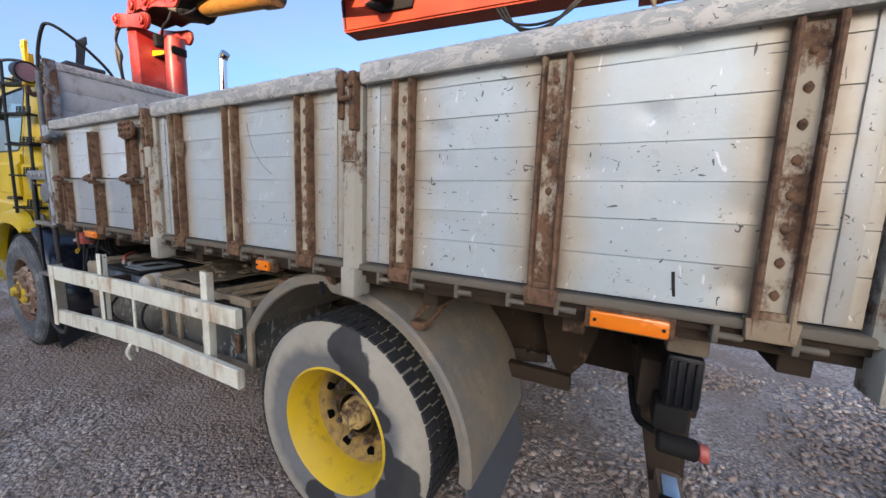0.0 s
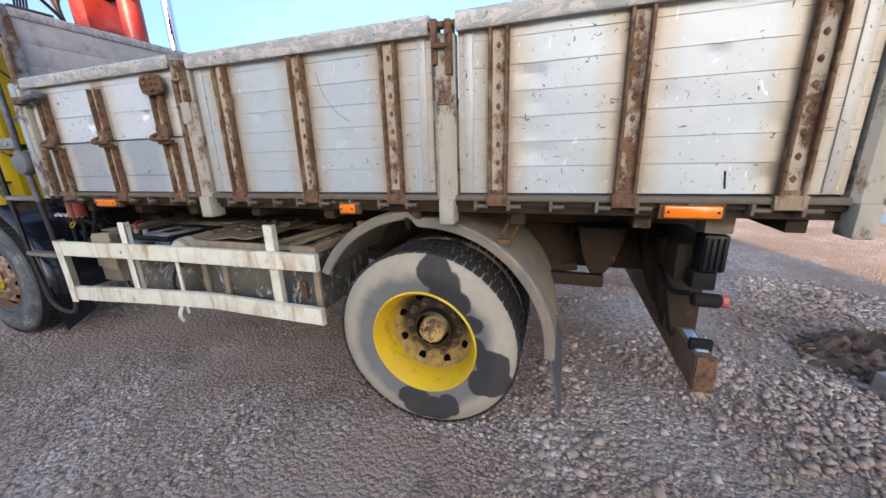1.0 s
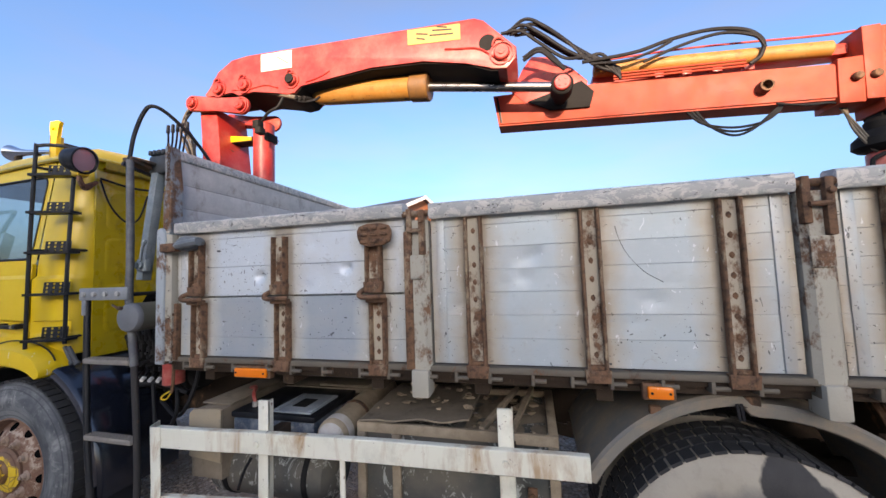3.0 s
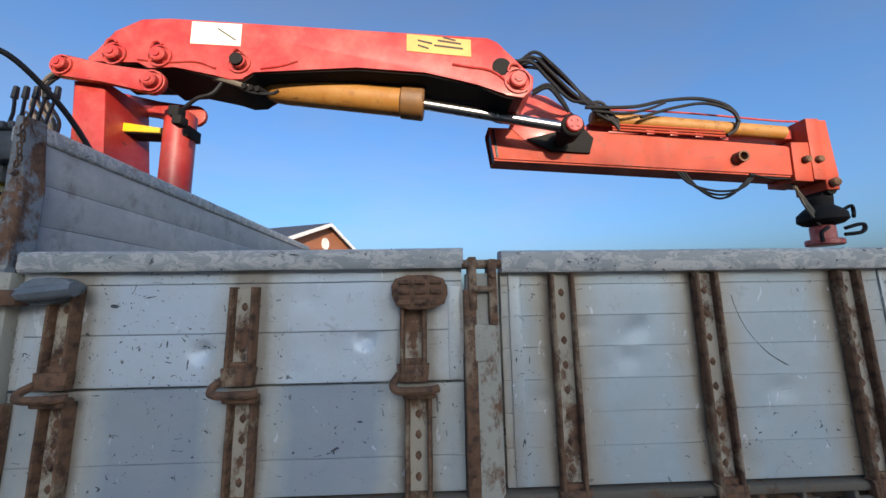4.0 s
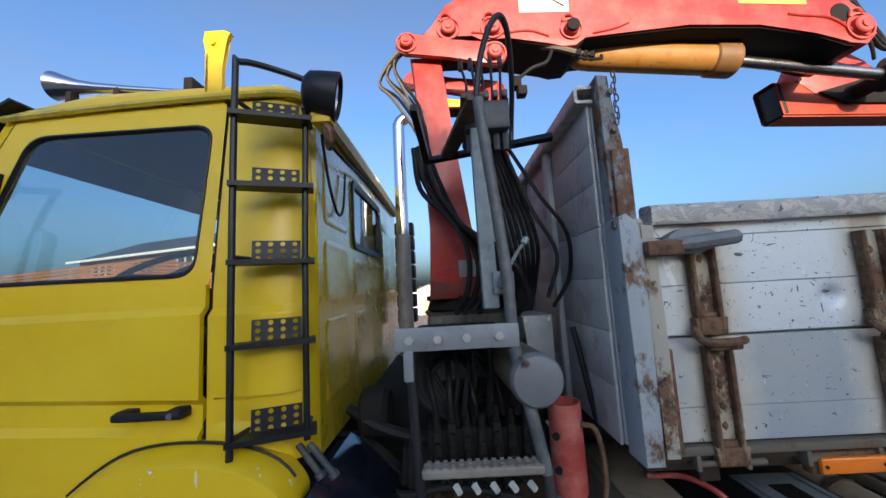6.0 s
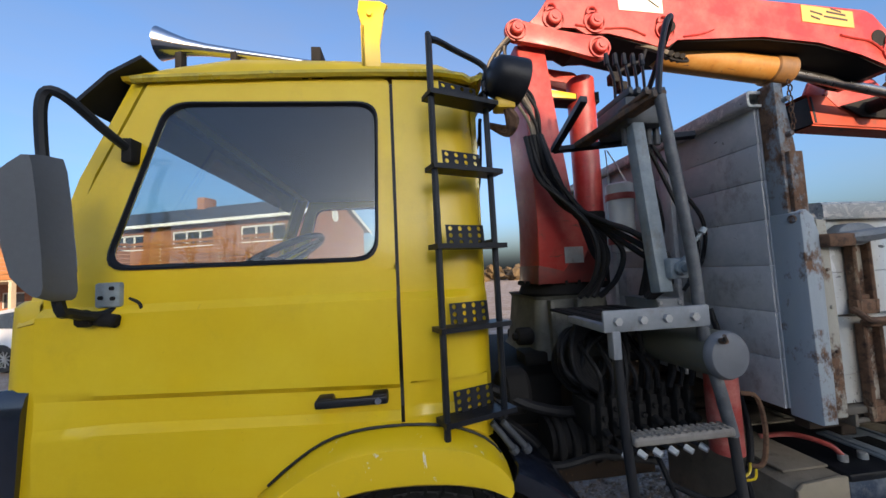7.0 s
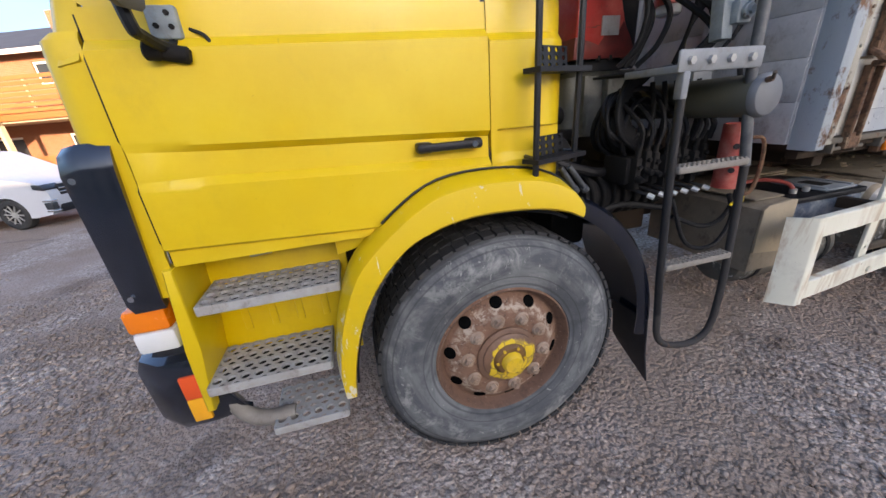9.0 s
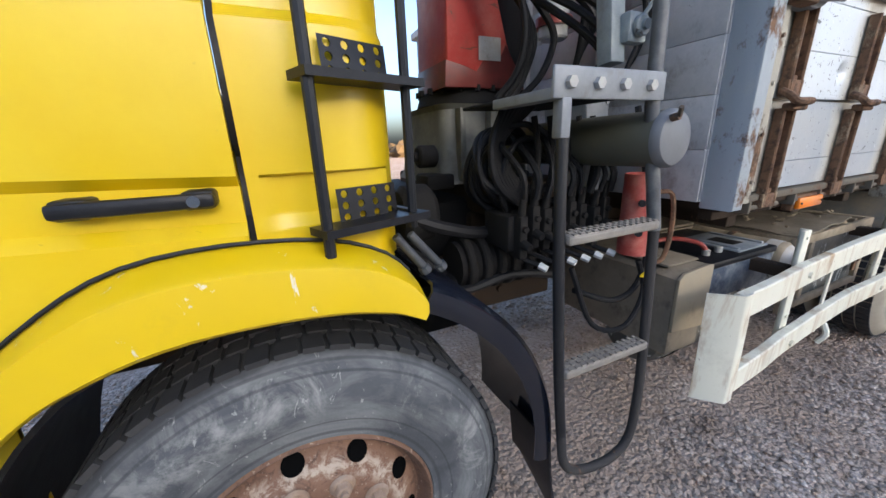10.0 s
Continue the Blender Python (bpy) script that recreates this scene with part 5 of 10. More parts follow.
def chassis():
    for y in (0.80, 1.62):
        bm = bmesh.new()
        box(bm, -4.85, 1.30, y, y + 0.075, 0.72, 0.98, 0.008)
        part("frame_rail", bm, M_CHASSIS, truck)
    for x in (-4.3, -2.6, -1.2, 0.6, 1.2):
        bm = bmesh.new()
        box(bm, x - 0.05, x + 0.05, 0.80, 1.70, 0.74, 0.94, 0.01)
        part("cross_member", bm, M_CHASSIS, truck)
    bm = bmesh.new()
    for y in (0.72, 1.72):
        for k in range(6):
            L = 0.75 - k * 0.09
            tube(bm, [(0.03 - L, y, 0.74 + k * 0.003), (0.03, y, 0.63 + k * 0.022), (0.03 + L, y, 0.74 + k * 0.003)], 0.03, 4, 5, True)
    loose("leaf_spring", bm, M_CHASSIS, truck, "rusty leaf spring")
    # hangers, brackets and cross beam behind the rear axle
    bm = bmesh.new()
    prism(bm, [(0.76, 1.0), (1.02, 1.0), (0.96, 0.80), (0.90, 0.72), (0.84, 0.74), (0.80, 0.82)], 0.62, 0.80, 0.01)
    box(bm, 0.50, 0.91, 0.58, 0.63, 0.67, 0.74, 0.008)
    part("spring_hanger", bm, M_CHASSIS, truck)
    bm = bmesh.new()
    prism(bm, [(1.06, 1.12), (1.36, 1.12), (1.36, 0.95), (1.30, 0.60), (1.20, 0.56), (1.14, 0.72)], 0.70, 0.80, 0.008)
    box(bm, 1.14, 1.30, 0.25, 0.80, 0.86, 1.02, 0.01)
    prism(bm, [(1.12, 1.0), (1.32, 1.0), (1.32, 0.55), (1.22, 0.50)], 0.42, 0.50, 0.006)
    part("rear_bracket", bm, M_CHASSIS, truck)
    bm = bmesh.new()
    box(bm, 1.19, 1.287, 0.15, 0.26, 1.088, 1.170, 0.008)
    part("wood_block", bm, M_DUSTBOX, truck, "weathered wooden block")
    bm = bmesh.new()
    box(bm, 1.195, 1.284, 0.15, 0.25, 0.93, 1.083, 0.012)
    for k in range(4):
        box(bm, 1.202 + k * 0.02, 1.21 + k * 0.02, 0.140, 0.151, 0.94, 1.07, 0.003)
    part("tail_lamp", bm, M_BLACK, truck, "black lamp housing")
    bm = bmesh.new()
    box(bm, 1.18, 1.265, 0.16, 0.30, 0.85, 0.929, 0.01)
    cyl(bm, (1.20, 0.19, 0.80), (1.30, 0.19, 0.80), 0.030, None, 14, 0.006)
    tube(bm, [(1.2, 0.2, 0.82), (1.15, 0.3, 0.80), (1.13, 0.45, 0.86)], 0.012)
    part("air_coupling", bm, M_DARKSTEEL, truck)
    bm = bmesh.new()
    cyl(bm, (1.30, 0.19, 0.80), (1.325, 0.19, 0.80), 0.026, None, 14, 0.004)
    part("coupling_cap", bm, M_REDHOLDER, truck, "red coupling cap")
    # under-run beam
    bm = bmesh.new()
    box(bm, 1.235, 1.310, 0.145, 2.36, 0.40, 0.56, 0.006)
    b = part("under_run_beam", bm, M_BEAM, truck, "dirty brown steel rear beam")
    for y in (0.62, 0.66):
        bm = bmesh.new()
        prism(bm, [(1.135, 1.0), (1.295, 1.0), (1.295, 0.50), (1.245, 0.42), (1.205, 0.55)], y, y + 0.02, 0.003)
        part("beam_hanger", bm, M_CHASSIS, b)
    bm = bmesh.new()
    box(bm, 1.240, 1.315, 0.137, 0.150, 0.395, 0.565, 0.003)
    part("beam_end", bm, M_RUSTY, b, "bare rusty end plate")
    # pale blue strips: sky reflected on the beam's top, put into the colour
    for y in (0.19, 0.44):
        bm = bmesh.new()
        box(bm, 1.250, 1.297, y, y + 0.20, 0.560, 0.566, 0.002)
        part("sheen_strip", bm, M_SKYSHEEN, b, "pale blue strip with sky reflection in its colour")
    bm = bmesh.new()
    box(bm, 1.230, 1.315, 0.205, 0.235, 0.555, 0.605, 0.004)
    part("clip", bm, M_DARKSTEEL, b)
    # driveshaft and pipes
    bm = bmesh.new()
    cyl(bm, (-2.4, 1.25, 0.80), (-0.2, 1.25, 0.58), 0.055, None, 14)
    part("driveshaft", bm, M_CHASSIS, truck)


chassis()


def rear_fender():
    cx, cz, R = 0.050, 0.515, 0.622
    bm = bmesh.new()
    prof = [(0.075, -0.050), (0.066, -0.044), (0.058, -0.010), (0.070, 0.0), (0.35, 0.004), (0.70, 0.0)]
    rows = []
    for i in range(61):
        a = radians(151 - i * (151 + 2) / 60)
        q = 0.040 * min(1.0, max(0.0, (math.degrees(a) - 92) / 3))
        rows.append([(cx + (R + q + h) * math.cos(a), y - q * 0.15, cz + (R + q + h) * math.sin(a)) for y, h in prof])
    grid(bm, rows)
    solid(bm, 0.006)
    f = part("rear_fender", bm, M_FENDER, truck, "dusty grey plastic rear mudguard")
    bm = bmesh.new()
    for a0 in (62, 64):
        a = radians(95 + (a0 - 62) * 0.6)
        rows = []
        for h in (-0.052, 0.004):
            rows.append([(cx + (R + h) * math.cos(a + s), y + 0.054, cz + (R + h) * math.sin(a + s)) for y, s in ((0.000, 0.0), (0.000, 0.014))])
        grid(bm, rows)
    solid(bm, 0.004)
    part("split", bm, M_BLACK, f)
    bm = bmesh.new()
    grid(bm, [[(0.650, y, 0.60), (0.664, y, 0.45), (0.716, y, 0.20 + k)] for y, k in ((0.07, 0.0), (0.3, 0.10), (0.66, 0.12))])
    solid(bm, 0.008)
    part("mud_flap", bm, M_FLAP, truck, "dusty grey rubber rear flap")
    bm = bmesh.new()
    for x, z in ((0.45, 1.02), (0.42, 1.06)):
        tube(bm, [(x, 0.09, z), (x + 0.06, 0.30, z + 0.14)], 0.009, 6, 1)
    box(bm, 0.40, 0.46, 0.08, 0.12, 1.015, 1.045, 0.004)
    box(bm, -0.29, -0.25, 0.06, 0.09, 1.06, 1.11, 0.006)
    loose("fender_stay", bm, M_RUSTY, truck)


rear_fender()


def side_guard():
    g = thing("side_guard", (-1.5, 0.0, 0.55), "cream-painted steel side guard with rust stains and bent lower rail", "side guard")
    n = 24

    def bow(x):
        return 0.028 - 0.062 * min(1.0, max(0.0, (-0.62 - x) / 1.5)) - 0.032 * min(1.0, max(0.0, (-2.0 - x) / 0.45))

    def rail(name, zl, zr, h, sag, x0=-2.452, x1=-0.512):
        bm = bmesh.new()
        rows = []
        for i in range(n + 1):
            t = i / n
            x = x0 + (x1 - x0) * t
            z = zl + (zr - zl) * t + sag * (t / 0.62 if t < 0.62 else (1 - t) / 0.38)
            y = -0.004 * math.sin(t * 9) + bow(x)
            sec = [(-0.030, 0.004), (-0.030, h - 0.004), (-0.026, h), (0.0, h), (0.004, h - 0.004), (0.004, 0.004), (0.0, 0.0), (-0.026, 0.0)]
            rows.append([(x, yy + y, z + zz) for yy, zz in sec + sec[:1]])
        grid(bm, rows)
        bm.faces.new([bm.verts.new(p) for p in rows[0][:-1]])
        bm.faces.new([bm.verts.new(p) for p in rows[-1][:-1]])
        bmesh.ops.remove_doubles(bm, verts=bm.verts, dist=1e-5)
        for x in (-1.905, -0.815):
            t = (x - x0) / (x1 - x0)
            bolt(bm, (x, -0.030 + bow(x), zl + (zr - zl) * t + h * 0.5), (0, -1, 0), 0.015, 0.012)
        return part(name, bm, M_GUARD, g)

    rail("upper_rail", 0.845, 0.847, 0.093, 0.0)
    rail("lower_rail", 0.532, 0.543, 0.095, 0.028)
    bm = bmesh.new()
    grid(bm, [[(-2.404 + k, -0.098, z1), (-2.412 + k, -0.104, z1), (-2.452 + k, -0.106, z1), (-2.460 + k, -0.102, z1), (-2.510 + k, -0.030, z1 - 0.008), (-2.516 + k, -0.020, z1 - 0.008)] for z1, k in ((0.944, -0.012), (0.70, 0.0), (0.522, 0.0))])
    solid(bm, 0.006)
    part("end_plate", bm, M_GUARD, g, "folded cream end plate")
    for x, z0, z1, w in ((-1.905, 0.53, 1.067, 0.027), (-0.815, 0.56, 1.080, 0.030)):
        bm = bmesh.new()
        box(bm, x - w, x + w, 0.004 + bow(x), 0.020 + bow(x), z0, z1, 0.004)
        box(bm, x + w - 0.006, x + w, 0.004 + bow(x), 0.040 + bow(x), z0, z1, 0.002)
        for z in (z1 - 0.03, z1 - 0.22, z0 + 0.16):
            cyl(bm, (x, 0.003 + bow(x), z), (x, -0.001 + bow(x), z), 0.008, None, 10)
        part("bracket", bm, M_GUARD, g)
        bm = bmesh.new()
        box(bm, x - 0.03, x + 0.03, 0.02 + bow(x), 0.80, 0.86, 0.91, 0.004)
        part("support_arm", bm, M_CHASSIS, g)
    bm = bmesh.new()
    box(bm, -1.525, -1.500, -0.008, 0.002, 0.50, 0.86, 0.003)
    tube(bm, [(-1.515, -0.03, 0.56), (-1.52, -0.05, 0.51), (-1.53, -0.03, 0.46)], 0.012, 6, 3)
    part("thin_bracket", bm, M_GUARD, g)


side_guard()


def under_boxes():
    b = thing("battery_box", (-2.37, 0.4, 0.6), "dusty grey-brown box with a pale front beside the batteries", "box")
    bm = bmesh.new()
    prism(bm, [(-2.475, 0.60), (-2.275, 0.60), (-2.275, 0.952), (-2.30, 0.956), (-2.45, 0.945), (-2.475, 0.925)], 0.11, 0.74, 0.010)
    part("body", bm, M_DUSTBOX, b)
    bm = bmesh.new()
    prism(bm, [(-2.478, 0.71), (-2.272, 0.69), (-2.272, 0.955), (-2.30, 0.960), (-2.45, 0.949), (-2.478, 0.928)], 0.098, 0.112, 0.004)
    part("front", bm, M_PALETAN, b, "pale dusty tan front panel")
    bm = bmesh.new()
    box(bm, -2.46, -2.27, 0.16, 0.70, 0.957, 0.966, 0.003)
    part("lid", bm, M_DUSTBOX, b)
    t = thing("battery", (-1.98, 0.3, 0.76), "dark blue truck batteries with pale grey cover and clamp", "battery")
    bm = bmesh.new()
    box(bm, -2.225, -1.745, 0.130, 0.52, 0.765, 0.915, 0.012)
    part("case", bm, M_BATTERY, t)
    bm = bmesh.new()
    box(bm, -2.232, -1.738, 0.122, 0.53, 0.915, 0.945, 0.008)
    part("lid", bm, M_BLACK, t)
    bm = bmesh.new()
    box(bm, -2.005, -1.775, 0.145, 0.40, 0.945, 0.955, 0.004)
    for x in (-1.99, -1.80):
        box(bm, x, x + 0.02, 0.16, 0.385, 0.954, 0.962, 0.003)
    l = part("cover", bm, M_BATTERYTOP, t, "blue-grey dusty cover")
    bm = bmesh.new()
    box(bm, -1.93, -1.85, 0.21, 0.32, 0.9552, 0.9572)
    part("label", bm, M_DARKSTEEL, l)
    for x in (-2.15, -2.06):
        bm = bmesh.new()
        cyl(bm, (x, 0.20, 0.945), (x, 0.20, 0.972), 0.016, None, 10, 0.003)
        part("terminal", bm, M_STEP, t)
    bm = bmesh.new()
    tube(bm, [(-2.15, 0.20, 0.965), (-2.18, 0.22, 1.00), (-2.24, 0.30, 1.01), (-2.33, 0.36, 0.985)], 0.010, 8, 5)
    part("lead", bm, M_REDHOLDER, t, "faded red battery lead")
    bm = bmesh.new()
    box(bm, -2.23, -1.62, 0.53, 0.74, 0.925, 0.950, 0.006)
    box(bm, -1.99, -1.66, 0.54, 0.72, 0.952, 0.968, 0.006)
    part("plate", bm, M_DUSTBOX, truck, "dusty flat plate behind the batteries")
    s = thing("tank", (-2.0, 0.4, 0.45), "dark rounded air tank with flaking paint under the batteries", "air tank")
    bm = bmesh.new()
    m, h = axis_frame((-2.46, 0.31, 0.605), (-1.70, 0.31, 0.605))
    lathe(bm, [(0, 0), (0.09, 0.006), (0.14, 0.04), (0.155, 0.09), (0.155, h - 0.09), (0.14, h - 0.04), (0.09, h - 0.006), (0, h)], m, 30)
    part("shell", bm, M_BOXFLAKE, s)
    bm = bmesh.new()
    for x in (-2.32, -1.84):
        lathe(bm, [(0.157, 0), (0.160, 0), (0.160, 0.03), (0.157, 0.03)], Matrix.Translation((x, 0.31, 0.605)) @ Matrix.Rotation(radians(90), 4, "Y"), 28)
    loose("strap", bm, M_DARKSTEEL, s)
    bm = bmesh.new()
    tube(bm, [(-2.11, 0.13, 0.72), (-2.13, 0.10, 0.66), (-2.17, 0.11, 0.57)], 0.008, 6, 4)
    part("pipe", bm, M_HOSE, s)
    r = thing("pipe", (-1.65, 0.4, 0.75), "dusty brown cylinder with pale end lying across the frame", "cylinder")
    bm = bmesh.new()
    m, h = axis_frame((-1.643, 0.115, 0.862), (-1.655, 0.78, 0.872))
    lathe(bm, [(0.070, 0.0), (0.080, 0.012), (0.082, 0.03), (0.082, h), (0, h)], m, 30)
    part("body", bm, M_DUST, r)
    bm = bmesh.new()
    lathe(bm, [(0, -0.030), (0.035, -0.026), (0.062, -0.012), (0.074, 0.006), (0.083, 0.030), (0.084, 0.075), (0.080, 0.078)], m, 30)
    part("end_cap", bm, M_PALEDUST, r, "pale scuffed end cap")
    bm = bmesh.new()
    lathe(bm, [(0.083, 0.22), (0.0875, 0.22), (0.0875, 0.245), (0.083, 0.245)], m, 30)
    part("band", bm, M_RUSTDARK, r)
    c = thing("tool_box", (-1.06, 0.4, 0.55), "large tool box with flaking dark paint and dirt on top", "tool box")
    bm = bmesh.new()
    box(bm, -1.50, -0.630, 0.160, 0.72, 0.545, 0.905, 0.006)
    part("body", bm, M_BOXFLAKE, c)
    for name, x0, x1, z0, z1 in (("top_bar", -1.52, -0.612, 0.893, 0.938), ("bottom_bar", -1.52, -0.612, 0.530, 0.572), ("upright", -1.52, -1.478, 0.572, 0.893), ("upright", -1.345, -1.305, 0.572, 0.893), ("upright", -0.654, -0.612, 0.572, 0.893)):
        bm = bmesh.new()
        box(bm, x0, x1, 0.138, 0.160, z0, z1, 0.004)
        part(name, bm, M_DUST, c, "dust-covered steel frame")
    bm = bmesh.new()
    for x0, x1 in ((-1.52, -1.48), (-0.652, -0.612)):
        box(bm, x0, x1, 0.160, 0.72, 0.898, 0.938, 0.004)
    box(bm, -1.48, -0.652, 0.68, 0.72, 0.898, 0.938, 0.004)
    loose("top_bar", bm, M_DUST, c)
    # dented lid over the left two thirds, dirt heaped in the open rest
    bm = bmesh.new()
    rows = []
    for j in range(15):
        y = 0.130 + 0.50 * j / 14
        rows.append([(-1.505 + 0.525 * i / 18, y + 0.006 * noise.noise(Vector((i * 0.5, j * 0.1, 2))), 0.952 + 0.030 * (i / 18) + 0.012 * noise.noise(Vector((i * 0.25, j * 0.25, 6)))) for i in range(19)])
    grid(bm, rows)
    solid(bm, 0.008)
    part("lid", bm, M_DUSTBOX, c, "dented dirt-covered lid")
    bm = bmesh.new()
    rows = []
    for j in range(19):
        y = 0.165 + 0.51 * j / 18
        rows.append([(-1.02 + 0.365 * i / 16, y, 0.910 + 0.020 * noise.noise(Vector((i * 0.45, j * 0.45, 1))) + 0.008 * noise.noise(Vector((i * 1.7, j * 1.7, 4)))) for i in range(17)])
    grid(bm, rows)
    part("dirt", bm, M_DUSTBOX, c, "loose brown dirt")
    rnd = random.Random(12)
    bm = bmesh.new()
    for k in range(46):
        x, y, q = rnd.uniform(-1.45, -0.68), rnd.uniform(0.17, 0.62), rnd.uniform(0.006, 0.022)
        z = 0.972 + 0.03 * (x + 1.5) / 0.5 if x < -0.98 else 0.925
        r0 = bmesh.ops.create_icosphere(bm, subdivisions=1, radius=q, matrix=Matrix.Translation((x, y, z)) @ Matrix.Diagonal((1.2, 0.9, 0.5, 1)))
        for w in r0["verts"]:
            w.co += Vector((rnd.uniform(-1, 1), rnd.uniform(-1, 1), rnd.uniform(-1, 1))) * q * 0.3
    part("clod", bm, M_DUST, c)["kind"] = "stuff"
    for x0, y0, x1, y1 in ((-0.93, 0.16, -0.80, 0.66), (-0.80, 0.16, -0.72, 0.68)):
        bm = bmesh.new()
        tube(bm, [(x0, y0, 0.935), (x1, y1, 0.955)], 0.016, 4, 1, True)
        part("brace", bm, M_DUST, c)
    bm = bmesh.new()
    box(bm, -0.745, -0.705, 0.128, 0.140, 0.63, 0.73, 0.003)
    cyl(bm, (-0.725, 0.118, 0.70), (-0.725, 0.138, 0.70), 0.012, None, 10)
    part("latch", bm, M_RUSTY, c, "rusty hasp")


under_boxes()


def marker_lamps():
    for x0, x1, z in ((1.0, 1.172, 1.198), (-0.315, -0.235, 1.185), (-2.062, -1.885, 1.190)):
        m = thing("marker_lamp", (x0, 0.05, z - 0.02), "orange side marker lamp under the bed rail", "marker lamp", "side marker lamps")
        bm = bmesh.new()
        box(bm, x0 - 0.012, x1 + 0.012, -0.012, 0.02, z - 0.028, z + 0.028, 0.004)
        part("base", bm, M_RUSTY, m)
        bm = bmesh.new()
        box(bm, x0, x1, -0.028, -0.012, z - 0.021, z + 0.021, 0.006)
        part("lens", bm, M_LENS, m)
        bm = bmesh.new()
        for x in (x0 + 0.012, x1 - 0.012):
            bolt(bm, (x, -0.028, z), (0, -1, 0), 0.005, 0.003)
        loose("screw", bm, M_DARKSTEEL, m)


marker_lamps()

# ---- cab ----
cab = None


def cab_y(z):
    """Outer face of the cab's side over its height."""
    pts = [(1.0, 0.150), (1.160, 0.152), (1.172, 0.130), (1.332, 0.126), (1.354, 0.149), (1.440, 0.151), (1.460, 0.128), (1.668, 0.128), (1.692, 0.152), (1.80, 0.154), (2.40, 0.226), (2.6, 0.25)]
    for (a, b), (c, d) in zip(pts, pts[1:]):
        if z <= c:
            return b + (d - b) * max(0.0, (z - a)) / (c - a)
    return 0.26


LEVELS = (1.095, 1.155, 1.160, 1.172, 1.177, 1.25, 1.327, 1.332, 1.354, 1.359, 1.435, 1.440, 1.460, 1.465, 1.55, 1.663, 1.668, 1.692, 1.697, 1.73, 1.77)


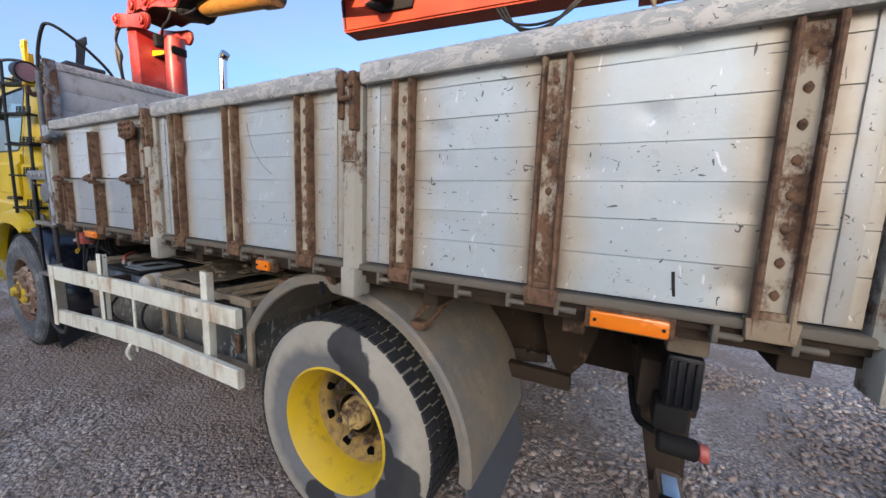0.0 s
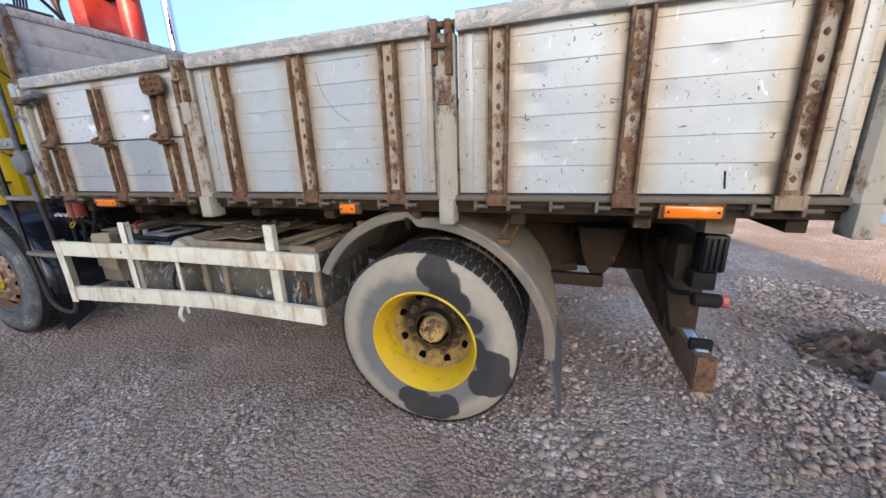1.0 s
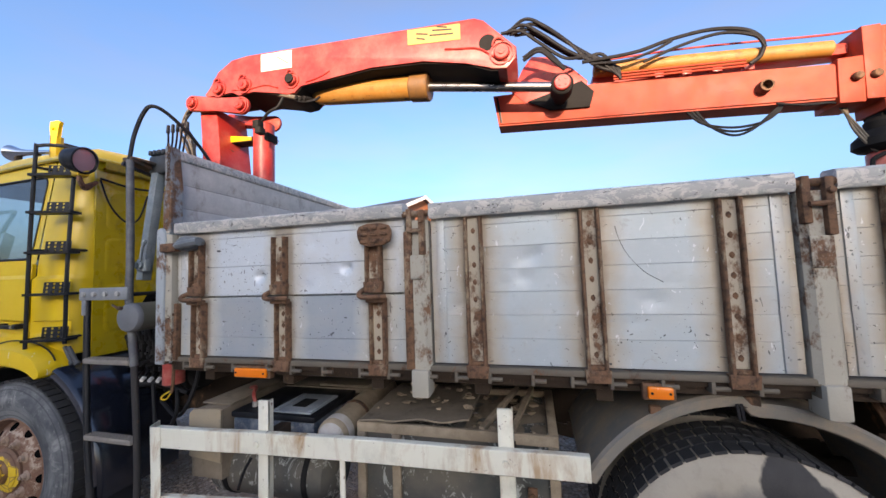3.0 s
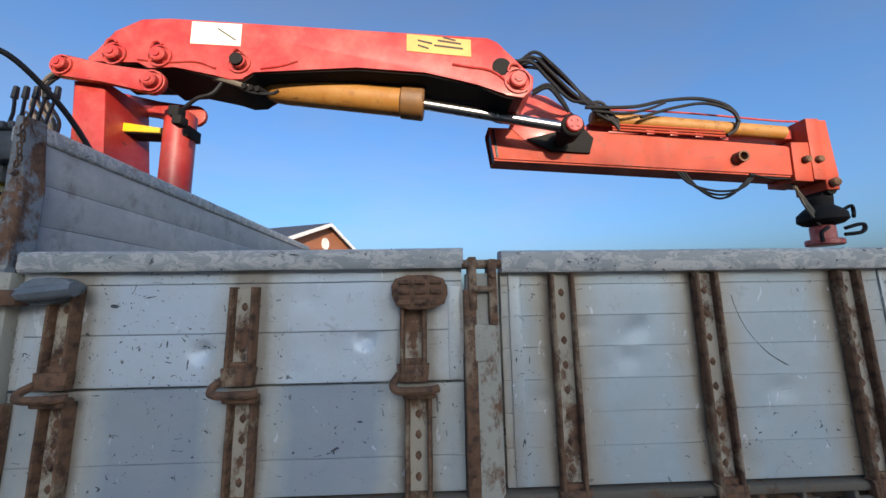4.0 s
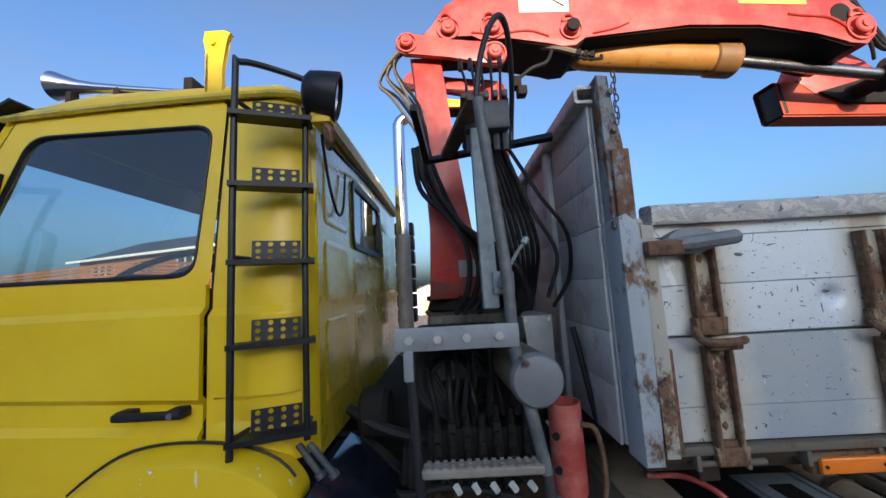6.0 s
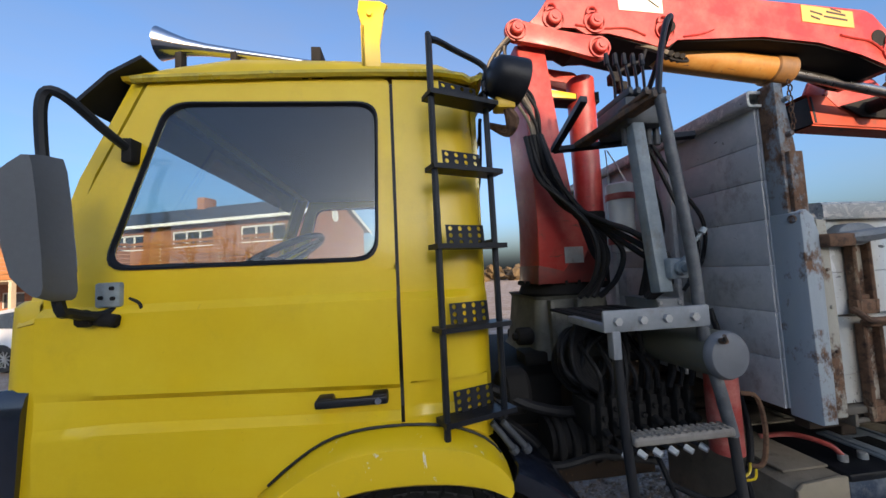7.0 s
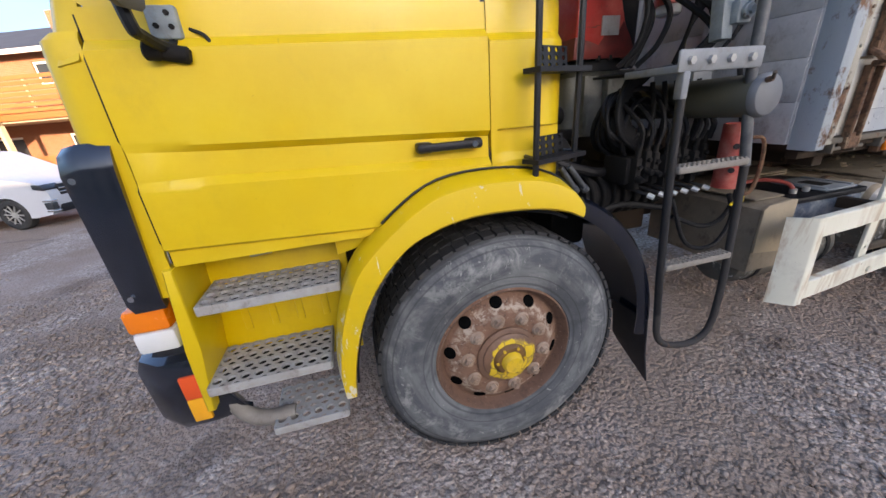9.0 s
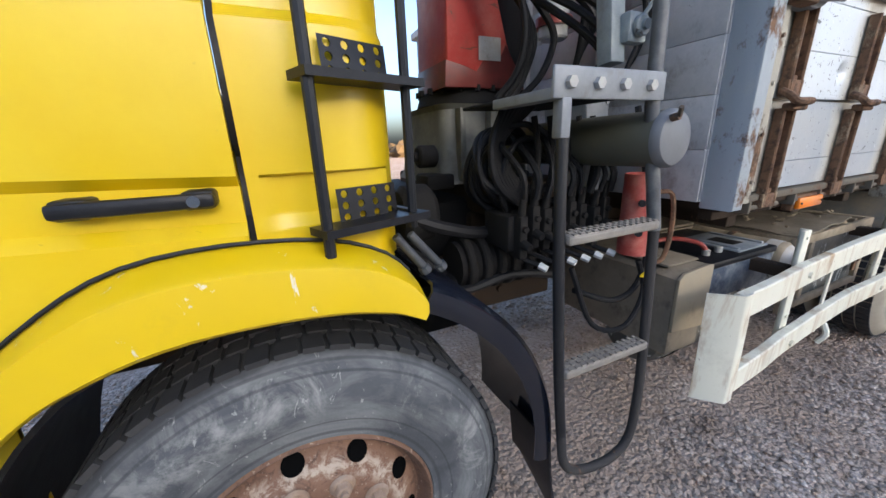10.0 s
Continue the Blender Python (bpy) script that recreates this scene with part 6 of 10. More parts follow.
def make_cab():
    global cab
    cab = bmesh.new()
    box(cab, -4.95, -3.56, 0.30, 2.20, 1.10, 1.16, 0.01)
    cab = part("cab", cab, M_CABIN, truck, "boxy yellow day cab")

    def zbot(x):
        if x < -4.20:
            return 1.098
        return 1.098 + 0.10 * min(1.0, ((x + 4.20) / 0.30))

    def lower(name, x0, x1, n, flip):
        """Side panel below the windows, with pressed swage lines."""
        bm = bmesh.new()
        rows = []
        for i in range(n + 1):
            x = x0 + (x1 - x0) * i / n
            lean = -0.045 * (x + 4.87) / 1.05
            row = []
            for j, z in enumerate(LEVELS):
                zz = z + (lean if 1.15 < z < 1.50 else 0.0)
                zz = max(zz, zbot(x) + 0.004 * j)
                y = cab_y(max(z, 1.0))
                if 1.34 < z < 1.455:
                    # the pressed channel tapers out at the front of the door
                    y -= 0.021 * max(0.0, 1.0 - (x - x0) / 0.20)
                row.append((x, y if not flip else 2.5 - y, zz))
            rows.append(row)
        grid(bm, rows)
        solid(bm, 0.02)
        return bm

    for flip in (False, True):
        fy = (lambda y: 2.5 - y) if flip else (lambda y: y)
        door = part("door", lower("door", -4.872, -3.838, 44, flip), M_YELLOW, cab, "yellow door with pressed ridges")
        # window frame of the door
        bm = bmesh.new()
        outer = [(-3.838, 1.77), (-3.838, 2.48), (-4.655, 2.455), (-4.872, 1.86), (-4.872, 1.77)]
        inner = [(-3.893, 1.800), (-3.880, 2.385), (-4.592, 2.378), (-4.738, 1.805)]
        o2 = round_poly(outer, 0.02, 3)
        i2 = round_poly(inner, 0.075, 6)

        def ring(pts, k):
            c = (sum(p[0] for p in pts) / len(pts), sum(p[1] for p in pts) / len(pts))
            out = []
            for q in range(k):
                a = 2 * math.pi * q / k
                d = (math.cos(a), math.sin(a))
                best = None
                for i, p in enumerate(pts):
                    r = pts[(i + 1) % len(pts)]
                    ex, ez = r[0] - p[0], r[1] - p[1]
                    det = d[0] * -ez + ex * d[1]
                    if abs(det) < 1e-9:
                        continue
                    t = ((p[0] - CX) * -ez + ex * (p[1] - CZ)) / det
                    s = (d[0] * (p[1] - CZ) - d[1] * (p[0] - CX)) / det
                    if t > 0 and -1e-6 <= s <= 1 + 1e-6:
                        best = t if best is None else max(best, t)
                out.append((CX + d[0] * best, CZ + d[1] * best))
            return out

        CX, CZ = -4.28, 2.09
        K = 160
        ro, ri = ring(o2, K), ring(i2, K)
        rows = [[(x, fy(cab_y(z)), z) for x, z in r + r[:1]] for r in (ro, ri)]
        rows.append([(x, fy(cab_y(z) + 0.03), z) for x, z in ri + ri[:1]])
        grid(bm, rows)
        part("window_frame", bm, M_YELLOW, door)
        bm = bmesh.new()
        rs = [(CX + (x - CX) * 0.968, CZ + (z - CZ) * 0.945) for x, z in ri]
        grid(bm, [[(x, fy(cab_y(z) - 0.004), z) for x, z in ri + ri[:1]], [(x, fy(cab_y(z) - 0.006), z) for x, z in [((a + c) / 2, (b + d) / 2) for (a, b), (c, d) in zip(ri, rs)] + [((ri[0][0] + rs[0][0]) / 2, (ri[0][1] + rs[0][1]) / 2)]], [(x, fy(cab_y(z) + 0.008), z) for x, z in rs + rs[:1]]])
        solid(bm, 0.006)
        part("window_seal", bm, M_BLACK, door, "black rubber seal")
        bm = bmesh.new()
        bm.faces.new([bm.verts.new((x, fy(cab_y(z) + 0.006), z)) for x, z in rs])
        solid(bm, 0.004)
        gl = part("window_pane", bm, M_GLASS, door, "clear reflecting side window", False)
        gl.visible_shadow = False
        if not flip:
            bm = bmesh.new()
            box(bm, -4.095, -3.875, 0.078, 0.100, 1.358, 1.384, 0.008)
            for x in (-4.092, -3.925):
                box(bm, x, x + 0.05, 0.085, 0.14, 1.355, 1.388, 0.008)
            part("handle", bm, M_BLACK, door, "black door handle")
            bm = bmesh.new()
            cyl(bm, (-3.905, 0.085, 1.371), (-3.905, 0.074, 1.371), 0.010, None, 12)
            part("lock", bm, M_CHROME, door)
        # side panel behind the door with rounded corner into the back wall
        bm = bmesh.new()
        rows = []
        zs = [1.19, 1.290, 1.297, 1.322, 1.329, 1.400, 1.405, 1.423, 1.428, 1.64, 1.663, 1.668, 1.692, 1.697, 1.75, 2.0, 2.2, 2.475]
        for x, dy in ((-3.826, 0.0), (-3.803, 0.0), (-3.775, 0.0), (-3.72, 0.0), (-3.66, 0.0), (-3.615, 0.004), (-3.575, 0.02), (-3.54, 0.05), (-3.518, 0.09), (-3.510, 0.14)):
            rows.append([(x, fy((cab_y(z) if z > 1.6 else 0.130) + dy + (0.020 if 1.31 < z < 1.402 and -3.80 < x < -3.56 else 0)), z) for z in zs])
        grid(bm, rows)
        solid(bm, 0.02)
        part("rear_side_panel", bm, M_YELLOW, cab)
        bm = bmesh.new()
        grid(bm, [[(x, fy(cab_y(z) + 0.007), z) for z in (1.20, 1.33, 1.36, 1.44, 1.47, 1.66, 1.70, 1.8, 2.0, 2.2, 2.46)] for x in (-3.8376, -3.8264)])
        solid(bm, 0.006)
        part("door_gap", bm, M_BLACK, cab)
        # front corner panel ahead of the door
        bm = bmesh.new()
        plan = [(-4.886, 0.138), (-4.93, 0.140), (-4.962, 0.150), (-4.982, 0.172), (-4.990, 0.21), (-4.992, 0.42)]
        rows = []
        for z, dx in ((1.00, -0.030), (1.30, -0.018), (1.50, -0.012), (1.66, -0.006), (1.708, -0.002), (1.725, 0.014)):
            rows.append([(x + dx * min(1.0, (-4.882 - x) / 0.06), fy(y + (0.010 if z > 1.71 else 0.0)), z) for x, y in plan])
        grid(bm, rows)
        top = [bm.verts.new(p) for p in rows[-1]]
        back = [bm.verts.new((-4.882, fy(0.42), 1.725))]
        bm.faces.new(top + back)
        bmesh.ops.remove_doubles(bm, verts=bm.verts, dist=1e-5)
        part("front_corner", bm, M_YELLOW, cab)
        bm = bmesh.new()
        grid(bm, [[(x, fy(cab_y(z) + 0.006), z) for z in (1.10, 1.15, 1.18, 1.33, 1.36, 1.44, 1.47, 1.66, 1.70, 1.76)] for x in (-4.8857, -4.8723)])
        solid(bm, 0.006)
        part("door_gap", bm, M_BLACK, cab)
        # windscreen pillar
        bm = bmesh.new()
        rows = []
        for x, z, s in ((-4.898, 1.66, 0.0), (-4.885, 1.73, 0.0), (-4.79, 2.12, 0.0), (-4.668, 2.46, 0.0)):
            y = cab_y(z)
            rows.append([(x, fy(y + 0.004), z), (x - 0.05, fy(y + 0.01), z - 0.01), (x - 0.085, fy(y + 0.05), z - 0.015), (x - 0.09, fy(y + 0.11), z - 0.015), (x - 0.05, fy(y + 0.11), z)])
        grid(bm, rows)
        solid(bm, 0.012)
        part("pillar", bm, M_YELLOW, cab)

    # back wall with window and pressed panels
    X = -3.510
    bm = bmesh.new()
    y0, y1, z0, z1 = 0.27, 2.23, 1.15, 2.475
    wy0, wy1, wz0, wz1 = 0.76, 1.44, 1.965, 2.295
    out = [(y0, z0), (y1, z0), (y1, z1), (y0, z1), (y0, z0)]
    hole = [(wy0, wz0), (wy1, wz0), (wy1, wz1), (wy0, wz1), (wy0, wz0)]
    grid(bm, [[(x, y, z) for y, z in r] for x, r in ((X - 0.02, hole), (X - 0.02, out), (X, out), (X, hole), (X - 0.02, hole))])
    bmesh.ops.remove_doubles(bm, verts=bm.verts, dist=1e-5)
    wall = part("back_wall", bm, M_YELLOWDIRTY, cab, "dirty yellow back wall with pressed panels", False)
    for a, b, c, d in ((0.33, 0.66, 2.0, 2.28), (0.33, 0.66, 1.69, 1.94), (0.33, 0.66, 1.30, 1.62), (0.76, 1.44, 1.70, 1.90), (0.76, 1.44, 1.28, 1.62), (1.55, 2.1, 1.70, 2.2)):
        bm = bmesh.new()
        o = rounded(a, b, c, d, 0.04)
        i = rounded(a + 0.03, b - 0.03, c + 0.03, d - 0.03, 0.03)
        grid(bm, [[(X + 0.0005, y, z) for y, z in o + o[:1]], [(X + 0.006, y, z) for y, z in [((p[0] + q[0]) / 2, (p[1] + q[1]) / 2) for p, q in zip(o, i)] + [((o[0][0] + i[0][0]) / 2, (o[0][1] + i[0][1]) / 2)]], [(X + 0.003, y, z) for y, z in i + i[:1]]])
        bm.faces.new([bm.verts.new((X + 0.003, y, z)) for y, z in i])
        bmesh.ops.remove_doubles(bm, verts=bm.verts, dist=1e-5)
        part("pressed_panel", bm, M_YELLOWDIRTY, wall)
    bm = bmesh.new()
    o, i = rounded(wy0 - 0.02, wy1 + 0.02, wz0 - 0.02, wz1 + 0.02, 0.05), rounded(wy0 + 0.015, wy1 - 0.015, wz0 + 0.015, wz1 - 0.015, 0.04)
    grid(bm, [[(X + 0.002, y, z) for y, z in o + o[:1]], [(X + 0.014, y, z) for y, z in o + o[:1]], [(X + 0.008, y, z) for y, z in i + i[:1]], [(X - 0.01, y, z) for y, z in i + i[:1]]])
    part("window_seal", bm, M_BLACK, wall)
    bm = bmesh.new()
    box(bm, X - 0.008, X - 0.004, wy0, wy1, wz0, wz1)
    gl = part("window_pane", bm, M_GLASS, wall, "rear cab window", False)
    gl.visible_shadow = False
    # roof
    bm = bmesh.new()
    rows = []
    for x, h in ((-4.74, 0.0), (-4.70, 0.05), (-4.62, 0.10), (-4.40, 0.13), (-4.0, 0.135), (-3.65, 0.12), (-3.55, 0.085), (-3.505, 0.03), (-3.49, 0.0)):
        row = []
        for y, k in ((0.225, 0.0), (0.235, 0.25), (0.27, 0.55), (0.36, 0.85), (0.6, 1.0), (1.25, 1.08), (1.9, 1.0), (2.14, 0.85), (2.23, 0.55), (2.265, 0.25), (2.275, 0.0)):
            row.append((x, y, 2.468 + (0.022 if -4.5 < x < -3.6 else 0.0) + h * k))
        rows.append(row)
    grid(bm, rows)
    solid(bm, 0.015)
    roof = part("roof", bm, M_YELLOW, cab, "yellow roof with gutter")
    bm = bmesh.new()
    tube(bm, [(-4.70, 0.222, 2.455), (-4.2, 0.222, 2.482), (-3.66, 0.222, 2.494), (-3.53, 0.225, 2.468), (-3.495, 0.27, 2.468), (-3.49, 1.25, 2.486), (-3.495, 2.23, 2.47)], 0.014, 6, 2)
    part("gutter", bm, M_YELLOWDIRTY, roof)
    bm = bmesh.new()
    grid(bm, [[(-3.512, y, 2.405), (-3.490, y, 2.400), (-3.474, y, 2.412), (-3.470, y, 2.462), (-3.476, y, 2.464), (-3.480, y, 2.420), (-3.512, y, 2.418)] for y in (0.30, 0.8, 1.25, 1.7, 2.2)])
    part("rain_channel", bm, M_CHANNEL, roof, "grimy folded rain channel")
    # front wall, windscreen, visor
    bm = bmesh.new()
    box(bm, -5.000, -4.975, 0.40, 2.10, 1.0, 1.70, 0.01)
    part("front_wall", bm, M_YELLOW, cab)
    bm = bmesh.new()
    grid(bm, [[(-4.965, y, 1.72), (-4.73, y, 2.46)] for y in (0.30, 2.20)])
    solid(bm, 0.006)
    gl = part("windscreen", bm, M_GLASS, cab, "windscreen", False)
    gl.visible_shadow = False
    bm = bmesh.new()
    grid(bm, [[(-4.66, y, 2.53), (-4.76, y, 2.47), (-4.865, y, 2.365)] for y in (0.20, 0.24, 1.25, 2.26, 2.30)])
    solid(bm, 0.012)
    part("sun_visor", bm, M_BLACK, cab, "black sun visor")
    # inside
    bm = bmesh.new()
    prism(bm, [(-5.04, 1.55), (-4.62, 1.55), (-4.58, 1.72), (-4.66, 1.80), (-4.98, 1.76)], 0.30, 2.2, 0.03)
    part("dashboard", bm, M_CABIN, cab)
    bm = bmesh.new()
    c = Vector((-4.38, 0.62, 1.84))
    q = Matrix.Rotation(radians(-28), 4, "Y")
    ringp = [c + (q @ Vector((0.22 * math.cos(a), 0.22 * math.sin(a), 0))) for a in [2 * math.pi * i / 32 for i in range(33)]]
    tube(bm, ringp, 0.014, 8, 1)
    cyl(bm, c, c + q @ Vector((-0.05, 0, -0.30)), 0.03, None, 12)
    for a in (0.4, 2.7, 4.7):
        tube(bm, [c, c + q @ Vector((0.22 * math.cos(a), 0.22 * math.sin(a), 0))], 0.012, 6, 1)
    part("steering_wheel", bm, M_BLACK, cab, "black steering wheel")
    for y in (0.40, 1.55):
        bm = bmesh.new()
        box(bm, -4.15, -3.70, y, y + 0.5, 1.45, 1.58, 0.05)
        box(bm, -3.80, -3.66, y + 0.02, y + 0.48, 1.55, 1.80, 0.05)
        part("seat", bm, M_CABIN, cab)
    bm = bmesh.new()
    box(bm, -4.64, -3.56, 0.27, 2.23, 2.435, 2.455)
    part("headlining", bm, M_CABIN, cab)


make_cab()


def cab_nicks():
    """Small paint nicks down to grey primer on the door and arch."""
    rnd = random.Random(12)
    for x, z, w, h in ((-4.585, 1.312, 0.022, 0.010), (-3.868, 1.690, 0.014, 0.012), (-4.02, 1.346, 0.050, 0.006), (-3.93, 1.400, 0.020, 0.006), (-4.30, 1.225, 0.010, 0.008)):
        bm = bmesh.new()
        y = cab_y(z) - 0.0006
        ring = [(x + w * 0.5 * math.cos(a) * rnd.uniform(0.6, 1.1), z + h * 0.5 * math.sin(a) * rnd.uniform(0.6, 1.1)) for a in [i * math.pi / 5 for i in range(10)]]
        prism(bm, ring, y - 0.0022, y + 0.004)
        part("paint_nick", bm, M_PRIMER, cab, "grey primer showing through", False)


M_PRIMER = mat_plain("bare_primer", (0.36, 0.37, 0.40), 0.6, 0, 60, 0.3)
cab_nicks()


def cab_front_corner():
    # black corner guard, lamps, bumper end
    bm = bmesh.new()
    rows = []
    for z, s in ((0.965, 0.0), (1.00, 0.012), (1.40, 0.02), (1.45, 0.010), (1.47, -0.008)):
        rows.append([(-4.938 + (z - 1.0) * 0.06, 0.140 - s, z), (-4.99, 0.136 - s, z), (-5.035 - s * 0.5, 0.152 - s, z - 0.008), (-5.060 - s * 0.5, 0.20, z - 0.018), (-5.066 - s * 0.5, 0.40, z - 0.02)])
    grid(bm, rows)
    solid(bm, 0.03)
    g = part("corner_guard", bm, M_BLACKGLOSS, cab, "glossy black corner deflector")
    bm = bmesh.new()
    for x, z in ((-5.018, 1.38), (-5.012, 1.02)):
        cyl(bm, (x, 0.121, z), (x, 0.142, z), 0.009, None, 10)
    loose("screw", bm, M_CHROME, g)
    bm = bmesh.new()
    box(bm, -5.085, -4.96, 0.155, 0.42, 0.880, 0.965, 0.014)
    p = part("indicator", bm, M_LENS, cab, "orange indicator lens")
    bm = bmesh.new()
    box(bm, -5.080, -4.955, 0.155, 0.42, 0.800, 0.879, 0.014)
    part("lamp", bm, M_LENSW, cab, "clear corner lamp")
    bm = bmesh.new()
    rows = []
    for z, s in ((0.452, 0.0), (0.49, 0.02), (0.70, 0.03), (0.745, 0.012), (0.752, -0.03)):
        rows.append([(-4.83 - 0.115 * min(1.0, max(0.0, (z - 0.47) / 0.13)), 0.20 - s, z), (-4.95, 0.175 - s, z), (-5.05, 0.175 - s, z), (-5.12 - s, 0.22, z), (-5.15 - s, 0.35, z), (-5.16 - s, 1.25, z), (-5.15 - s, 2.15, z), (-5.12 - s, 2.28, z), (-4.9, 2.33, z)])
    grid(bm, rows)
    solid(bm, 0.02)
    b = part("bumper", bm, M_BLACKGLOSS, truck, "black steel bumper")
    for z0, z1, mt in ((0.60, 0.695, M_LENSR), (0.50, 0.598, M_LENSY)):
        bm = bmesh.new()
        box(bm, -4.998, -4.940, 0.134, 0.150, z0, z1, 0.003)
        part("reflector", bm, mt, b)
    bm = bmesh.new()
    tube(bm, [(-4.90, 0.20, 0.52), (-4.85, 0.19, 0.43), (-4.78, 0.18, 0.40), (-4.68, 0.18, 0.395)], 0.032, 10, 5)
    part("step_arm", bm, M_RUNG, b)
    # steps
    for name, x0, x1, y0, y1, z, nx, ny in (("step", -4.862, -4.412, 0.125, 0.335, 0.955, 10, 4), ("step", -4.900, -4.492, 0.090, 0.335, 0.662, 9, 4), ("lower_step", -4.75, -4.475, 0.105, 0.33, 0.405, 6, 3)):
        bm = bmesh.new()
        perforated(bm, x0, x1, y0, y1, z, nx, ny, 0.0165, 0.010, 10)
        box(bm, x0, x1, y0 - 0.004, y0 + 0.004, z - 0.034, z, 0.003)
        box(bm, x0 - 0.004, x0 + 0.004, y0, y1, z - 0.034, z, 0.003)
        box(bm, x1 - 0.004, x1 + 0.004, y0, y1, z - 0.034, z, 0.003)
        s = part(name, bm, M_STEP, truck, "perforated galvanised step", False)
        if name == "step":
            bm = bmesh.new()
            box(bm, x0 + 0.01, x1 - 0.01, y0 + 0.01, y1, z - 0.034, z - 0.026)
            part("tray", bm, M_DARKSTEEL, s)
    bm = bmesh.new()
    box(bm, -4.90, -4.38, 0.338, 0.352, 0.52, 1.13, 0.004)
    for x in (-4.80, -4.70, -4.60, -4.50):
        box(bm, x - 0.014, x + 0.014, 0.331, 0.340, 0.72, 0.90, 0.004)
    prism(bm, [(-4.905, 1.095), (-4.875, 1.095), (-4.885, 0.80), (-4.915, 0.545), (-4.94, 0.545), (-4.93, 0.80)], 0.115, 0.41, 0.006)
    prism(bm, [(-4.40, 1.03), (-4.14, 1.085), (-4.14, 1.115), (-4.40, 1.115)], 0.185, 0.20, 0.003)
    loose("step_well", bm, M_YELLOW, truck, "yellow step well")
    bm = bmesh.new()
    cyl(bm, (-4.72, 0.328, 1.035), (-4.64, 0.328, 1.04), 0.011, None, 8, 0.004)
    part("plug", bm, M_STEP, truck)


cab_front_corner()


def front_fender():
    outer = [(-4.468, 0.530), (-4.472, 0.65), (-4.437, 0.83), (-4.368, 1.005), (-4.275, 1.105), (-4.150, 1.205), (-4.035, 1.262), (-3.88, 1.279), (-3.70, 1.264), (-3.575, 1.215), (-3.510, 1.140), (-3.508, 1.098)]
    inner = [(-4.418, 0.545), (-4.402, 0.66), (-4.352, 0.83), (-4.275, 0.965), (-4.175, 1.068), (-4.085, 1.112), (-3.985, 1.138), (-3.86, 1.146), (-3.71, 1.136), (-3.60, 1.112), (-3.548, 1.090), (-3.528, 1.082)]
    o = spline([(x, 0, z) for x, z in outer], 3)
    i = spline([(x, 0, z) for x, z in inner], 3)
    bm = bmesh.new()
    rows = []
    for a, b in zip(o, i):
        d = b - a
        row = [(a.x, 0.16, a.z), (a.x, 0.10, a.z)]
        for t, y in ((0.02, 0.088), (0.20, 0.026), (0.24, 0.019), (0.60, 0.012), (0.93, 0.008), (1.0, 0.018)):
            q = a + d * t
            row.append((q.x, y, q.z))
        row.append((b.x - d.x * 0.05, 0.09, b.z - d.z * 0.05))
        rows.append(row)
    grid(bm, rows)
    solid(bm, 0.008)
    f = part("front_fender", bm, M_SCRAPED, truck, "yellow wheel arch with scraped lower end")
    bm = bmesh.new()
    grid(bm, [[(p.x, y, p.z - 0.02) for y in (0.10, 0.5, 0.62)] for p in i])
    solid(bm, 0.01)
    part("arch_liner", bm, M_BLACK, f)
    bm = bmesh.new()
    tube(bm, [(p.x - 0.002, 0.102, p.z + 0.005) for p in o[13:30]], 0.0045, 6, 1)
    part("arch_gap", bm, M_BLACK, f)
    # black mudguard behind the wheel
    cx, cz, R = -3.812, 0.525, 0.675
    bm = bmesh.new()
    prof = [(0.085, -0.05), (0.075, -0.03), (0.075, 0.0), (0.09, 0.012), (0.30, 0.014), (0.52, 0.01)]
    rows = []
    for k in range(17):
        a = radians(61 - k * (61 + 8) / 16)
        r = R + 0.05 * (k / 16)
        rows.append([(cx + (r + h) * math.cos(a), y, cz + (r + h) * math.sin(a) * 1.0) for y, h in prof])
    grid(bm, rows)
    solid(bm, 0.008)
    part("mudguard", bm, M_BLACKGLOSS, truck, "glossy black mudguard with scuffs")
    bm = bmesh.new()
    grid(bm, [[(-3.105, y, 0.50), (-3.085, y, 0.30), (-3.05, y, 0.13 + 0.5 * (y - 0.06))] for y in (0.06, 0.17, 0.28)])
    solid(bm, 0.008)
    part("mud_flap", bm, M_BLACK, truck, "black rubber flap")
    bm = bmesh.new()
    box(bm, -3.50, -2.60, 0.66, 0.74, 0.70, 0.98, 0.008)
    for k in range(5):
        bolt(bm, (-3.42 + 0.13 * k, 0.66, 0.78 + 0.12 * (k % 2)), (0, -1, 0), 0.018, 0.014)
    part("frame_rail", bm, M_CHASSIS, truck)
    bm = bmesh.new()
    for x0, x1 in ((-3.539, -3.468), (-3.503, -3.424)):
        cyl(bm, (x0, 0.15, 1.243), (x1, 0.15, 1.148), 0.011, None, 10, 0.002)
        cyl(bm, (x1 - 0.006, 0.15, 1.155), (x1 + 0.006, 0.15, 1.138), 0.016, None, 8, 0.002)
    loose("strut", bm, M_STANDDARK, truck, "dark grey gas strut")


front_fender()


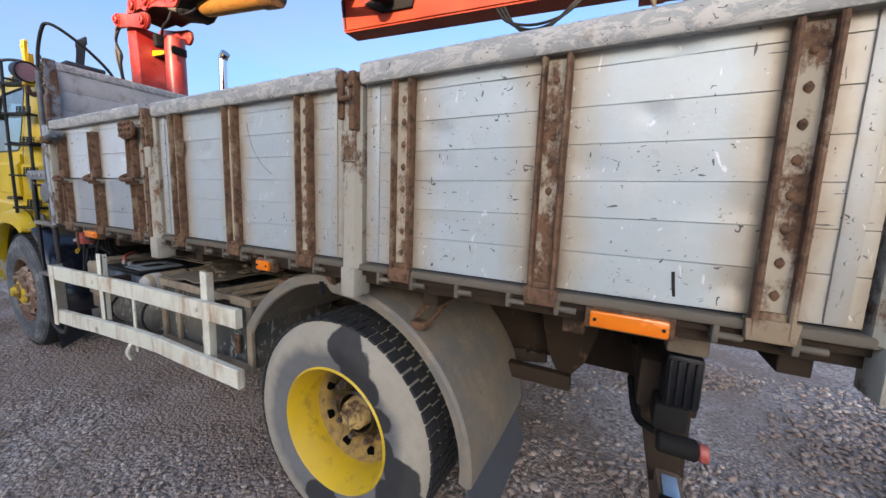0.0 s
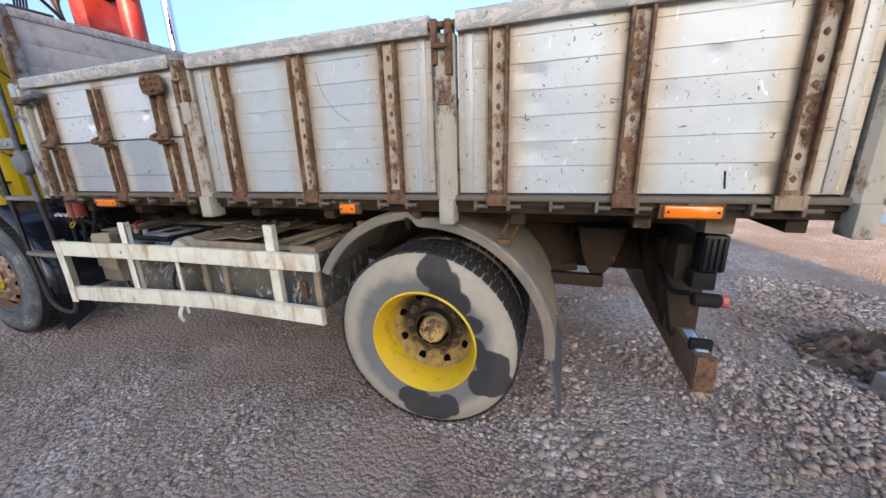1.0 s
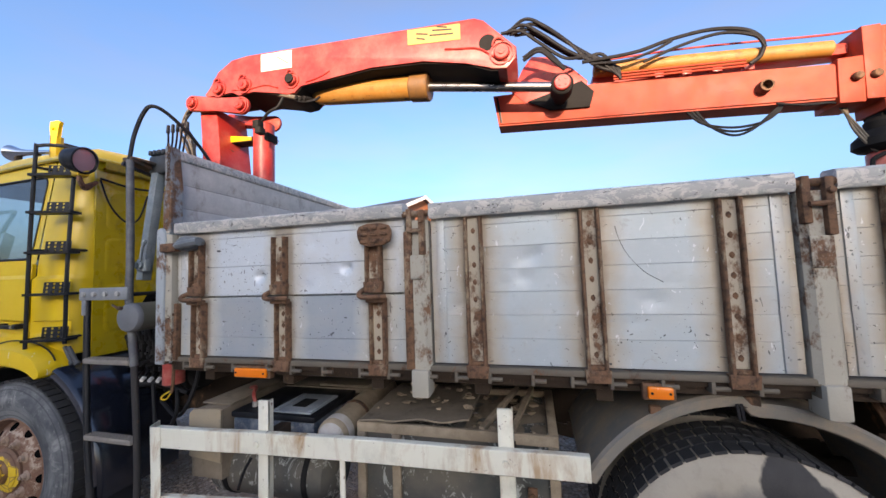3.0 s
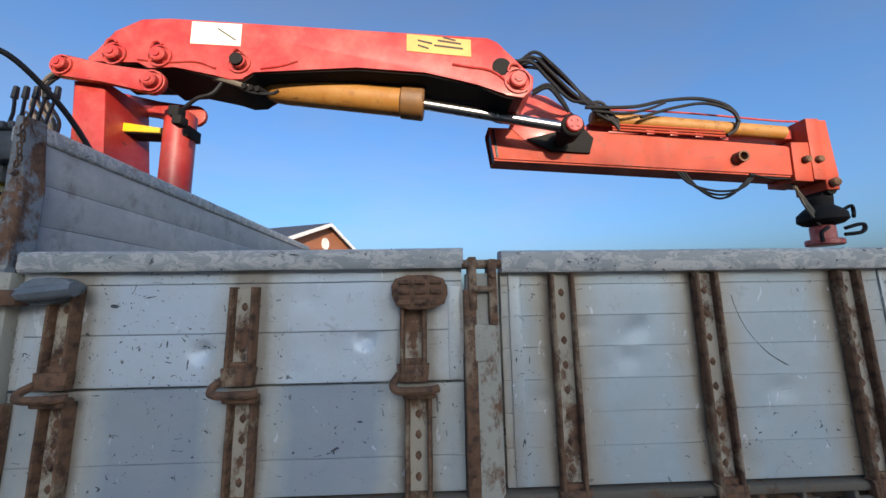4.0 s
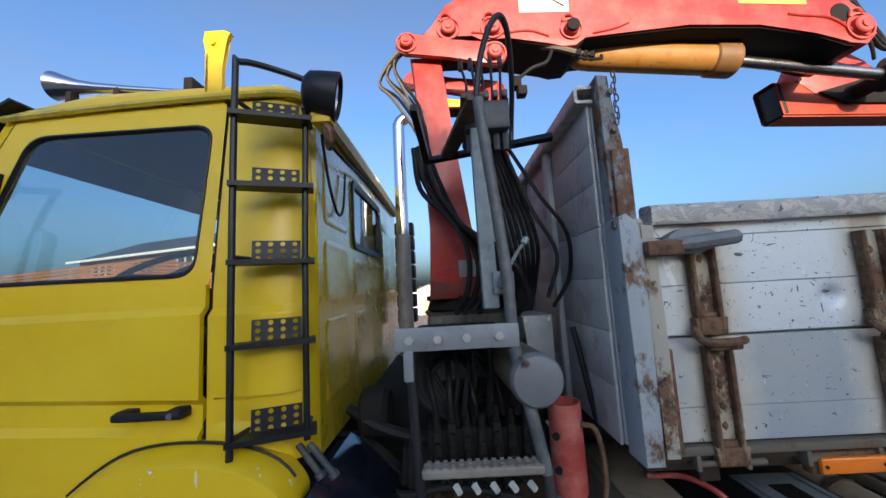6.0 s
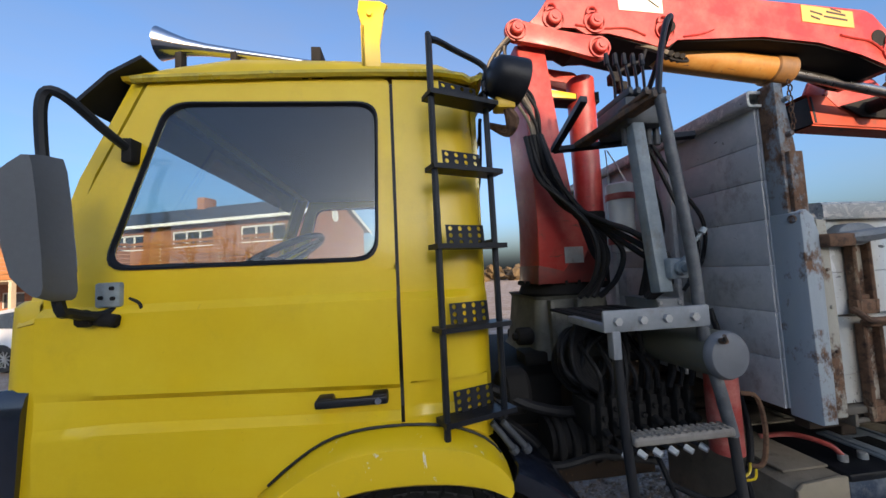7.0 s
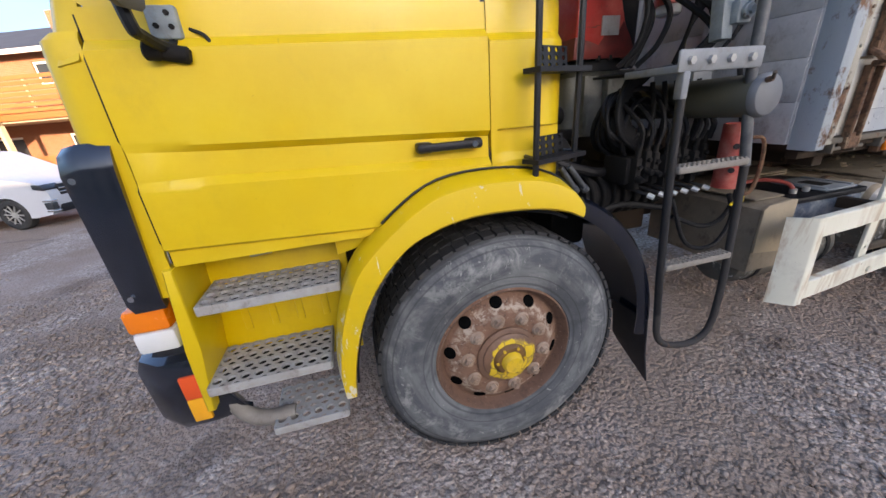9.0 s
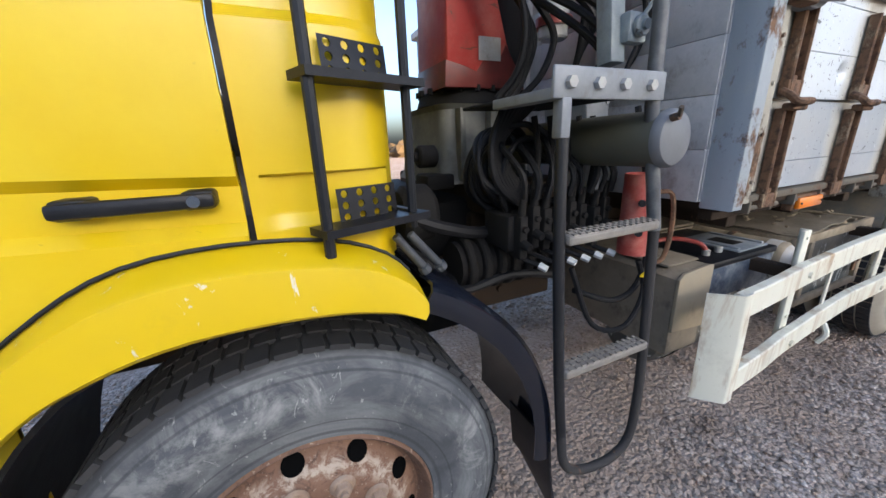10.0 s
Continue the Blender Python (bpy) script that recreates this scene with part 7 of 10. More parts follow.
def cab_ladder():
    l = thing("cab_ladder", (-3.6, 0.1, 1.25), "black steel ladder with perforated treads on the cab corner", "ladder")
    A, Bq = Vector((-3.700, 0.050, 0)), Vector((-3.500, 0.128, 0))
    bm = bmesh.new()
    tube(bm, [(A.x, A.y, 1.245), (A.x, A.y, 1.8), (A.x, A.y + 0.01, 2.46), (A.x + 0.01, A.y + 0.02, 2.52), (-3.60, 0.14, 2.53), (-3.49, 0.17, 2.49), (Bq.x, Bq.y + 0.02, 2.42)], 0.011, 8, 4)
    part("left_rail", bm, M_BLACKTUBE, l)
    bm = bmesh.new()
    tube(bm, [(Bq.x, Bq.y, 1.265), (Bq.x, Bq.y, 1.8), (Bq.x, Bq.y + 0.02, 2.42)], 0.011, 8, 4)
    part("right_rail", bm, M_BLACKTUBE, l)
    for z in (1.285, 1.565, 1.825, 2.078, 2.318):
        bm = bmesh.new()
        p, q = A.copy(), Bq.copy()
        d = (q - p).normalized()
        n = Vector((d.y, -d.x, 0))
        quad = [p - d * 0.012 - n * 0.050, q + d * 0.030 - n * 0.050, q + d * 0.030 + n * 0.030, p - d * 0.012 + n * 0.020]
        lo = [bm.verts.new((v.x, v.y, z)) for v in quad]
        hi = [bm.verts.new((v.x, v.y, z + 0.016)) for v in quad]
        bm.faces.new(lo[::-1])
        bm.faces.new(hi)
        for k in range(4):
            bm.faces.new((lo[k], lo[(k + 1) % 4], hi[(k + 1) % 4], hi[k]))
        s = part("tread", bm, M_BLACK, l)
        bm = bmesh.new()
        m = Matrix.Translation(p + d * 0.050 - n * 0.036 + Vector((0, 0, z + 0.012))) @ Matrix.Rotation(math.atan2(d.y, d.x), 4, "Z") @ Matrix.Rotation(radians(84), 4, "X")
        perforated(bm, 0, 0.150, 0, 0.072, 0, 4, 3, 0.0085, 0.004, 8)
        bmesh.ops.transform(bm, verts=bm.verts, matrix=m)
        part("toe_plate", bm, M_BLACK, s, "", False)
    bm = bmesh.new()
    for z in (1.30, 1.85, 2.38):
        tube(bm, [(A.x, A.y, z), (A.x + 0.01, 0.17, z)], 0.009, 6, 1)
        tube(bm, [(Bq.x, Bq.y, z), (-3.53, 0.24, z)], 0.009, 6, 1)
    loose("standoff", bm, M_BLACKTUBE, l)


cab_ladder()


def cab_fittings():
    # work lamp on the rear corner
    l = thing("work_lamp", (-3.44, 0.13, 2.35), "black round work lamp on the cab roof corner", "work lamp")
    m, h = axis_frame((-3.490, 0.105, 2.425), (-3.380, 0.130, 2.405))
    bm = bmesh.new()
    lathe(bm, [(0, 0), (0.05, 0.004), (0.068, 0.02), (0.076, 0.06), (0.082, 0.10), (0.084, 0.118), (0.076, 0.122), (0.070, 0.108)], m, 32)
    part("housing", bm, M_BLACK, l)
    bm = bmesh.new()
    lathe(bm, [(0, 0.112), (0.03, 0.114), (0.071, 0.108)], m, 32)
    part("lens", bm, mat_plain("pink_lens", (0.50, 0.33, 0.36), 0.12, 0, 20, 0.2, 0.6), l, "pale pink lens")
    bm = bmesh.new()
    box(bm, -3.47, -3.40, 0.11, 0.17, 2.31, 2.355, 0.008)
    part("bracket", bm, M_YELLOWRIM, l, "yellow bracket")
    bm = bmesh.new()
    for k in range(3):
        tube(bm, [(-3.43, 0.13, 2.32), (-3.40 - 0.01 * k, 0.12 + 0.01 * k, 2.27), (-3.42, 0.16, 2.235 + 0.01 * k), (-3.46, 0.24, 2.30)], 0.012, 6, 5)
    part("cable", bm, M_RUSTY, l)
    # roof bracket
    b = thing("roof_bracket", (-3.96, 0.28, 2.44), "yellow folded bracket standing on the cab roof", "bracket")
    bm = bmesh.new()
    prism(bm, [(-3.935, 2.42), (-3.862, 2.42), (-3.866, 2.62), (-3.850, 2.745), (-3.832, 2.77), (-3.86, 2.785), (-3.938, 2.785), (-3.945, 2.74), (-3.928, 2.69)], 0.24, 0.262, 0.003)
    box(bm, -3.935, -3.918, 0.24, 0.31, 2.42, 2.69, 0.003)
    part("plate", bm, M_YELLOW, b)
    bm = bmesh.new()
    bolt(bm, (-3.90, 0.24, 2.73), (0, -1, 0), 0.012, 0.01)
    box(bm, -3.955, -3.845, 0.235, 0.29, 2.49, 2.515, 0.004)
    loose("foot", bm, M_YELLOW, b)
    # air horn on the roof
    h = thing("air_horn", (-4.4, 0.45, 2.52), "long chrome air horn on the cab roof", "horn")
    bm = bmesh.new()
    m, L = axis_frame((-4.74, 0.42, 2.715), (-4.13, 0.46, 2.665))
    lathe(bm, [(0.040, 0.06), (0.060, 0.0), (0.063, 0.0), (0.046, 0.05), (0.032, 0.10), (0.024, 0.17), (0.018, 0.32), (0.013, L - 0.02), (0.028, L - 0.02), (0.028, L), (0, L)], m, 24)
    part("trumpet", bm, M_CHROME, h)
    bm = bmesh.new()
    for t in (0.12, 0.45, 0.9):
        p = Vector((-4.74, 0.42, 2.715)).lerp(Vector((-4.13, 0.46, 2.665)), t)
        box(bm, p.x - 0.012, p.x + 0.012, p.y - 0.02, p.y + 0.02, 2.50, p.z, 0.003)
    box(bm, -4.16, -4.12, 0.42, 0.53, 2.53, 2.72, 0.004)
    loose("mount", bm, M_DARKSTEEL, h)
    # mirror on its arm
    r = thing("wing_mirror", (-4.75, 0.02, 1.72), "large grey-backed wing mirror on a black tube arm", "mirror")
    bm = bmesh.new()
    o = smooth_outline([(-4.808, 2.05), (-4.79, 2.075), (-4.730, 2.118), (-4.715, 2.07), (-4.683, 1.76), (-4.692, 1.725), (-4.718, 1.732), (-4.778, 1.80)], 1)
    a = [bm.verts.new((x, -0.035, z)) for x, z in o]
    c = [bm.verts.new((x * 0.94 + -4.735 * 0.06, -0.070, z * 0.94 + 1.93 * 0.06)) for x, z in o]
    d = [bm.verts.new((x + 0.016, 0.0, z)) for x, z in o]
    n = len(o)
    for s, t in ((c, a), (a, d)):
        for k in range(n):
            bm.faces.new((s[k], s[(k + 1) % n], t[(k + 1) % n], t[k]))
    bm.faces.new(c[::-1])
    bm.faces.new(d)
    part("housing", bm, M_TANKGREY, r, "ribbed dark grey back")
    bm = bmesh.new()
    bm.faces.new([bm.verts.new((x * 0.93 + -4.735 * 0.07 + 0.017, 0.004, z * 0.93 + 1.93 * 0.07)) for x, z in o])
    solid(bm, 0.003)
    part("mirror_glass", bm, mat_plain("mirror_silver", (0.9, 0.9, 0.9), 0.02, 1.0, 5, 0.02, 0, 0.0), r)
    bm = bmesh.new()
    tube(bm, [(-4.674, 0.19, 2.19), (-4.685, 0.10, 2.225), (-4.715, 0.0, 2.285), (-4.745, -0.02, 2.27), (-4.755, -0.01, 2.15), (-4.74, 0.0, 1.95), (-4.715, 0.0, 1.72), (-4.71, 0.03, 1.69), (-4.69, 0.10, 1.675), (-4.67, 0.16, 1.70)], 0.014, 8, 5)
    part("arm", bm, M_BLACKTUBE, r)
    bm = bmesh.new()
    cyl(bm, (-4.735, 0.10, 1.672), (-4.645, 0.10, 1.655), 0.020, None, 12, 0.006)
    cyl(bm, (-4.735, 0.085, 1.672), (-4.70, 0.085, 1.664), 0.026, 0.022, 10, 0.006)
    box(bm, -4.690, -4.658, 0.160, 0.215, 2.15, 2.23, 0.006)
    loose("hinge", bm, M_DARKSTEEL, r)
    bm = bmesh.new()
    tube(bm, [(-4.64, 0.135, 1.72), (-4.605, 0.125, 1.70), (-4.60, 0.12, 1.66), (-4.65, 0.12, 1.645)], 0.005, 6, 5)
    part("cable", bm, M_HOSE, r)
    bm = bmesh.new()
    box(bm, -4.725, -4.655, 0.116, 0.150, 1.695, 1.770, 0.008)
    p = part("hinge_plate", bm, M_STANDBLUE, r, "grey-blue hinge plate")
    bm = bmesh.new()
    for x, z in ((-4.675, 1.752), (-4.672, 1.722), (-4.705, 1.725)):
        bolt(bm, (x, 0.116, z), (0, -1, 0), 0.007, 0.006)
    loose("screw", bm, M_DARKSTEEL, p)
    # exhaust stack behind the cab
    e = thing("exhaust_stack", (-3.36, 1.75, 1.1), "tall chrome exhaust stack behind the cab", "exhaust")
    bm = bmesh.new()
    tube(bm, [(-3.37, 1.72, 1.2), (-3.37, 1.72, 2.0), (-3.37, 1.72, 2.95), (-3.36, 1.72, 3.08), (-3.31, 1.72, 3.13)], 0.050, 16, 4)
    part("pipe", bm, M_CHROME, e)
    bm = bmesh.new()
    tube(bm, [(-3.372, 1.72, 1.2), (-3.372, 1.72, 2.15)], 0.058, 16, 1)
    part("lower_pipe", bm, M_STEP, e)
    bm = bmesh.new()
    for k in range(7):
        box(bm, -3.46, -3.30, 1.86, 1.98, 1.45 + k * 0.12, 1.56 + k * 0.12, 0.012)
    part("heat_guard", bm, M_BLACK, e, "ribbed black guard")
    # hanging cable on the back wall
    w = thing("loose_cable", (-3.49, 0.4, 1.9), "thin black cable hanging on the back wall", "cable")
    bm = bmesh.new()
    tube(bm, [(-3.49, 0.28, 2.33), (-3.485, 0.34, 2.16), (-3.485, 0.44, 2.06), (-3.485, 0.52, 2.10), (-3.49, 0.58, 2.28)], 0.006, 6, 6)
    tube(bm, [(-3.49, 0.28, 2.34), (-3.46, 0.5, 2.31), (-3.48, 0.9, 2.36), (-3.47, 1.5, 2.35)], 0.008, 6, 6)
    part("strand", bm, M_HOSE, w)


M_TANKGREY = mat_plain("dark_grey_plastic", (0.105, 0.11, 0.115), 0.6, 0, 60, 0.3)
cab_fittings()

# ---- loader crane ----
crane = thing("loader_crane", (-2.9, 1.0, 1.2), "faded red folding loader crane with ochre cylinders", "loader crane")
E1 = (-1.713, 1.752)


def near(pts, k):
    return [(E1[0] + (x - E1[0]) * k, E1[1] + (z - E1[1]) * k) for x, z in pts]


def pin(bm, x, z, y, r=0.05, keeper=True):
    cyl(bm, (x, y + 0.02, z), (x, y - 0.03, z), r, r * 0.95, 24, 0.006)
    cyl(bm, (x, y - 0.028, z), (x, y - 0.036, z), r * 0.45, None, 12)
    lathe(bm, [(r * 1.3, 0.0), (r * 1.5, 0.0), (r * 1.5, 0.012), (r * 1.3, 0.012)], Matrix.Translation((x, y + 0.002, z)) @ Matrix.Rotation(radians(90), 4, "X"), 24)
    if keeper:
        tube(bm, [(x - r * 1.1, y - 0.01, z + r * 1.0), (x - r * 0.8, y - 0.01, z + r * 1.8), (x - r * 0.1, y - 0.01, z + r * 1.9), (x + r * 0.3, y - 0.01, z + r * 1.4)], 0.007, 6, 4)


def make_boom():
    y0, y1 = 0.700, 1.00
    raw = [(-3.003, 3.273), (-2.866, 3.348), (-2.719, 3.354), (-0.938, 3.261), (-0.879, 3.233), (-0.680, 3.016), (-0.688, 2.944), (-0.745, 2.889), (-0.843, 2.905), (-1.002, 2.974), (-1.292, 3.039), (-1.674, 3.066), (-2.241, 3.036), (-2.290, 2.990), (-2.368, 2.985), (-2.44, 3.01), (-2.663, 3.063), (-2.755, 3.058), (-2.80, 3.045), (-2.858, 3.089), (-3.111, 3.083), (-3.13, 3.11), (-3.076, 3.151)]
    o = near(raw, 0.971)
    bm = bmesh.new()
    prism(bm, o, y0, y1, 0.005)
    boom = part("boom", bm, M_RED, crane, "faded red main boom with scuffs")
    # thin dark sheet below the boom: its shade and grime given as colour
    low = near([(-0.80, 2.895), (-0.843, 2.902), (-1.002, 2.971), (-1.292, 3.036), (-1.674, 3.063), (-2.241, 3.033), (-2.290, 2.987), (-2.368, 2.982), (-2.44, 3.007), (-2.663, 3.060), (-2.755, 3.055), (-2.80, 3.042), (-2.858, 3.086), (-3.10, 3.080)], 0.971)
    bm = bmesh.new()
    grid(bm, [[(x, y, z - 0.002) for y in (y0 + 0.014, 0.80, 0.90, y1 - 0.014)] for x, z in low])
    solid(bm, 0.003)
    part("underside", bm, M_DARKSTEEL, boom, "dark sheet with underside shade and grime in its colour")
    # weld ridge along the lower edge
    bm = bmesh.new()
    tube(bm, [(x, y0 - 0.003, z) for x, z in near([(-0.72, 2.93), (-0.80, 2.96), (-0.92, 3.05), (-1.06, 3.075), (-1.14, 3.09)], 0.971)], 0.007, 6, 4)
    tube(bm, [(x, y0 - 0.003, z) for x, z in near([(-2.0, 3.10), (-2.08, 3.07), (-2.20, 3.05)], 0.971)], 0.005, 6, 4)
    tube(bm, [(x, y0 - 0.003, z) for x, z in near([(-2.86, 3.10), (-2.70, 3.085), (-2.55, 3.09), (-2.44, 3.05)], 0.971)], 0.006, 6, 4)
    loose("weld_ridge", bm, M_RED, boom)
    bm = bmesh.new()
    for x, z, r in ((-0.799, 2.954, 0.050), (-2.298, 3.045, 0.040), (-2.715, 3.08, 0.042), (-2.95, 3.09, 0.042)):
        pin(bm, x, z, y0, r)
    loose("pin", bm, M_RED, boom)
    bm = bmesh.new()
    for x, z, r in ((-0.885, 3.04, 0.052), (-2.298, 3.045, 0.033)):
        cyl(bm, (x, y0 + 0.004, z), (x, y0 - (0.003 if r > 0.05 else 0.042), z), r, None, 20)
    loose("grease_patch", bm, M_DARKSTEEL, boom)
    # stickers
    for x0, x1, z0, z1, mt, lab in ((-2.565, -2.300, 3.158, 3.290, M_STICKER, "large cream sticker, worn"), (-1.406, -1.052, 3.128, 3.232, M_STICKERY, "yellow warning sticker, scratched")):
        bm = bmesh.new()
        sl = -0.09 if mt is M_STICKERY else -0.05
        prism(bm, [(x0, z0), (x1, z0 + sl * (x1 - x0)), (x1, z1 + sl * (x1 - x0)), (x0, z1)], y0 - 0.003, y0 + 0.002)
        s = part("sticker", bm, mt, boom, lab, False)
        if mt is M_STICKERY:
            bm = bmesh.new()
            for k, (a, b, c) in enumerate(((0.06, 0.14, 0.06), (0.17, 0.30, 0.06), (0.06, 0.12, 0.03), (0.15, 0.31, 0.03), (0.2, 0.27, 0.08))):
                prism(bm, [(x0 + a, z0 + c), (x0 + b, z0 + c - 0.02), (x0 + b, z0 + c - 0.009), (x0 + a, z0 + c + 0.011)], y0 - 0.0045, y0 - 0.003)
            part("print", bm, M_INK, s, "", False)
        else:
            bm = bmesh.new()
            tube(bm, [(x0 + 0.14, y0 - 0.004, z0 + 0.09), (x0 + 0.24, y0 - 0.004, z0 + 0.02)], 0.004, 4, 1)
            part("scratch", bm, M_INK, s)
    # link between column and boom
    bm = bmesh.new()
    a, b = Vector((-3.173, 0, 3.001)), Vector((-2.718, 0, 2.914))
    ring = []
    d = (b - a).normalized()
    n = Vector((-d.z, 0, d.x))
    for c, s, r in ((a, 1, 0.062), (b, -1, 0.066)):
        for k in range(9):
            q = math.pi * (k / 8 - 0.5)
            v = c - s * d * (r * math.cos(q)) + n * s * (-r * math.sin(q)) * -1
            ring.append((v.x, v.z))
        mid = a.lerp(b, 0.5)
        v = mid + n * (0.043 * (-1 if s < 0 else 1)) * 1
        ring.append((v.x, v.z))
    c0 = a.lerp(b, 0.5)
    ring.sort(key=lambda p: math.atan2((p[1] - c0.z) * 3, p[0] - c0.x))
    prism(bm, ring, 0.668, 0.698, 0.006)
    prism(bm, ring, 1.002, 1.03, 0.006)
    pin(bm, a.x, a.z, 0.668, 0.036, False)
    pin(bm, b.x, b.z, 0.668, 0.040, False)
    loose("link", bm, M_RED, crane, "red link arm")


make_boom()


def make_column():
    bm = bmesh.new()
    y0, y1 = 0.722, 1.02
    o = [(-3.165, 2.955), (-3.00, 2.95), (-2.955, 2.5), (-2.905, 2.016), (-2.835, 1.83), (-2.745, 1.665), (-3.120, 1.665), (-3.105, 2.02), (-3.125, 2.5)]
    prism(bm, o, y0, y1, 0.012)
    col = part("column", bm, M_RED, crane, "red slewing column, dark at the foot")
    # ragged-topped foot, coloured from dark red to near black
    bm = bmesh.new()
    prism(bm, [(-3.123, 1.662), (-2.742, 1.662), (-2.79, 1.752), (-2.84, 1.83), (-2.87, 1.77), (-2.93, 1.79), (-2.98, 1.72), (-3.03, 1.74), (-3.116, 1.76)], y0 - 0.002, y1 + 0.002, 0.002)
    part("column_foot", bm, M_DARKRED, col, "dark red-black column foot")
    bm = bmesh.new()
    box(bm, -2.970, -2.868, y0 - 0.006, y0 + 0.002, 1.765, 1.850)
    part("type_plate", bm, M_STEP, col, "worn pale plate", False)
    bm = bmesh.new()
    cyl(bm, (-2.715, 0.895, 2.04), (-2.715, 0.895, 2.86), 0.078, None, 28, 0.01)
    part("lift_cylinder", bm, M_RED, crane, "red upright lift cylinder")
    bm = bmesh.new()
    cyl(bm, (-2.715, 0.895, 1.62), (-2.715, 0.895, 2.06), 0.082, None, 28, 0.01)
    part("cylinder_base", bm, M_DARKSTEEL, crane)
    bm = bmesh.new()
    prism(bm, [(-3.00, 2.72), (-2.63, 2.70), (-2.63, 2.765), (-2.80, 2.74), (-3.00, 2.78)], 0.84, 0.95, 0.006)
    part("cross_arm", bm, M_DARKSTEEL, crane)
    bm = bmesh.new()
    prism(bm, [(-2.98, 2.725), (-2.78, 2.715), (-2.78, 2.745), (-2.98, 2.775)], 0.832, 0.842, 0.002)
    part("warning_stripe", bm, M_YELLOW, crane)
    # foot, slewing ring and base frame
    bm = bmesh.new()
    cyl(bm, (-2.935, 0.93, 1.59), (-2.935, 0.93, 1.665), 0.215, 0.20, 36, 0.015)
    for k in range(18):
        a = 2 * math.pi * k / 18
        bolt(bm, (-2.935 + 0.205 * math.cos(a), 0.93 + 0.205 * math.sin(a), 1.655), (0, 0, 1), 0.014, 0.02)
    part("slew_ring", bm, M_DARKSTEEL, crane)
    bm = bmesh.new()
    box(bm, -3.04, -2.60, 0.56, 1.65, 1.16, 1.29, 0.02)
    box(bm, -3.05, -2.66, 0.66, 1.7, 0.98, 1.16, 0.02)
    part("base_frame", bm, M_CHASSIS, crane)
    bm = bmesh.new()
    rows = []
    for z, k in ((1.285, 0.02), (1.32, 0.0), (1.58, -0.025), (1.60, -0.01)):
        sec = rounded(-3.165 - k, -2.72 + k, 0.685 - k, 1.21 + k, 0.05, 4)
        rows.append([(x, y, z) for x, y in sec + sec[:1]])
    grid(bm, rows)
    part("pedestal", bm, M_PEDESTAL, crane, "grimy olive-grey cast pedestal")
    for x in (-3.08, -2.94):
        bm = bmesh.new()
        prism(bm, [(x - 0.012, 1.30), (x + 0.012, 1.30), (x + 0.012, 1.58), (x - 0.012, 1.58)], 0.655, 0.70, 0.004)
        part("rib", bm, M_PEDESTAL, crane)
    bm = bmesh.new()
    cyl(bm, (-3.25, 0.74, 1.40), (-3.17, 0.74, 1.40), 0.045, None, 16, 0.008)
    cyl(bm, (-3.27, 0.74, 1.40), (-3.24, 0.74, 1.40), 0.020, None, 10, 0.004)
    box(bm, -3.24, -3.12, 0.66, 0.80, 1.27, 1.33, 0.01)
    part("slew_motor", bm, M_DARKSTEEL, crane, "greasy slewing motor")


make_column()


def make_arm_cylinder():
    y = 0.885
    k = 1.02
    a, b = Vector((-2.24, y, 3.02)), Vector((-1.315, y, 2.925))
    m, h = axis_frame(a, b)
    bm = bmesh.new()
    lathe(bm, [(0, 0), (0.035, 0.002), (0.060, 0.02), (0.076, 0.06), (0.080, 0.12), (0.084, h - 0.14), (0, h - 0.14)], m, 32)
    c = part("arm_cylinder", bm, M_OCHRE, crane, "ochre cylinder with scraped paint")
    bm = bmesh.new()
    lathe(bm, [(0.084, h - 0.14), (0.094, h - 0.13), (0.096, h - 0.01), (0.088, h), (0, h)], m, 32)
    part("gland", bm, M_GLAND, c, "greasy ochre gland nut")
    e = Vector((-0.445, y, 2.775))
    bm = bmesh.new()
    cyl(bm, b, e, 0.031, None, 20)
    part("rod", bm, M_ROD, c, "dull chrome rod")
    bm = bmesh.new()
    cyl(bm, (e.x, 0.835, e.z), (e.x, 0.95, e.z), 0.068, None, 28, 0.008)
    cyl(bm, (e.x, 0.94, e.z), (e.x, 1.20, e.z), 0.045, None, 20)
    part("rod_eye", bm, M_DARKSTEEL, c)
    bm = bmesh.new()
    cyl(bm, (e.x, 0.815, e.z), (e.x, 0.838, e.z), 0.050, None, 24, 0.006)
    for k in range(4):
        q = radians(45 + 90 * k)
        bolt(bm, (e.x + 0.026 * math.cos(q), 0.815, e.z + 0.026 * math.sin(q)), (0, -1, 0), 0.006, 0.005)
    part("rod_pin", bm, M_RED, c)


make_arm_cylinder()


def warp(bm, yref=0.862, hinge=False):
    """Sets the jib back to its own slewed plane, behind the boom's near plate."""
    for v in bm.verts:
        w = 1.0 if not hinge else min(1.0, max(0.0, (v.co.x + 0.80) / 0.45))
        yn = 1.09 - 0.050 * (v.co.x + 0.96)
        yn = yref + (yn - yref) * w
        k = (yn + 0.989) / (yref + 0.989)
        v.co.x = E1[0] + (v.co.x - E1[0]) * k
        v.co.z = E1[1] + (v.co.z - E1[1]) * k
        v.co.y += yn - yref


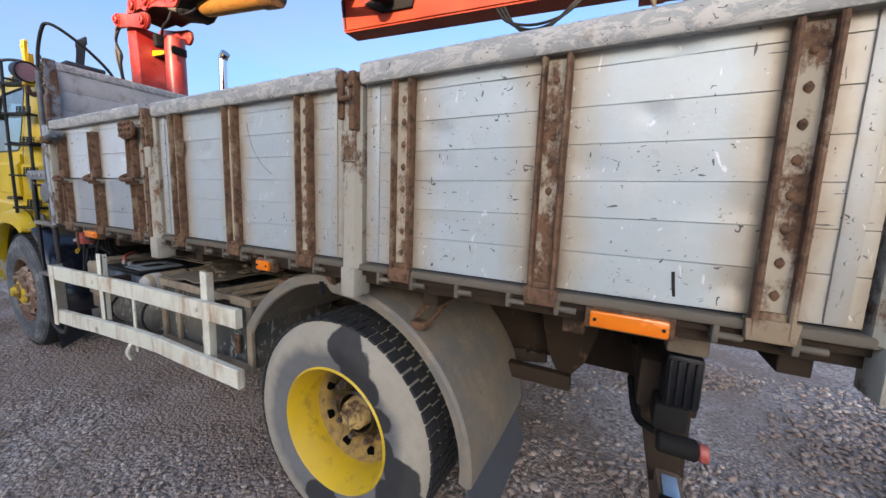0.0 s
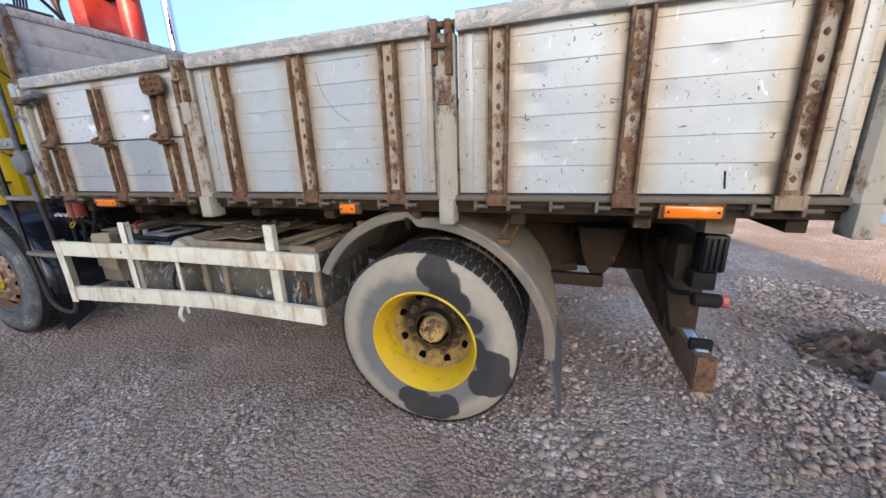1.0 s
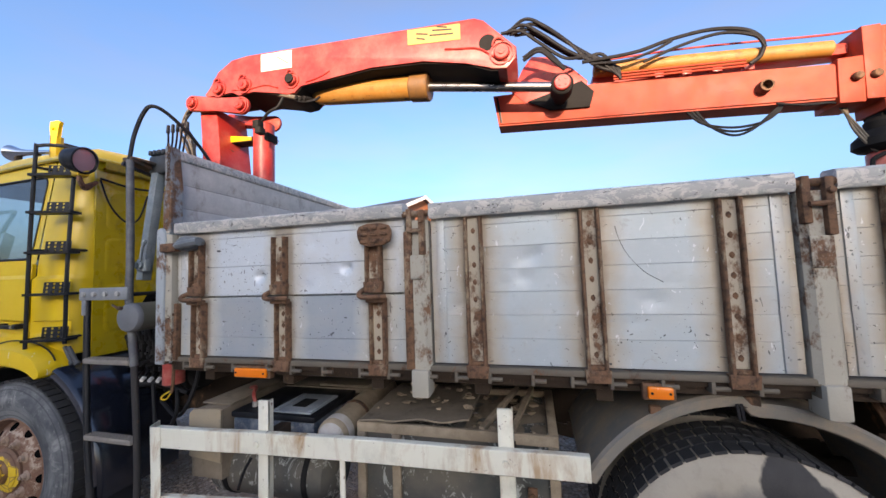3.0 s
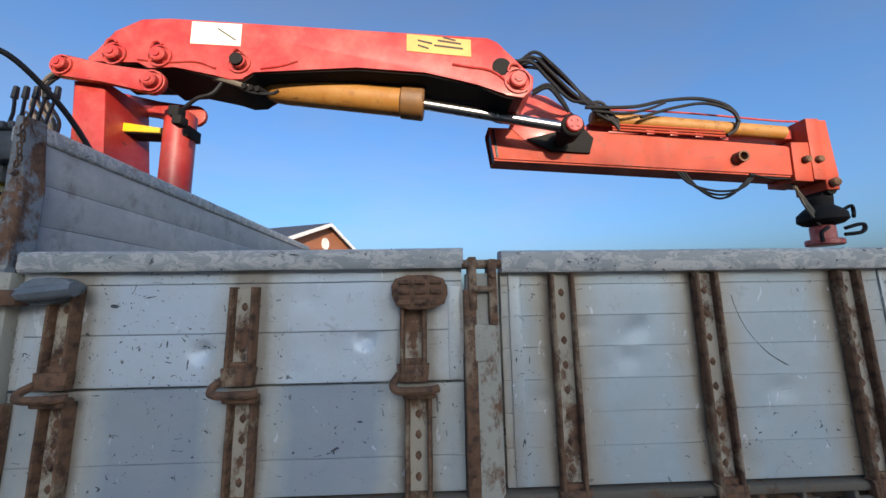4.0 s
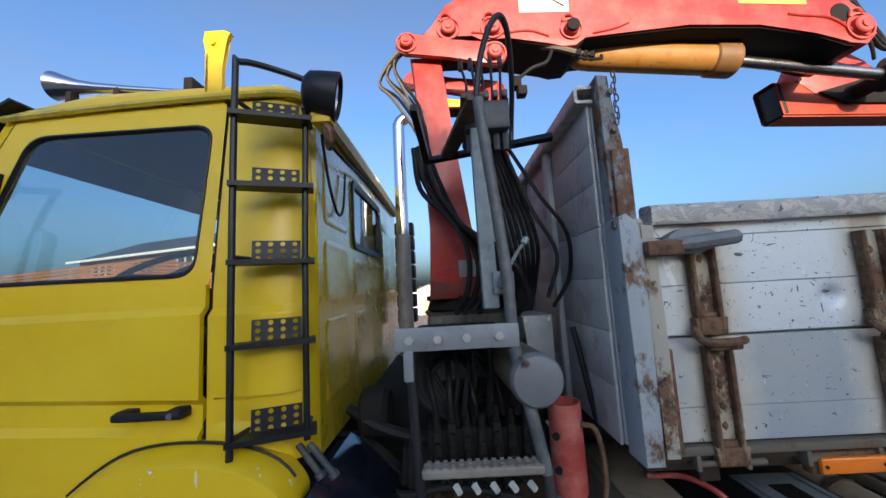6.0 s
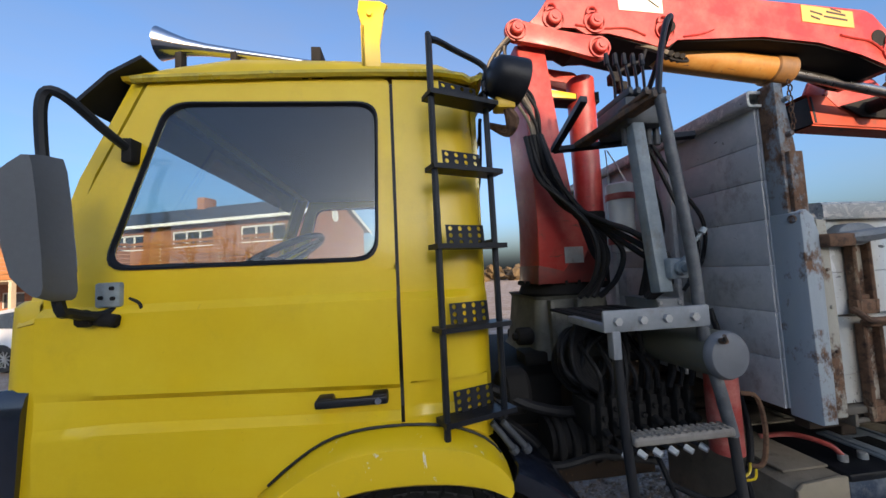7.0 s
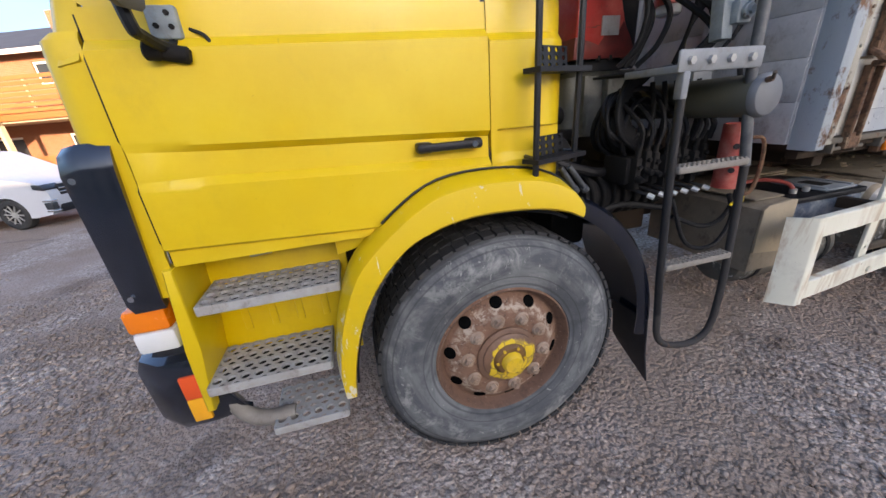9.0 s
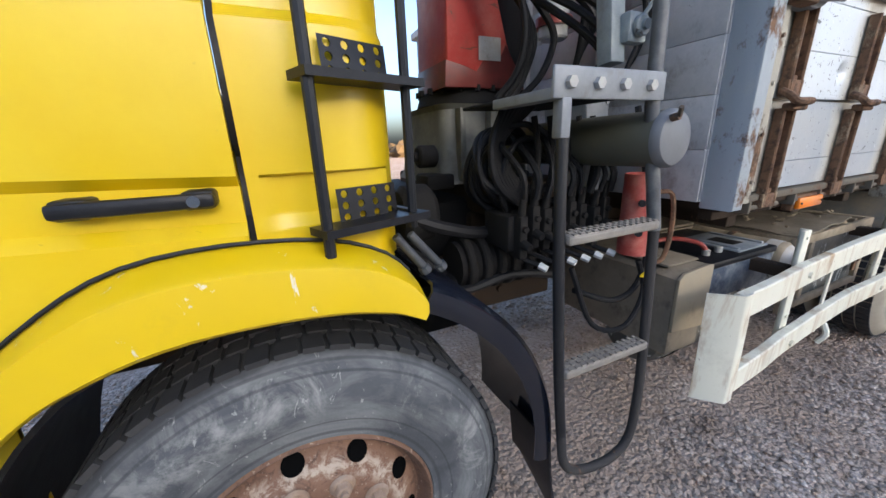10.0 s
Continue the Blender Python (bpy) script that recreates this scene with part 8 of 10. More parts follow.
def make_jib():
    y0, y1 = 0.862, 1.02
    k = 0.97
    bm = bmesh.new()
    o = near([(-0.966, 2.800), (-0.936, 2.590), (0.93, 2.482), (0.955, 2.680), (-0.30, 2.778)], k)
    n = len(o)
    tap = 0.02
    a = [bm.verts.new((x, y0, z)) for x, z in o]
    b = [bm.verts.new((x, y1, z)) for x, z in o]
    for i in range(1, n):
        bm.faces.new((a[i], b[i], b[(i + 1) % n], a[(i + 1) % n]))
    bm.faces.new(a)
    bm.faces.new(b[::-1])
    bmesh.ops.recalc_face_normals(bm, faces=bm.faces)
    bmesh.ops.bevel(bm, geom=bm.edges[:], offset=0.010, segments=2, affect="EDGES")
    warp(bm)
    jib = part("jib", bm, M_ORANGE, crane, "orange-red jib beam, worn below")
    bm = bmesh.new()
    prism(bm, near([(-0.947, 2.782), (-0.925, 2.606), (-0.910, 2.606), (-0.932, 2.782)], k), y0 - 0.004, y1 + 0.004, 0.002)
    warp(bm)
    part("end_mouth", bm, M_BLACK, jib)
    bm = bmesh.new()
    for yy in (y0 - 0.004, y1 - 0.012):
        prism(bm, near([(-0.84, 2.80), (-0.76, 2.95), (-0.70, 3.02), (-0.60, 3.00), (-0.45, 2.90), (-0.36, 2.80), (-0.38, 2.70), (-0.55, 2.655), (-0.74, 2.70)], k), yy, yy + 0.02, 0.004)
    warp(bm)
    loose("knuckle", bm, M_RED, jib)
    bm = bmesh.new()
    prism(bm, near([(-0.74, 2.715), (-0.60, 2.64), (-0.36, 2.625), (-0.33, 2.72), (-0.40, 2.80)], k), y0 - 0.022, y0 - 0.006, 0.004)
    warp(bm)
    part("lug", bm, M_DARKSTEEL, jib)
    # upper extension with its cylinder
    bm = bmesh.new()
    p0, p1 = near([(-0.32, 2.83), (1.03, 2.79)], k)
    box(bm, 0, math.hypot(p1[0] - p0[0], p1[1] - p0[1]), 0.93, 1.03, -0.03, 0.03, 0.006, Matrix.Translation((p0[0], 0, p0[1])) @ Matrix.Rotation(math.atan2(p0[1] - p1[1], p1[0] - p0[0]), 4, "Y"))
    warp(bm)
    part("upper_beam", bm, M_RED, jib)
    bm = bmesh.new()
    q0, q1 = near([(-0.32, 2.872), (0.92, 2.775)], k)
    cyl(bm, (q0[0], 0.885, q0[1]), (q1[0], 0.885, q1[1]), 0.042, None, 20, 0.01)
    warp(bm)
    part("extension_cylinder", bm, M_OCHRE, jib, "ochre extension cylinder")
    bm = bmesh.new()
    for t in (0.30, 0.42, 0.55, 0.68):
        x, z = q0[0] + (q1[0] - q0[0]) * t, q0[1] + (q1[1] - q0[1]) * t
        box(bm, x - 0.02, x + 0.03, 0.885, 0.93, z - 0.075, z - 0.04, 0.004)
    warp(bm)
    loose("spacer", bm, M_RED, jib)
    bm = bmesh.new()
    prism(bm, near([(0.915, 2.70), (0.905, 2.455), (1.02, 2.448), (1.035, 2.70)], k), y0 - 0.014, y1 + 0.014, 0.005)
    prism(bm, near([(1.03, 2.855), (1.02, 2.46), (1.10, 2.455), (1.115, 2.855)], k), y0 - 0.020, y1 + 0.03, 0.006)
    prism(bm, near([(1.115, 2.85), (1.10, 2.50), (1.10, 2.40), (1.185, 2.40), (1.19, 2.50), (1.175, 2.85)], k), y0 - 0.01, y1 + 0.02, 0.006)
    warp(bm)
    loose("end_collar", bm, M_ORANGE, jib, "red end collar")
    bm = bmesh.new()
    for x, z, r in ((0.985, 2.585, 0.024), (1.065, 2.585, 0.024), (1.14, 2.44, 0.028)):
        x, z = near([(x, z)], k)[0]
        cyl(bm, (x, y0 - 0.02, z), (x, y0 - 0.045, z), r, r * 0.9, 8, 0.004)
    warp(bm)
    loose("bolt", bm, M_RUSTY, jib)
    bm = bmesh.new()
    x, z = near([(0.565, 2.596)], k)[0]
    m, h = axis_frame((x, y0, z), (x, y0 - 0.055, z))
    lathe(bm, [(0.0, 0.01), (0.024, 0.01), (0.024, h), (0.034, h), (0.036, 0.0)], m, 18)
    warp(bm)
    part("boss", bm, M_RUSTY, jib)
    # rotator under the tip
    r = thing("rotator", (1.07, 0.95, 2.05), "oily dark hydraulic rotator hanging from the jib tip", "rotator")
    cx, cy = 1.065, 0.945
    bm = bmesh.new()
    box(bm, cx - 0.04, cx + 0.04, cy - 0.05, cy + 0.05, 2.33, 2.43, 0.012)
    cyl(bm, (cx, cy - 0.075, 2.385), (cx, cy + 0.075, 2.385), 0.03, None, 14)
    warp(bm)
    part("knuckle", bm, M_DARKSTEEL, r)
    bm = bmesh.new()
    lathe(bm, [(0, 0.17), (0.05, 0.17), (0.065, 0.15), (0.062, 0.11), (0.085, 0.09), (0.115, 0.06), (0.118, 0.02), (0.095, 0.0), (0.05, -0.012), (0, -0.012)], Matrix.Translation((cx - 0.01, cy, 2.19)), 30)
    warp(bm)
    part("motor", bm, M_DARKSTEEL, r)
    bm = bmesh.new()
    cyl(bm, (cx - 0.02, cy, 2.09), (cx - 0.02, cy, 2.18), 0.06, None, 20, 0.01)
    cyl(bm, (cx - 0.02, cy, 2.06), (cx - 0.02, cy, 2.095), 0.09, None, 20, 0.006)
    warp(bm)
    part("flange", bm, M_REDHOLDER, r)
    bm = bmesh.new()
    tube(bm, [(cx + 0.08, cy - 0.05, 2.27), (cx + 0.12, cy - 0.06, 2.29), (cx + 0.14, cy - 0.05, 2.26), (cx + 0.11, cy - 0.07, 2.22)], 0.010, 6, 5)
    tube(bm, [(cx + 0.03, cy - 0.08, 2.15), (cx + 0.10, cy - 0.1, 2.17), (cx + 0.13, cy - 0.1, 2.16), (cx + 0.08, cy - 0.12, 2.12), (cx, cy - 0.1, 2.11)], 0.011, 6, 5)
    tube(bm, [(cx - 0.05, cy - 0.06, 2.16), (cx - 0.10, cy - 0.08, 2.14), (cx - 0.12, cy - 0.08, 2.12), (cx - 0.12, cy - 0.08, 2.07)], 0.011, 6, 5)
    warp(bm)
    loose("fitting", bm, M_DARKSTEEL, r)
    bm = bmesh.new()
    for k in range(3):
        tube(bm, [(0.86 + 0.02 * k, 0.93, 2.47), (0.90, 0.90, 2.36 - 0.02 * k), (0.97, 0.90, 2.24 - 0.02 * k), (1.02, 0.92, 2.17)], 0.007, 6, 5)
    warp(bm)
    loose("hose", bm, M_CREAMHOSE, r)


make_jib()


def crane_hoses():
    h = thing("boom_hoses", (-0.4, 0.85, 2.7), "bundle of black hydraulic hoses along the boom", "hoses")

    def add(pts, r, mt=M_HOSE):
        bm = bmesh.new()
        tube(bm, pts, r, 8, 6)
        if pts[-1][0] > -0.6:
            warp(bm, 0.862, True)
        part("hose", bm, mt, h)

    for k in range(6):
        s = 0.013 * k
        j = 0.030 * ((k * 7) % 5 - 2)
        add([(-0.80 + s, 0.76 + s, 3.12 + s * 0.2), (-0.71 + s, 0.75 + s, 3.15 + j * 0.7), (-0.62 + s, 0.77 + s, 3.08 + j), (-0.50 + s, 0.79 + s * 0.5, 2.95 + j * 0.8), (-0.38 + s, 0.81, 2.86 - j * 0.5), (-0.22, 0.83, 2.80 - s)], 0.0095)
    for k in range(2):
        s = 0.018 * k
        add([(-0.70, 0.80, 2.94 + s), (-0.62, 0.78, 2.97 + s), (-0.55, 0.80, 2.90 + s), (-0.50, 0.83, 2.85)], 0.010)
    add([(-0.42, 0.80, 2.86), (-0.15, 0.79, 2.86), (0.05, 0.80, 2.905), (0.25, 0.80, 2.92), (0.42, 0.81, 2.89), (0.50, 0.82, 2.82), (0.49, 0.83, 2.745), (0.44, 0.84, 2.71)], 0.011)
    add([(-0.38, 0.80, 2.84), (-0.2, 0.79, 2.82), (-0.05, 0.79, 2.85), (0.05, 0.79, 2.89)], 0.008)
    add([(-0.10, 0.80, 2.80), (0.10, 0.80, 2.86), (0.30, 0.80, 2.89), (0.46, 0.81, 2.85), (0.51, 0.82, 2.78)], 0.009)
    for k in range(3):
        add([(-0.26, 0.835, 2.775 - 0.017 * k), (0.0, 0.835, 2.76 - 0.017 * k), (0.42, 0.835, 2.735 - 0.017 * k)], 0.006, M_ORANGE)
    for k in range(3):
        s = 0.022 * k
        add([(0.13 + s, 0.88, 2.50), (0.20 + s, 0.87, 2.42 - s * 0.6), (0.34, 0.86, 2.375 - s), (0.48 - s, 0.86, 2.385 - s * 0.7), (0.57 - s * 0.6, 0.87, 2.44), (0.60, 0.88, 2.49)], 0.007)
    add([(0.55, 0.85, 2.475), (0.68, 0.86, 2.452), (0.80, 0.87, 2.450), (0.86, 0.89, 2.44)], 0.006)
    add([(-0.3, 0.9, 2.9), (0.2, 0.9, 2.885), (0.8, 0.9, 2.835), (0.96, 0.9, 2.83)], 0.006, M_RED)
    # short pipes by the cylinder tail
    add([(-2.45, 0.74, 2.985), (-2.37, 0.72, 2.955), (-2.28, 0.72, 2.925), (-2.20, 0.74, 2.91)], 0.016, M_CREAMHOSE)
    add([(-2.60, 0.74, 2.80), (-2.52, 0.72, 2.85), (-2.44, 0.72, 2.88), (-2.40, 0.73, 2.95)], 0.010)
    add([(-2.30, 0.73, 2.92), (-2.22, 0.72, 2.885), (-2.14, 0.74, 2.895), (-2.12, 0.77, 2.93)], 0.009)
    bm = bmesh.new()
    for x, z in ((-2.27, 2.915), (-2.235, 2.905), (-2.20, 2.90)):
        cyl(bm, (x, 0.70, z), (x + 0.02, 0.76, z + 0.01), 0.016, None, 6)
    box(bm, -2.64, -2.585, 0.69, 0.75, 2.74, 2.80, 0.008)
    box(bm, -2.61, -2.56, 0.68, 0.74, 2.69, 2.74, 0.008)
    loose("valve", bm, M_DARKSTEEL, h)
    # bundle from the column top down to the base
    c = thing("column_hoses", (-3.0, 0.7, 1.6), "looping black hydraulic hoses round the column", "hoses")

    def addc(pts, r=0.0125, mt=M_HOSE):
        bm = bmesh.new()
        tube(bm, pts, r, 8, 5)
        part("hose", bm, mt, c)

    for k in range(6):
        s = 0.016 * k
        j = 0.022 * ((k * 4) % 6 - 2.5)
        addc([(-3.10 + s * 0.4, 0.74 - s * 0.2, 3.03 - s * 0.3), (-3.22 + s * 0.5, 0.70 + j * 0.4, 2.98 + j * 0.3), (-3.275 + j, 0.68 - j * 0.4, 2.84 + j * 0.5), (-3.215 + s * 0.6 + j * 0.8, 0.67, 2.70), (-3.145 + s * 0.5, 0.66 - s * 0.3, 2.56 + j), (-3.125 + s * 0.5, 0.66, 2.40)], 0.0085, M_CREAMHOSE if k < 3 else M_HOSE)
    for k in range(8):
        s = 0.017 * k
        b = 0.028 * ((k * 5) % 3 - 1)
        if k % 2:
            addc([(-3.165 + s * 0.6, 0.66 - s * 0.3 + b * 0.3, 2.42), (-3.135 + s * 0.7, 0.64 - s * 0.3, 2.22 + b), (-3.03 + s * 0.6, 0.60 - s * 0.2 + b, 2.07 - s * 0.4), (-2.94 + s * 0.4, 0.47 + b, 1.97 - s * 0.4), (-2.86 + s * 0.3, 0.33 + b, 1.91 - s * 0.9), (-2.79 + s * 0.3, 0.28 + b, 1.82 - s * 0.8), (-2.75 + s * 0.2, 0.30, 1.70 - s * 0.3), (-2.80 + s * 0.3, 0.36, 1.60)])
        else:
            addc([(-3.165 + s * 0.6, 0.66 - s * 0.3, 2.42), (-3.135 + s * 0.7, 0.63 - s * 0.3 + b, 2.22 + b), (-3.02 + s * 0.6, 0.58 - s * 0.2 + b, 2.05 - s * 0.4), (-2.95 + s * 0.8, 0.52 + b, 1.93 - s * 0.3), (-2.93 + s * 1.2, 0.50 + b, 1.80), (-2.95 + s * 1.1, 0.52 + b, 1.68), (-3.00 + s, 0.54, 1.60)])
    for k in range(6):
        s = 0.02 * k
        addc([(-2.86 + s * 0.6, 0.30, 2.27), (-2.82 + s, 0.32 + s * 0.4, 2.10), (-2.78 + s * 1.3, 0.36 + s * 0.5, 1.92 - s * 0.3), (-2.74 + s, 0.42 + s, 1.74), (-2.72 + s * 0.4, 0.50, 1.60)], 0.009)
    addc([(-2.76, 0.30, 2.25), (-2.66, 0.28, 2.05), (-2.57, 0.28, 1.90), (-2.56, 0.32, 1.74), (-2.62, 0.36, 1.62)], 0.008)
    addc([(-2.78, 0.30, 2.25), (-2.70, 0.27, 2.0), (-2.62, 0.26, 1.82), (-2.66, 0.28, 1.66)], 0.008)
    # coils below the deck plate
    for k in range(7):
        s = 0.018 * k
        addc([(-3.10 + s, 0.34, 1.56), (-3.16 + s * 0.5, 0.32 + s * 0.3, 1.44), (-3.15 + s, 0.30 + s * 0.3, 1.32 - s * 0.2), (-3.04 + s * 0.8, 0.30 + s * 0.3, 1.24 - s * 0.1), (-2.94 + s * 0.5, 0.34, 1.24)], 0.013)
    for k in range(9):
        q = 0.095 + 0.011 * (k % 5)
        cx, cy, cz = -3.10 + 0.012 * k, 0.36 + 0.025 * (k % 4), 1.385 - 0.008 * k
        addc([(cx + q * math.cos(a), cy + 0.05 * math.sin(a + k), cz + q * 1.05 * math.sin(a)) for a in [0.4 + i * 0.55 for i in range(11)]], 0.0105)
    for k in range(5):
        x = -3.02 + k * 0.062
        addc([(x, 0.30, 1.52), (x + 0.01, 0.285, 1.40), (x - 0.005, 0.285, 1.28), (x, 0.29, 1.20)], 0.010, M_DARKSTEEL)
    addc([(-2.58, 0.28, 1.55), (-2.56, 0.24, 1.35), (-2.54, 0.20, 1.1), (-2.60, 0.18, 0.92), (-2.70, 0.2, 0.86), (-2.86, 0.24, 0.92)], 0.011)
    addc([(-2.64, 0.16, 1.02), (-2.62, 0.14, 0.90), (-2.70, 0.14, 0.78), (-2.82, 0.18, 0.80), (-2.90, 0.22, 1.02)], 0.010)


crane_hoses()


def control_stand():
    s = thing("access_ladder", (-2.95, 0.05, 0.35), "grey and black tube access ladder with bolted deck plate", "ladder")
    bm = bmesh.new()
    tube(bm, [(-3.150, 0.035, 1.545), (-3.140, 0.033, 1.2), (-3.112, 0.030, 0.79), (-3.085, 0.03, 0.55)], 0.0155, 10, 5)
    part("left_rail", bm, M_CHIPPED, s, "black rail with white chips")
    bm = bmesh.new()
    tube(bm, [(-3.085, 0.03, 0.55), (-3.06, 0.03, 0.42), (-2.98, 0.03, 0.355), (-2.84, 0.03, 0.335), (-2.755, 0.03, 0.39), (-2.735, 0.03, 0.55), (-2.745, 0.03, 0.80), (-2.775, 0.03, 1.18)], 0.0155, 10, 5)
    part("lower_loop", bm, M_LOOP, s, "worn brown-grey lower loop")
    bm = bmesh.new()
    tube(bm, [(-2.775, 0.03, 1.18), (-2.80, 0.035, 1.32), (-2.838, 0.04, 1.52), (-2.845, 0.045, 1.75), (-2.87, 0.055, 2.05), (-2.895, 0.065, 2.33)], 0.019, 10, 5)
    part("upright", bm, M_UPRIGHT, s, "scuffed grey upright tube")
    for z, x0, x1 in ((1.20, -3.13, -2.785), (0.79, -3.105, -2.755)):
        bm = bmesh.new()
        box(bm, x0, x1, 0.005, 0.055, z - 0.014, z + 0.014, 0.008)
        for k in range(14):
            for y in (0.012, 0.03, 0.048):
                x = x0 + 0.02 + (x1 - x0 - 0.04) * k / 13
                box(bm, x - 0.006, x + 0.006, y - 0.005, y + 0.005, z + 0.013, z + 0.018)
        part("rung", bm, M_RUNG, s, "studded steel rung", False)
    bm = bmesh.new()
    box(bm, -3.195, -2.825, 0.018, 0.030, 1.535, 1.605, 0.006)
    box(bm, -3.192, -3.150, 0.030, 0.27, 1.535, 1.560, 0.003)
    box(bm, -3.17, -3.14, 0.016, 0.05, 1.45, 1.54, 0.006)
    part("deck_plate", bm, M_GREY, s, "grey plate with four bolts")
    bm = bmesh.new()
    box(bm, -3.165, -2.84, 0.031, 0.50, 1.552, 1.562, 0.003)
    for k in range(5):
        box(bm, -3.15 + k * 0.06, -3.11 + k * 0.06, 0.06, 0.48, 1.560, 1.566, 0.003)
    loose("deck", bm, M_DARKSTEEL, s, "dirty deck sheet")
    bm = bmesh.new()
    for x in (-3.150, -3.065, -2.980, -2.885):
        bolt(bm, (x, 0.018, 1.570), (0, -1, 0), 0.015, 0.012)
    loose("bolt", bm, M_STEP, s)
    c = thing("control_stand", (-2.88, 0.2, 1.6), "grey post with crane control valve and levers", "crane controls")
    bm = bmesh.new()
    box(bm, -0.026, 0.026, -0.026, 0.026, 0.0, 0.70, 0.005, Matrix.Translation((-2.888, 0.145, 1.64)) @ Matrix.Rotation(radians(-6.5), 4, "X"))
    part("post", bm, M_STANDBLUE, c)
    bm = bmesh.new()
    cyl(bm, (-2.848, 0.10, 1.725), (-2.848, 0.082, 1.725), 0.026, None, 18, 0.004)
    box(bm, -2.882, -2.812, 0.10, 0.135, 1.688, 1.762, 0.008, None)
    cyl(bm, (-2.848, 0.084, 1.725), (-2.848, 0.072, 1.725), 0.013, None, 12)
    tube(bm, [(-2.84, 0.095, 1.75), (-2.80, 0.075, 1.82), (-2.775, 0.07, 1.85)], 0.006, 6, 3)
    cyl(bm, (-2.782, 0.071, 1.842), (-2.768, 0.068, 1.862), 0.012, 0.010, 8, 0.003)
    part("lock_knob", bm, M_STANDBLUE, c)
    bm = bmesh.new()
    box(bm, -2.935, -2.765, 0.19, 0.40, 2.285, 2.40, 0.015)
    for k in range(5):
        box(bm, -2.925 + k * 0.034, -2.905 + k * 0.034, 0.18, 0.41, 2.40, 2.43, 0.006)
        cyl(bm, (-2.915 + k * 0.034, 0.24, 2.22), (-2.915 + k * 0.034, 0.24, 2.29), 0.013, None, 8)
    loose("valve_block", bm, M_STANDDARK, c)
    bm = bmesh.new()
    box(bm, -2.95, -2.87, 0.06, 0.22, 2.335, 2.352, 0.004)
    box(bm, -0.03, 0.03, 0, 0.40, -0.012, 0.012, 0.004, Matrix.Translation((-2.90, 0.06, 2.335)) @ Matrix.Rotation(radians(14), 4, "Z") @ Matrix.Rotation(radians(-6), 4, "X"))
    part("bracket", bm, M_RUSTDARK, c)
    for k in range(5):
        bm = bmesh.new()
        x = -2.915 + k * 0.034
        tube(bm, [(x, 0.28, 2.42), (x + 0.006, 0.29, 2.52), (x + 0.012 * (k - 2) * 0.5, 0.30, 2.60 + 0.015 * (k % 2))], 0.006, 6, 2)
        cyl(bm, (x + 0.006 * (k - 2), 0.30, 2.585), (x + 0.006 * (k - 2), 0.302, 2.64), 0.011, 0.009, 8, 0.003)
        part("lever", bm, M_BLACK, c)
    bm = bmesh.new()
    tube(bm, [(-2.90, 0.065, 2.335), (-2.875, 0.07, 2.48), (-2.83, 0.085, 2.61), (-2.79, 0.105, 2.655), (-2.755, 0.17, 2.63), (-2.725, 0.30, 2.53), (-2.715, 0.42, 2.40), (-2.72, 0.43, 2.32)], 0.011, 8, 5)
    part("hoop", bm, M_BLACKTUBE, c, "bent tube hoop")
    bm = bmesh.new()
    tube(bm, [(-2.60, 0.25, 2.265), (-2.85, 0.38, 2.28), (-3.09, 0.508, 2.296)], 0.017, 4, 1, True)
    tube(bm, [(-3.09, 0.508, 2.296), (-3.116, 0.17, 2.372)], 0.019, 4, 1, True)
    part("outrigger_arm", bm, M_BLACKTUBE, c)
    # tank, box, red holder, valve bank
    t = thing("air_tank", (-2.8, 0.4, 1.32), "grey cylindrical tank with domed end behind the ladder", "tank")
    m, h = axis_frame((-2.785, -0.01, 1.440), (-2.83, 0.72, 1.43))
    bm = bmesh.new()
    lathe(bm, [(0.074, 0.016), (0.077, 0.024), (0.077, h - 0.03), (0.06, h), (0, h)], m, 30)
    part("shell", bm, M_GREEN, t)
    bm = bmesh.new()
    lathe(bm, [(0, 0), (0.05, 0.002), (0.070, 0.008), (0.078, 0.020), (0.078, 0.034), (0.070, 0.034)], m, 30)
    part("end_cap", bm, M_TANK, t, "pale grey domed end")
    bm = bmesh.new()
    cyl(bm, (-2.82, 0.0, 1.49), (-2.82, -0.025, 1.495), 0.010, None, 8)
    tube(bm, [(-2.82, -0.025, 1.495), (-2.84, -0.04, 1.515)], 0.006, 6, 1)
    part("tap", bm, M_RUSTDARK, t)
    b = thing("grey_box", (-2.68, 0.4, 1.34), "grey steel box beside the tank", "box")
    bm = bmesh.new()
    prism(bm, [(-2.750, 1.592), (-2.629, 1.590), (-2.632, 1.44), (-2.636, 1.362), (-2.725, 1.352), (-2.728, 1.45)], 0.36, 0.58, 0.006)
    part("body", bm, M_GREY, b)
    bm = bmesh.new()
    for x, z in ((-2.735, 1.575), (-2.645, 1.575), (-2.65, 1.38)):
        bolt(bm, (x, 0.36, z), (0, -1, 0), 0.010, 0.008)
    loose("bolt", bm, M_STEP, b)
    r = thing("red_holder", (-2.67, 0.16, 1.0), "red open steel tube holder with wire handle", "holder")
    bm = bmesh.new()
    lathe(bm, [(0, 0.02), (0.045, 0.02), (0.045, 0.275), (0.052, 0.275), (0.053, 0.0), (0, 0.0)], Matrix.Translation((-2.672, 0.165, 1.055)), 24)
    part("tube", bm, M_REDHOLDER, r)
    bm = bmesh.new()
    tube(bm, [(-2.635, 0.125, 1.27), (-2.60, 0.10, 1.26), (-2.585, 0.095, 1.15), (-2.60, 0.10, 1.04), (-2.64, 0.12, 1.02)], 0.008, 6, 4)
    part("handle", bm, M_RUSTY, r)
    bm = bmesh.new()
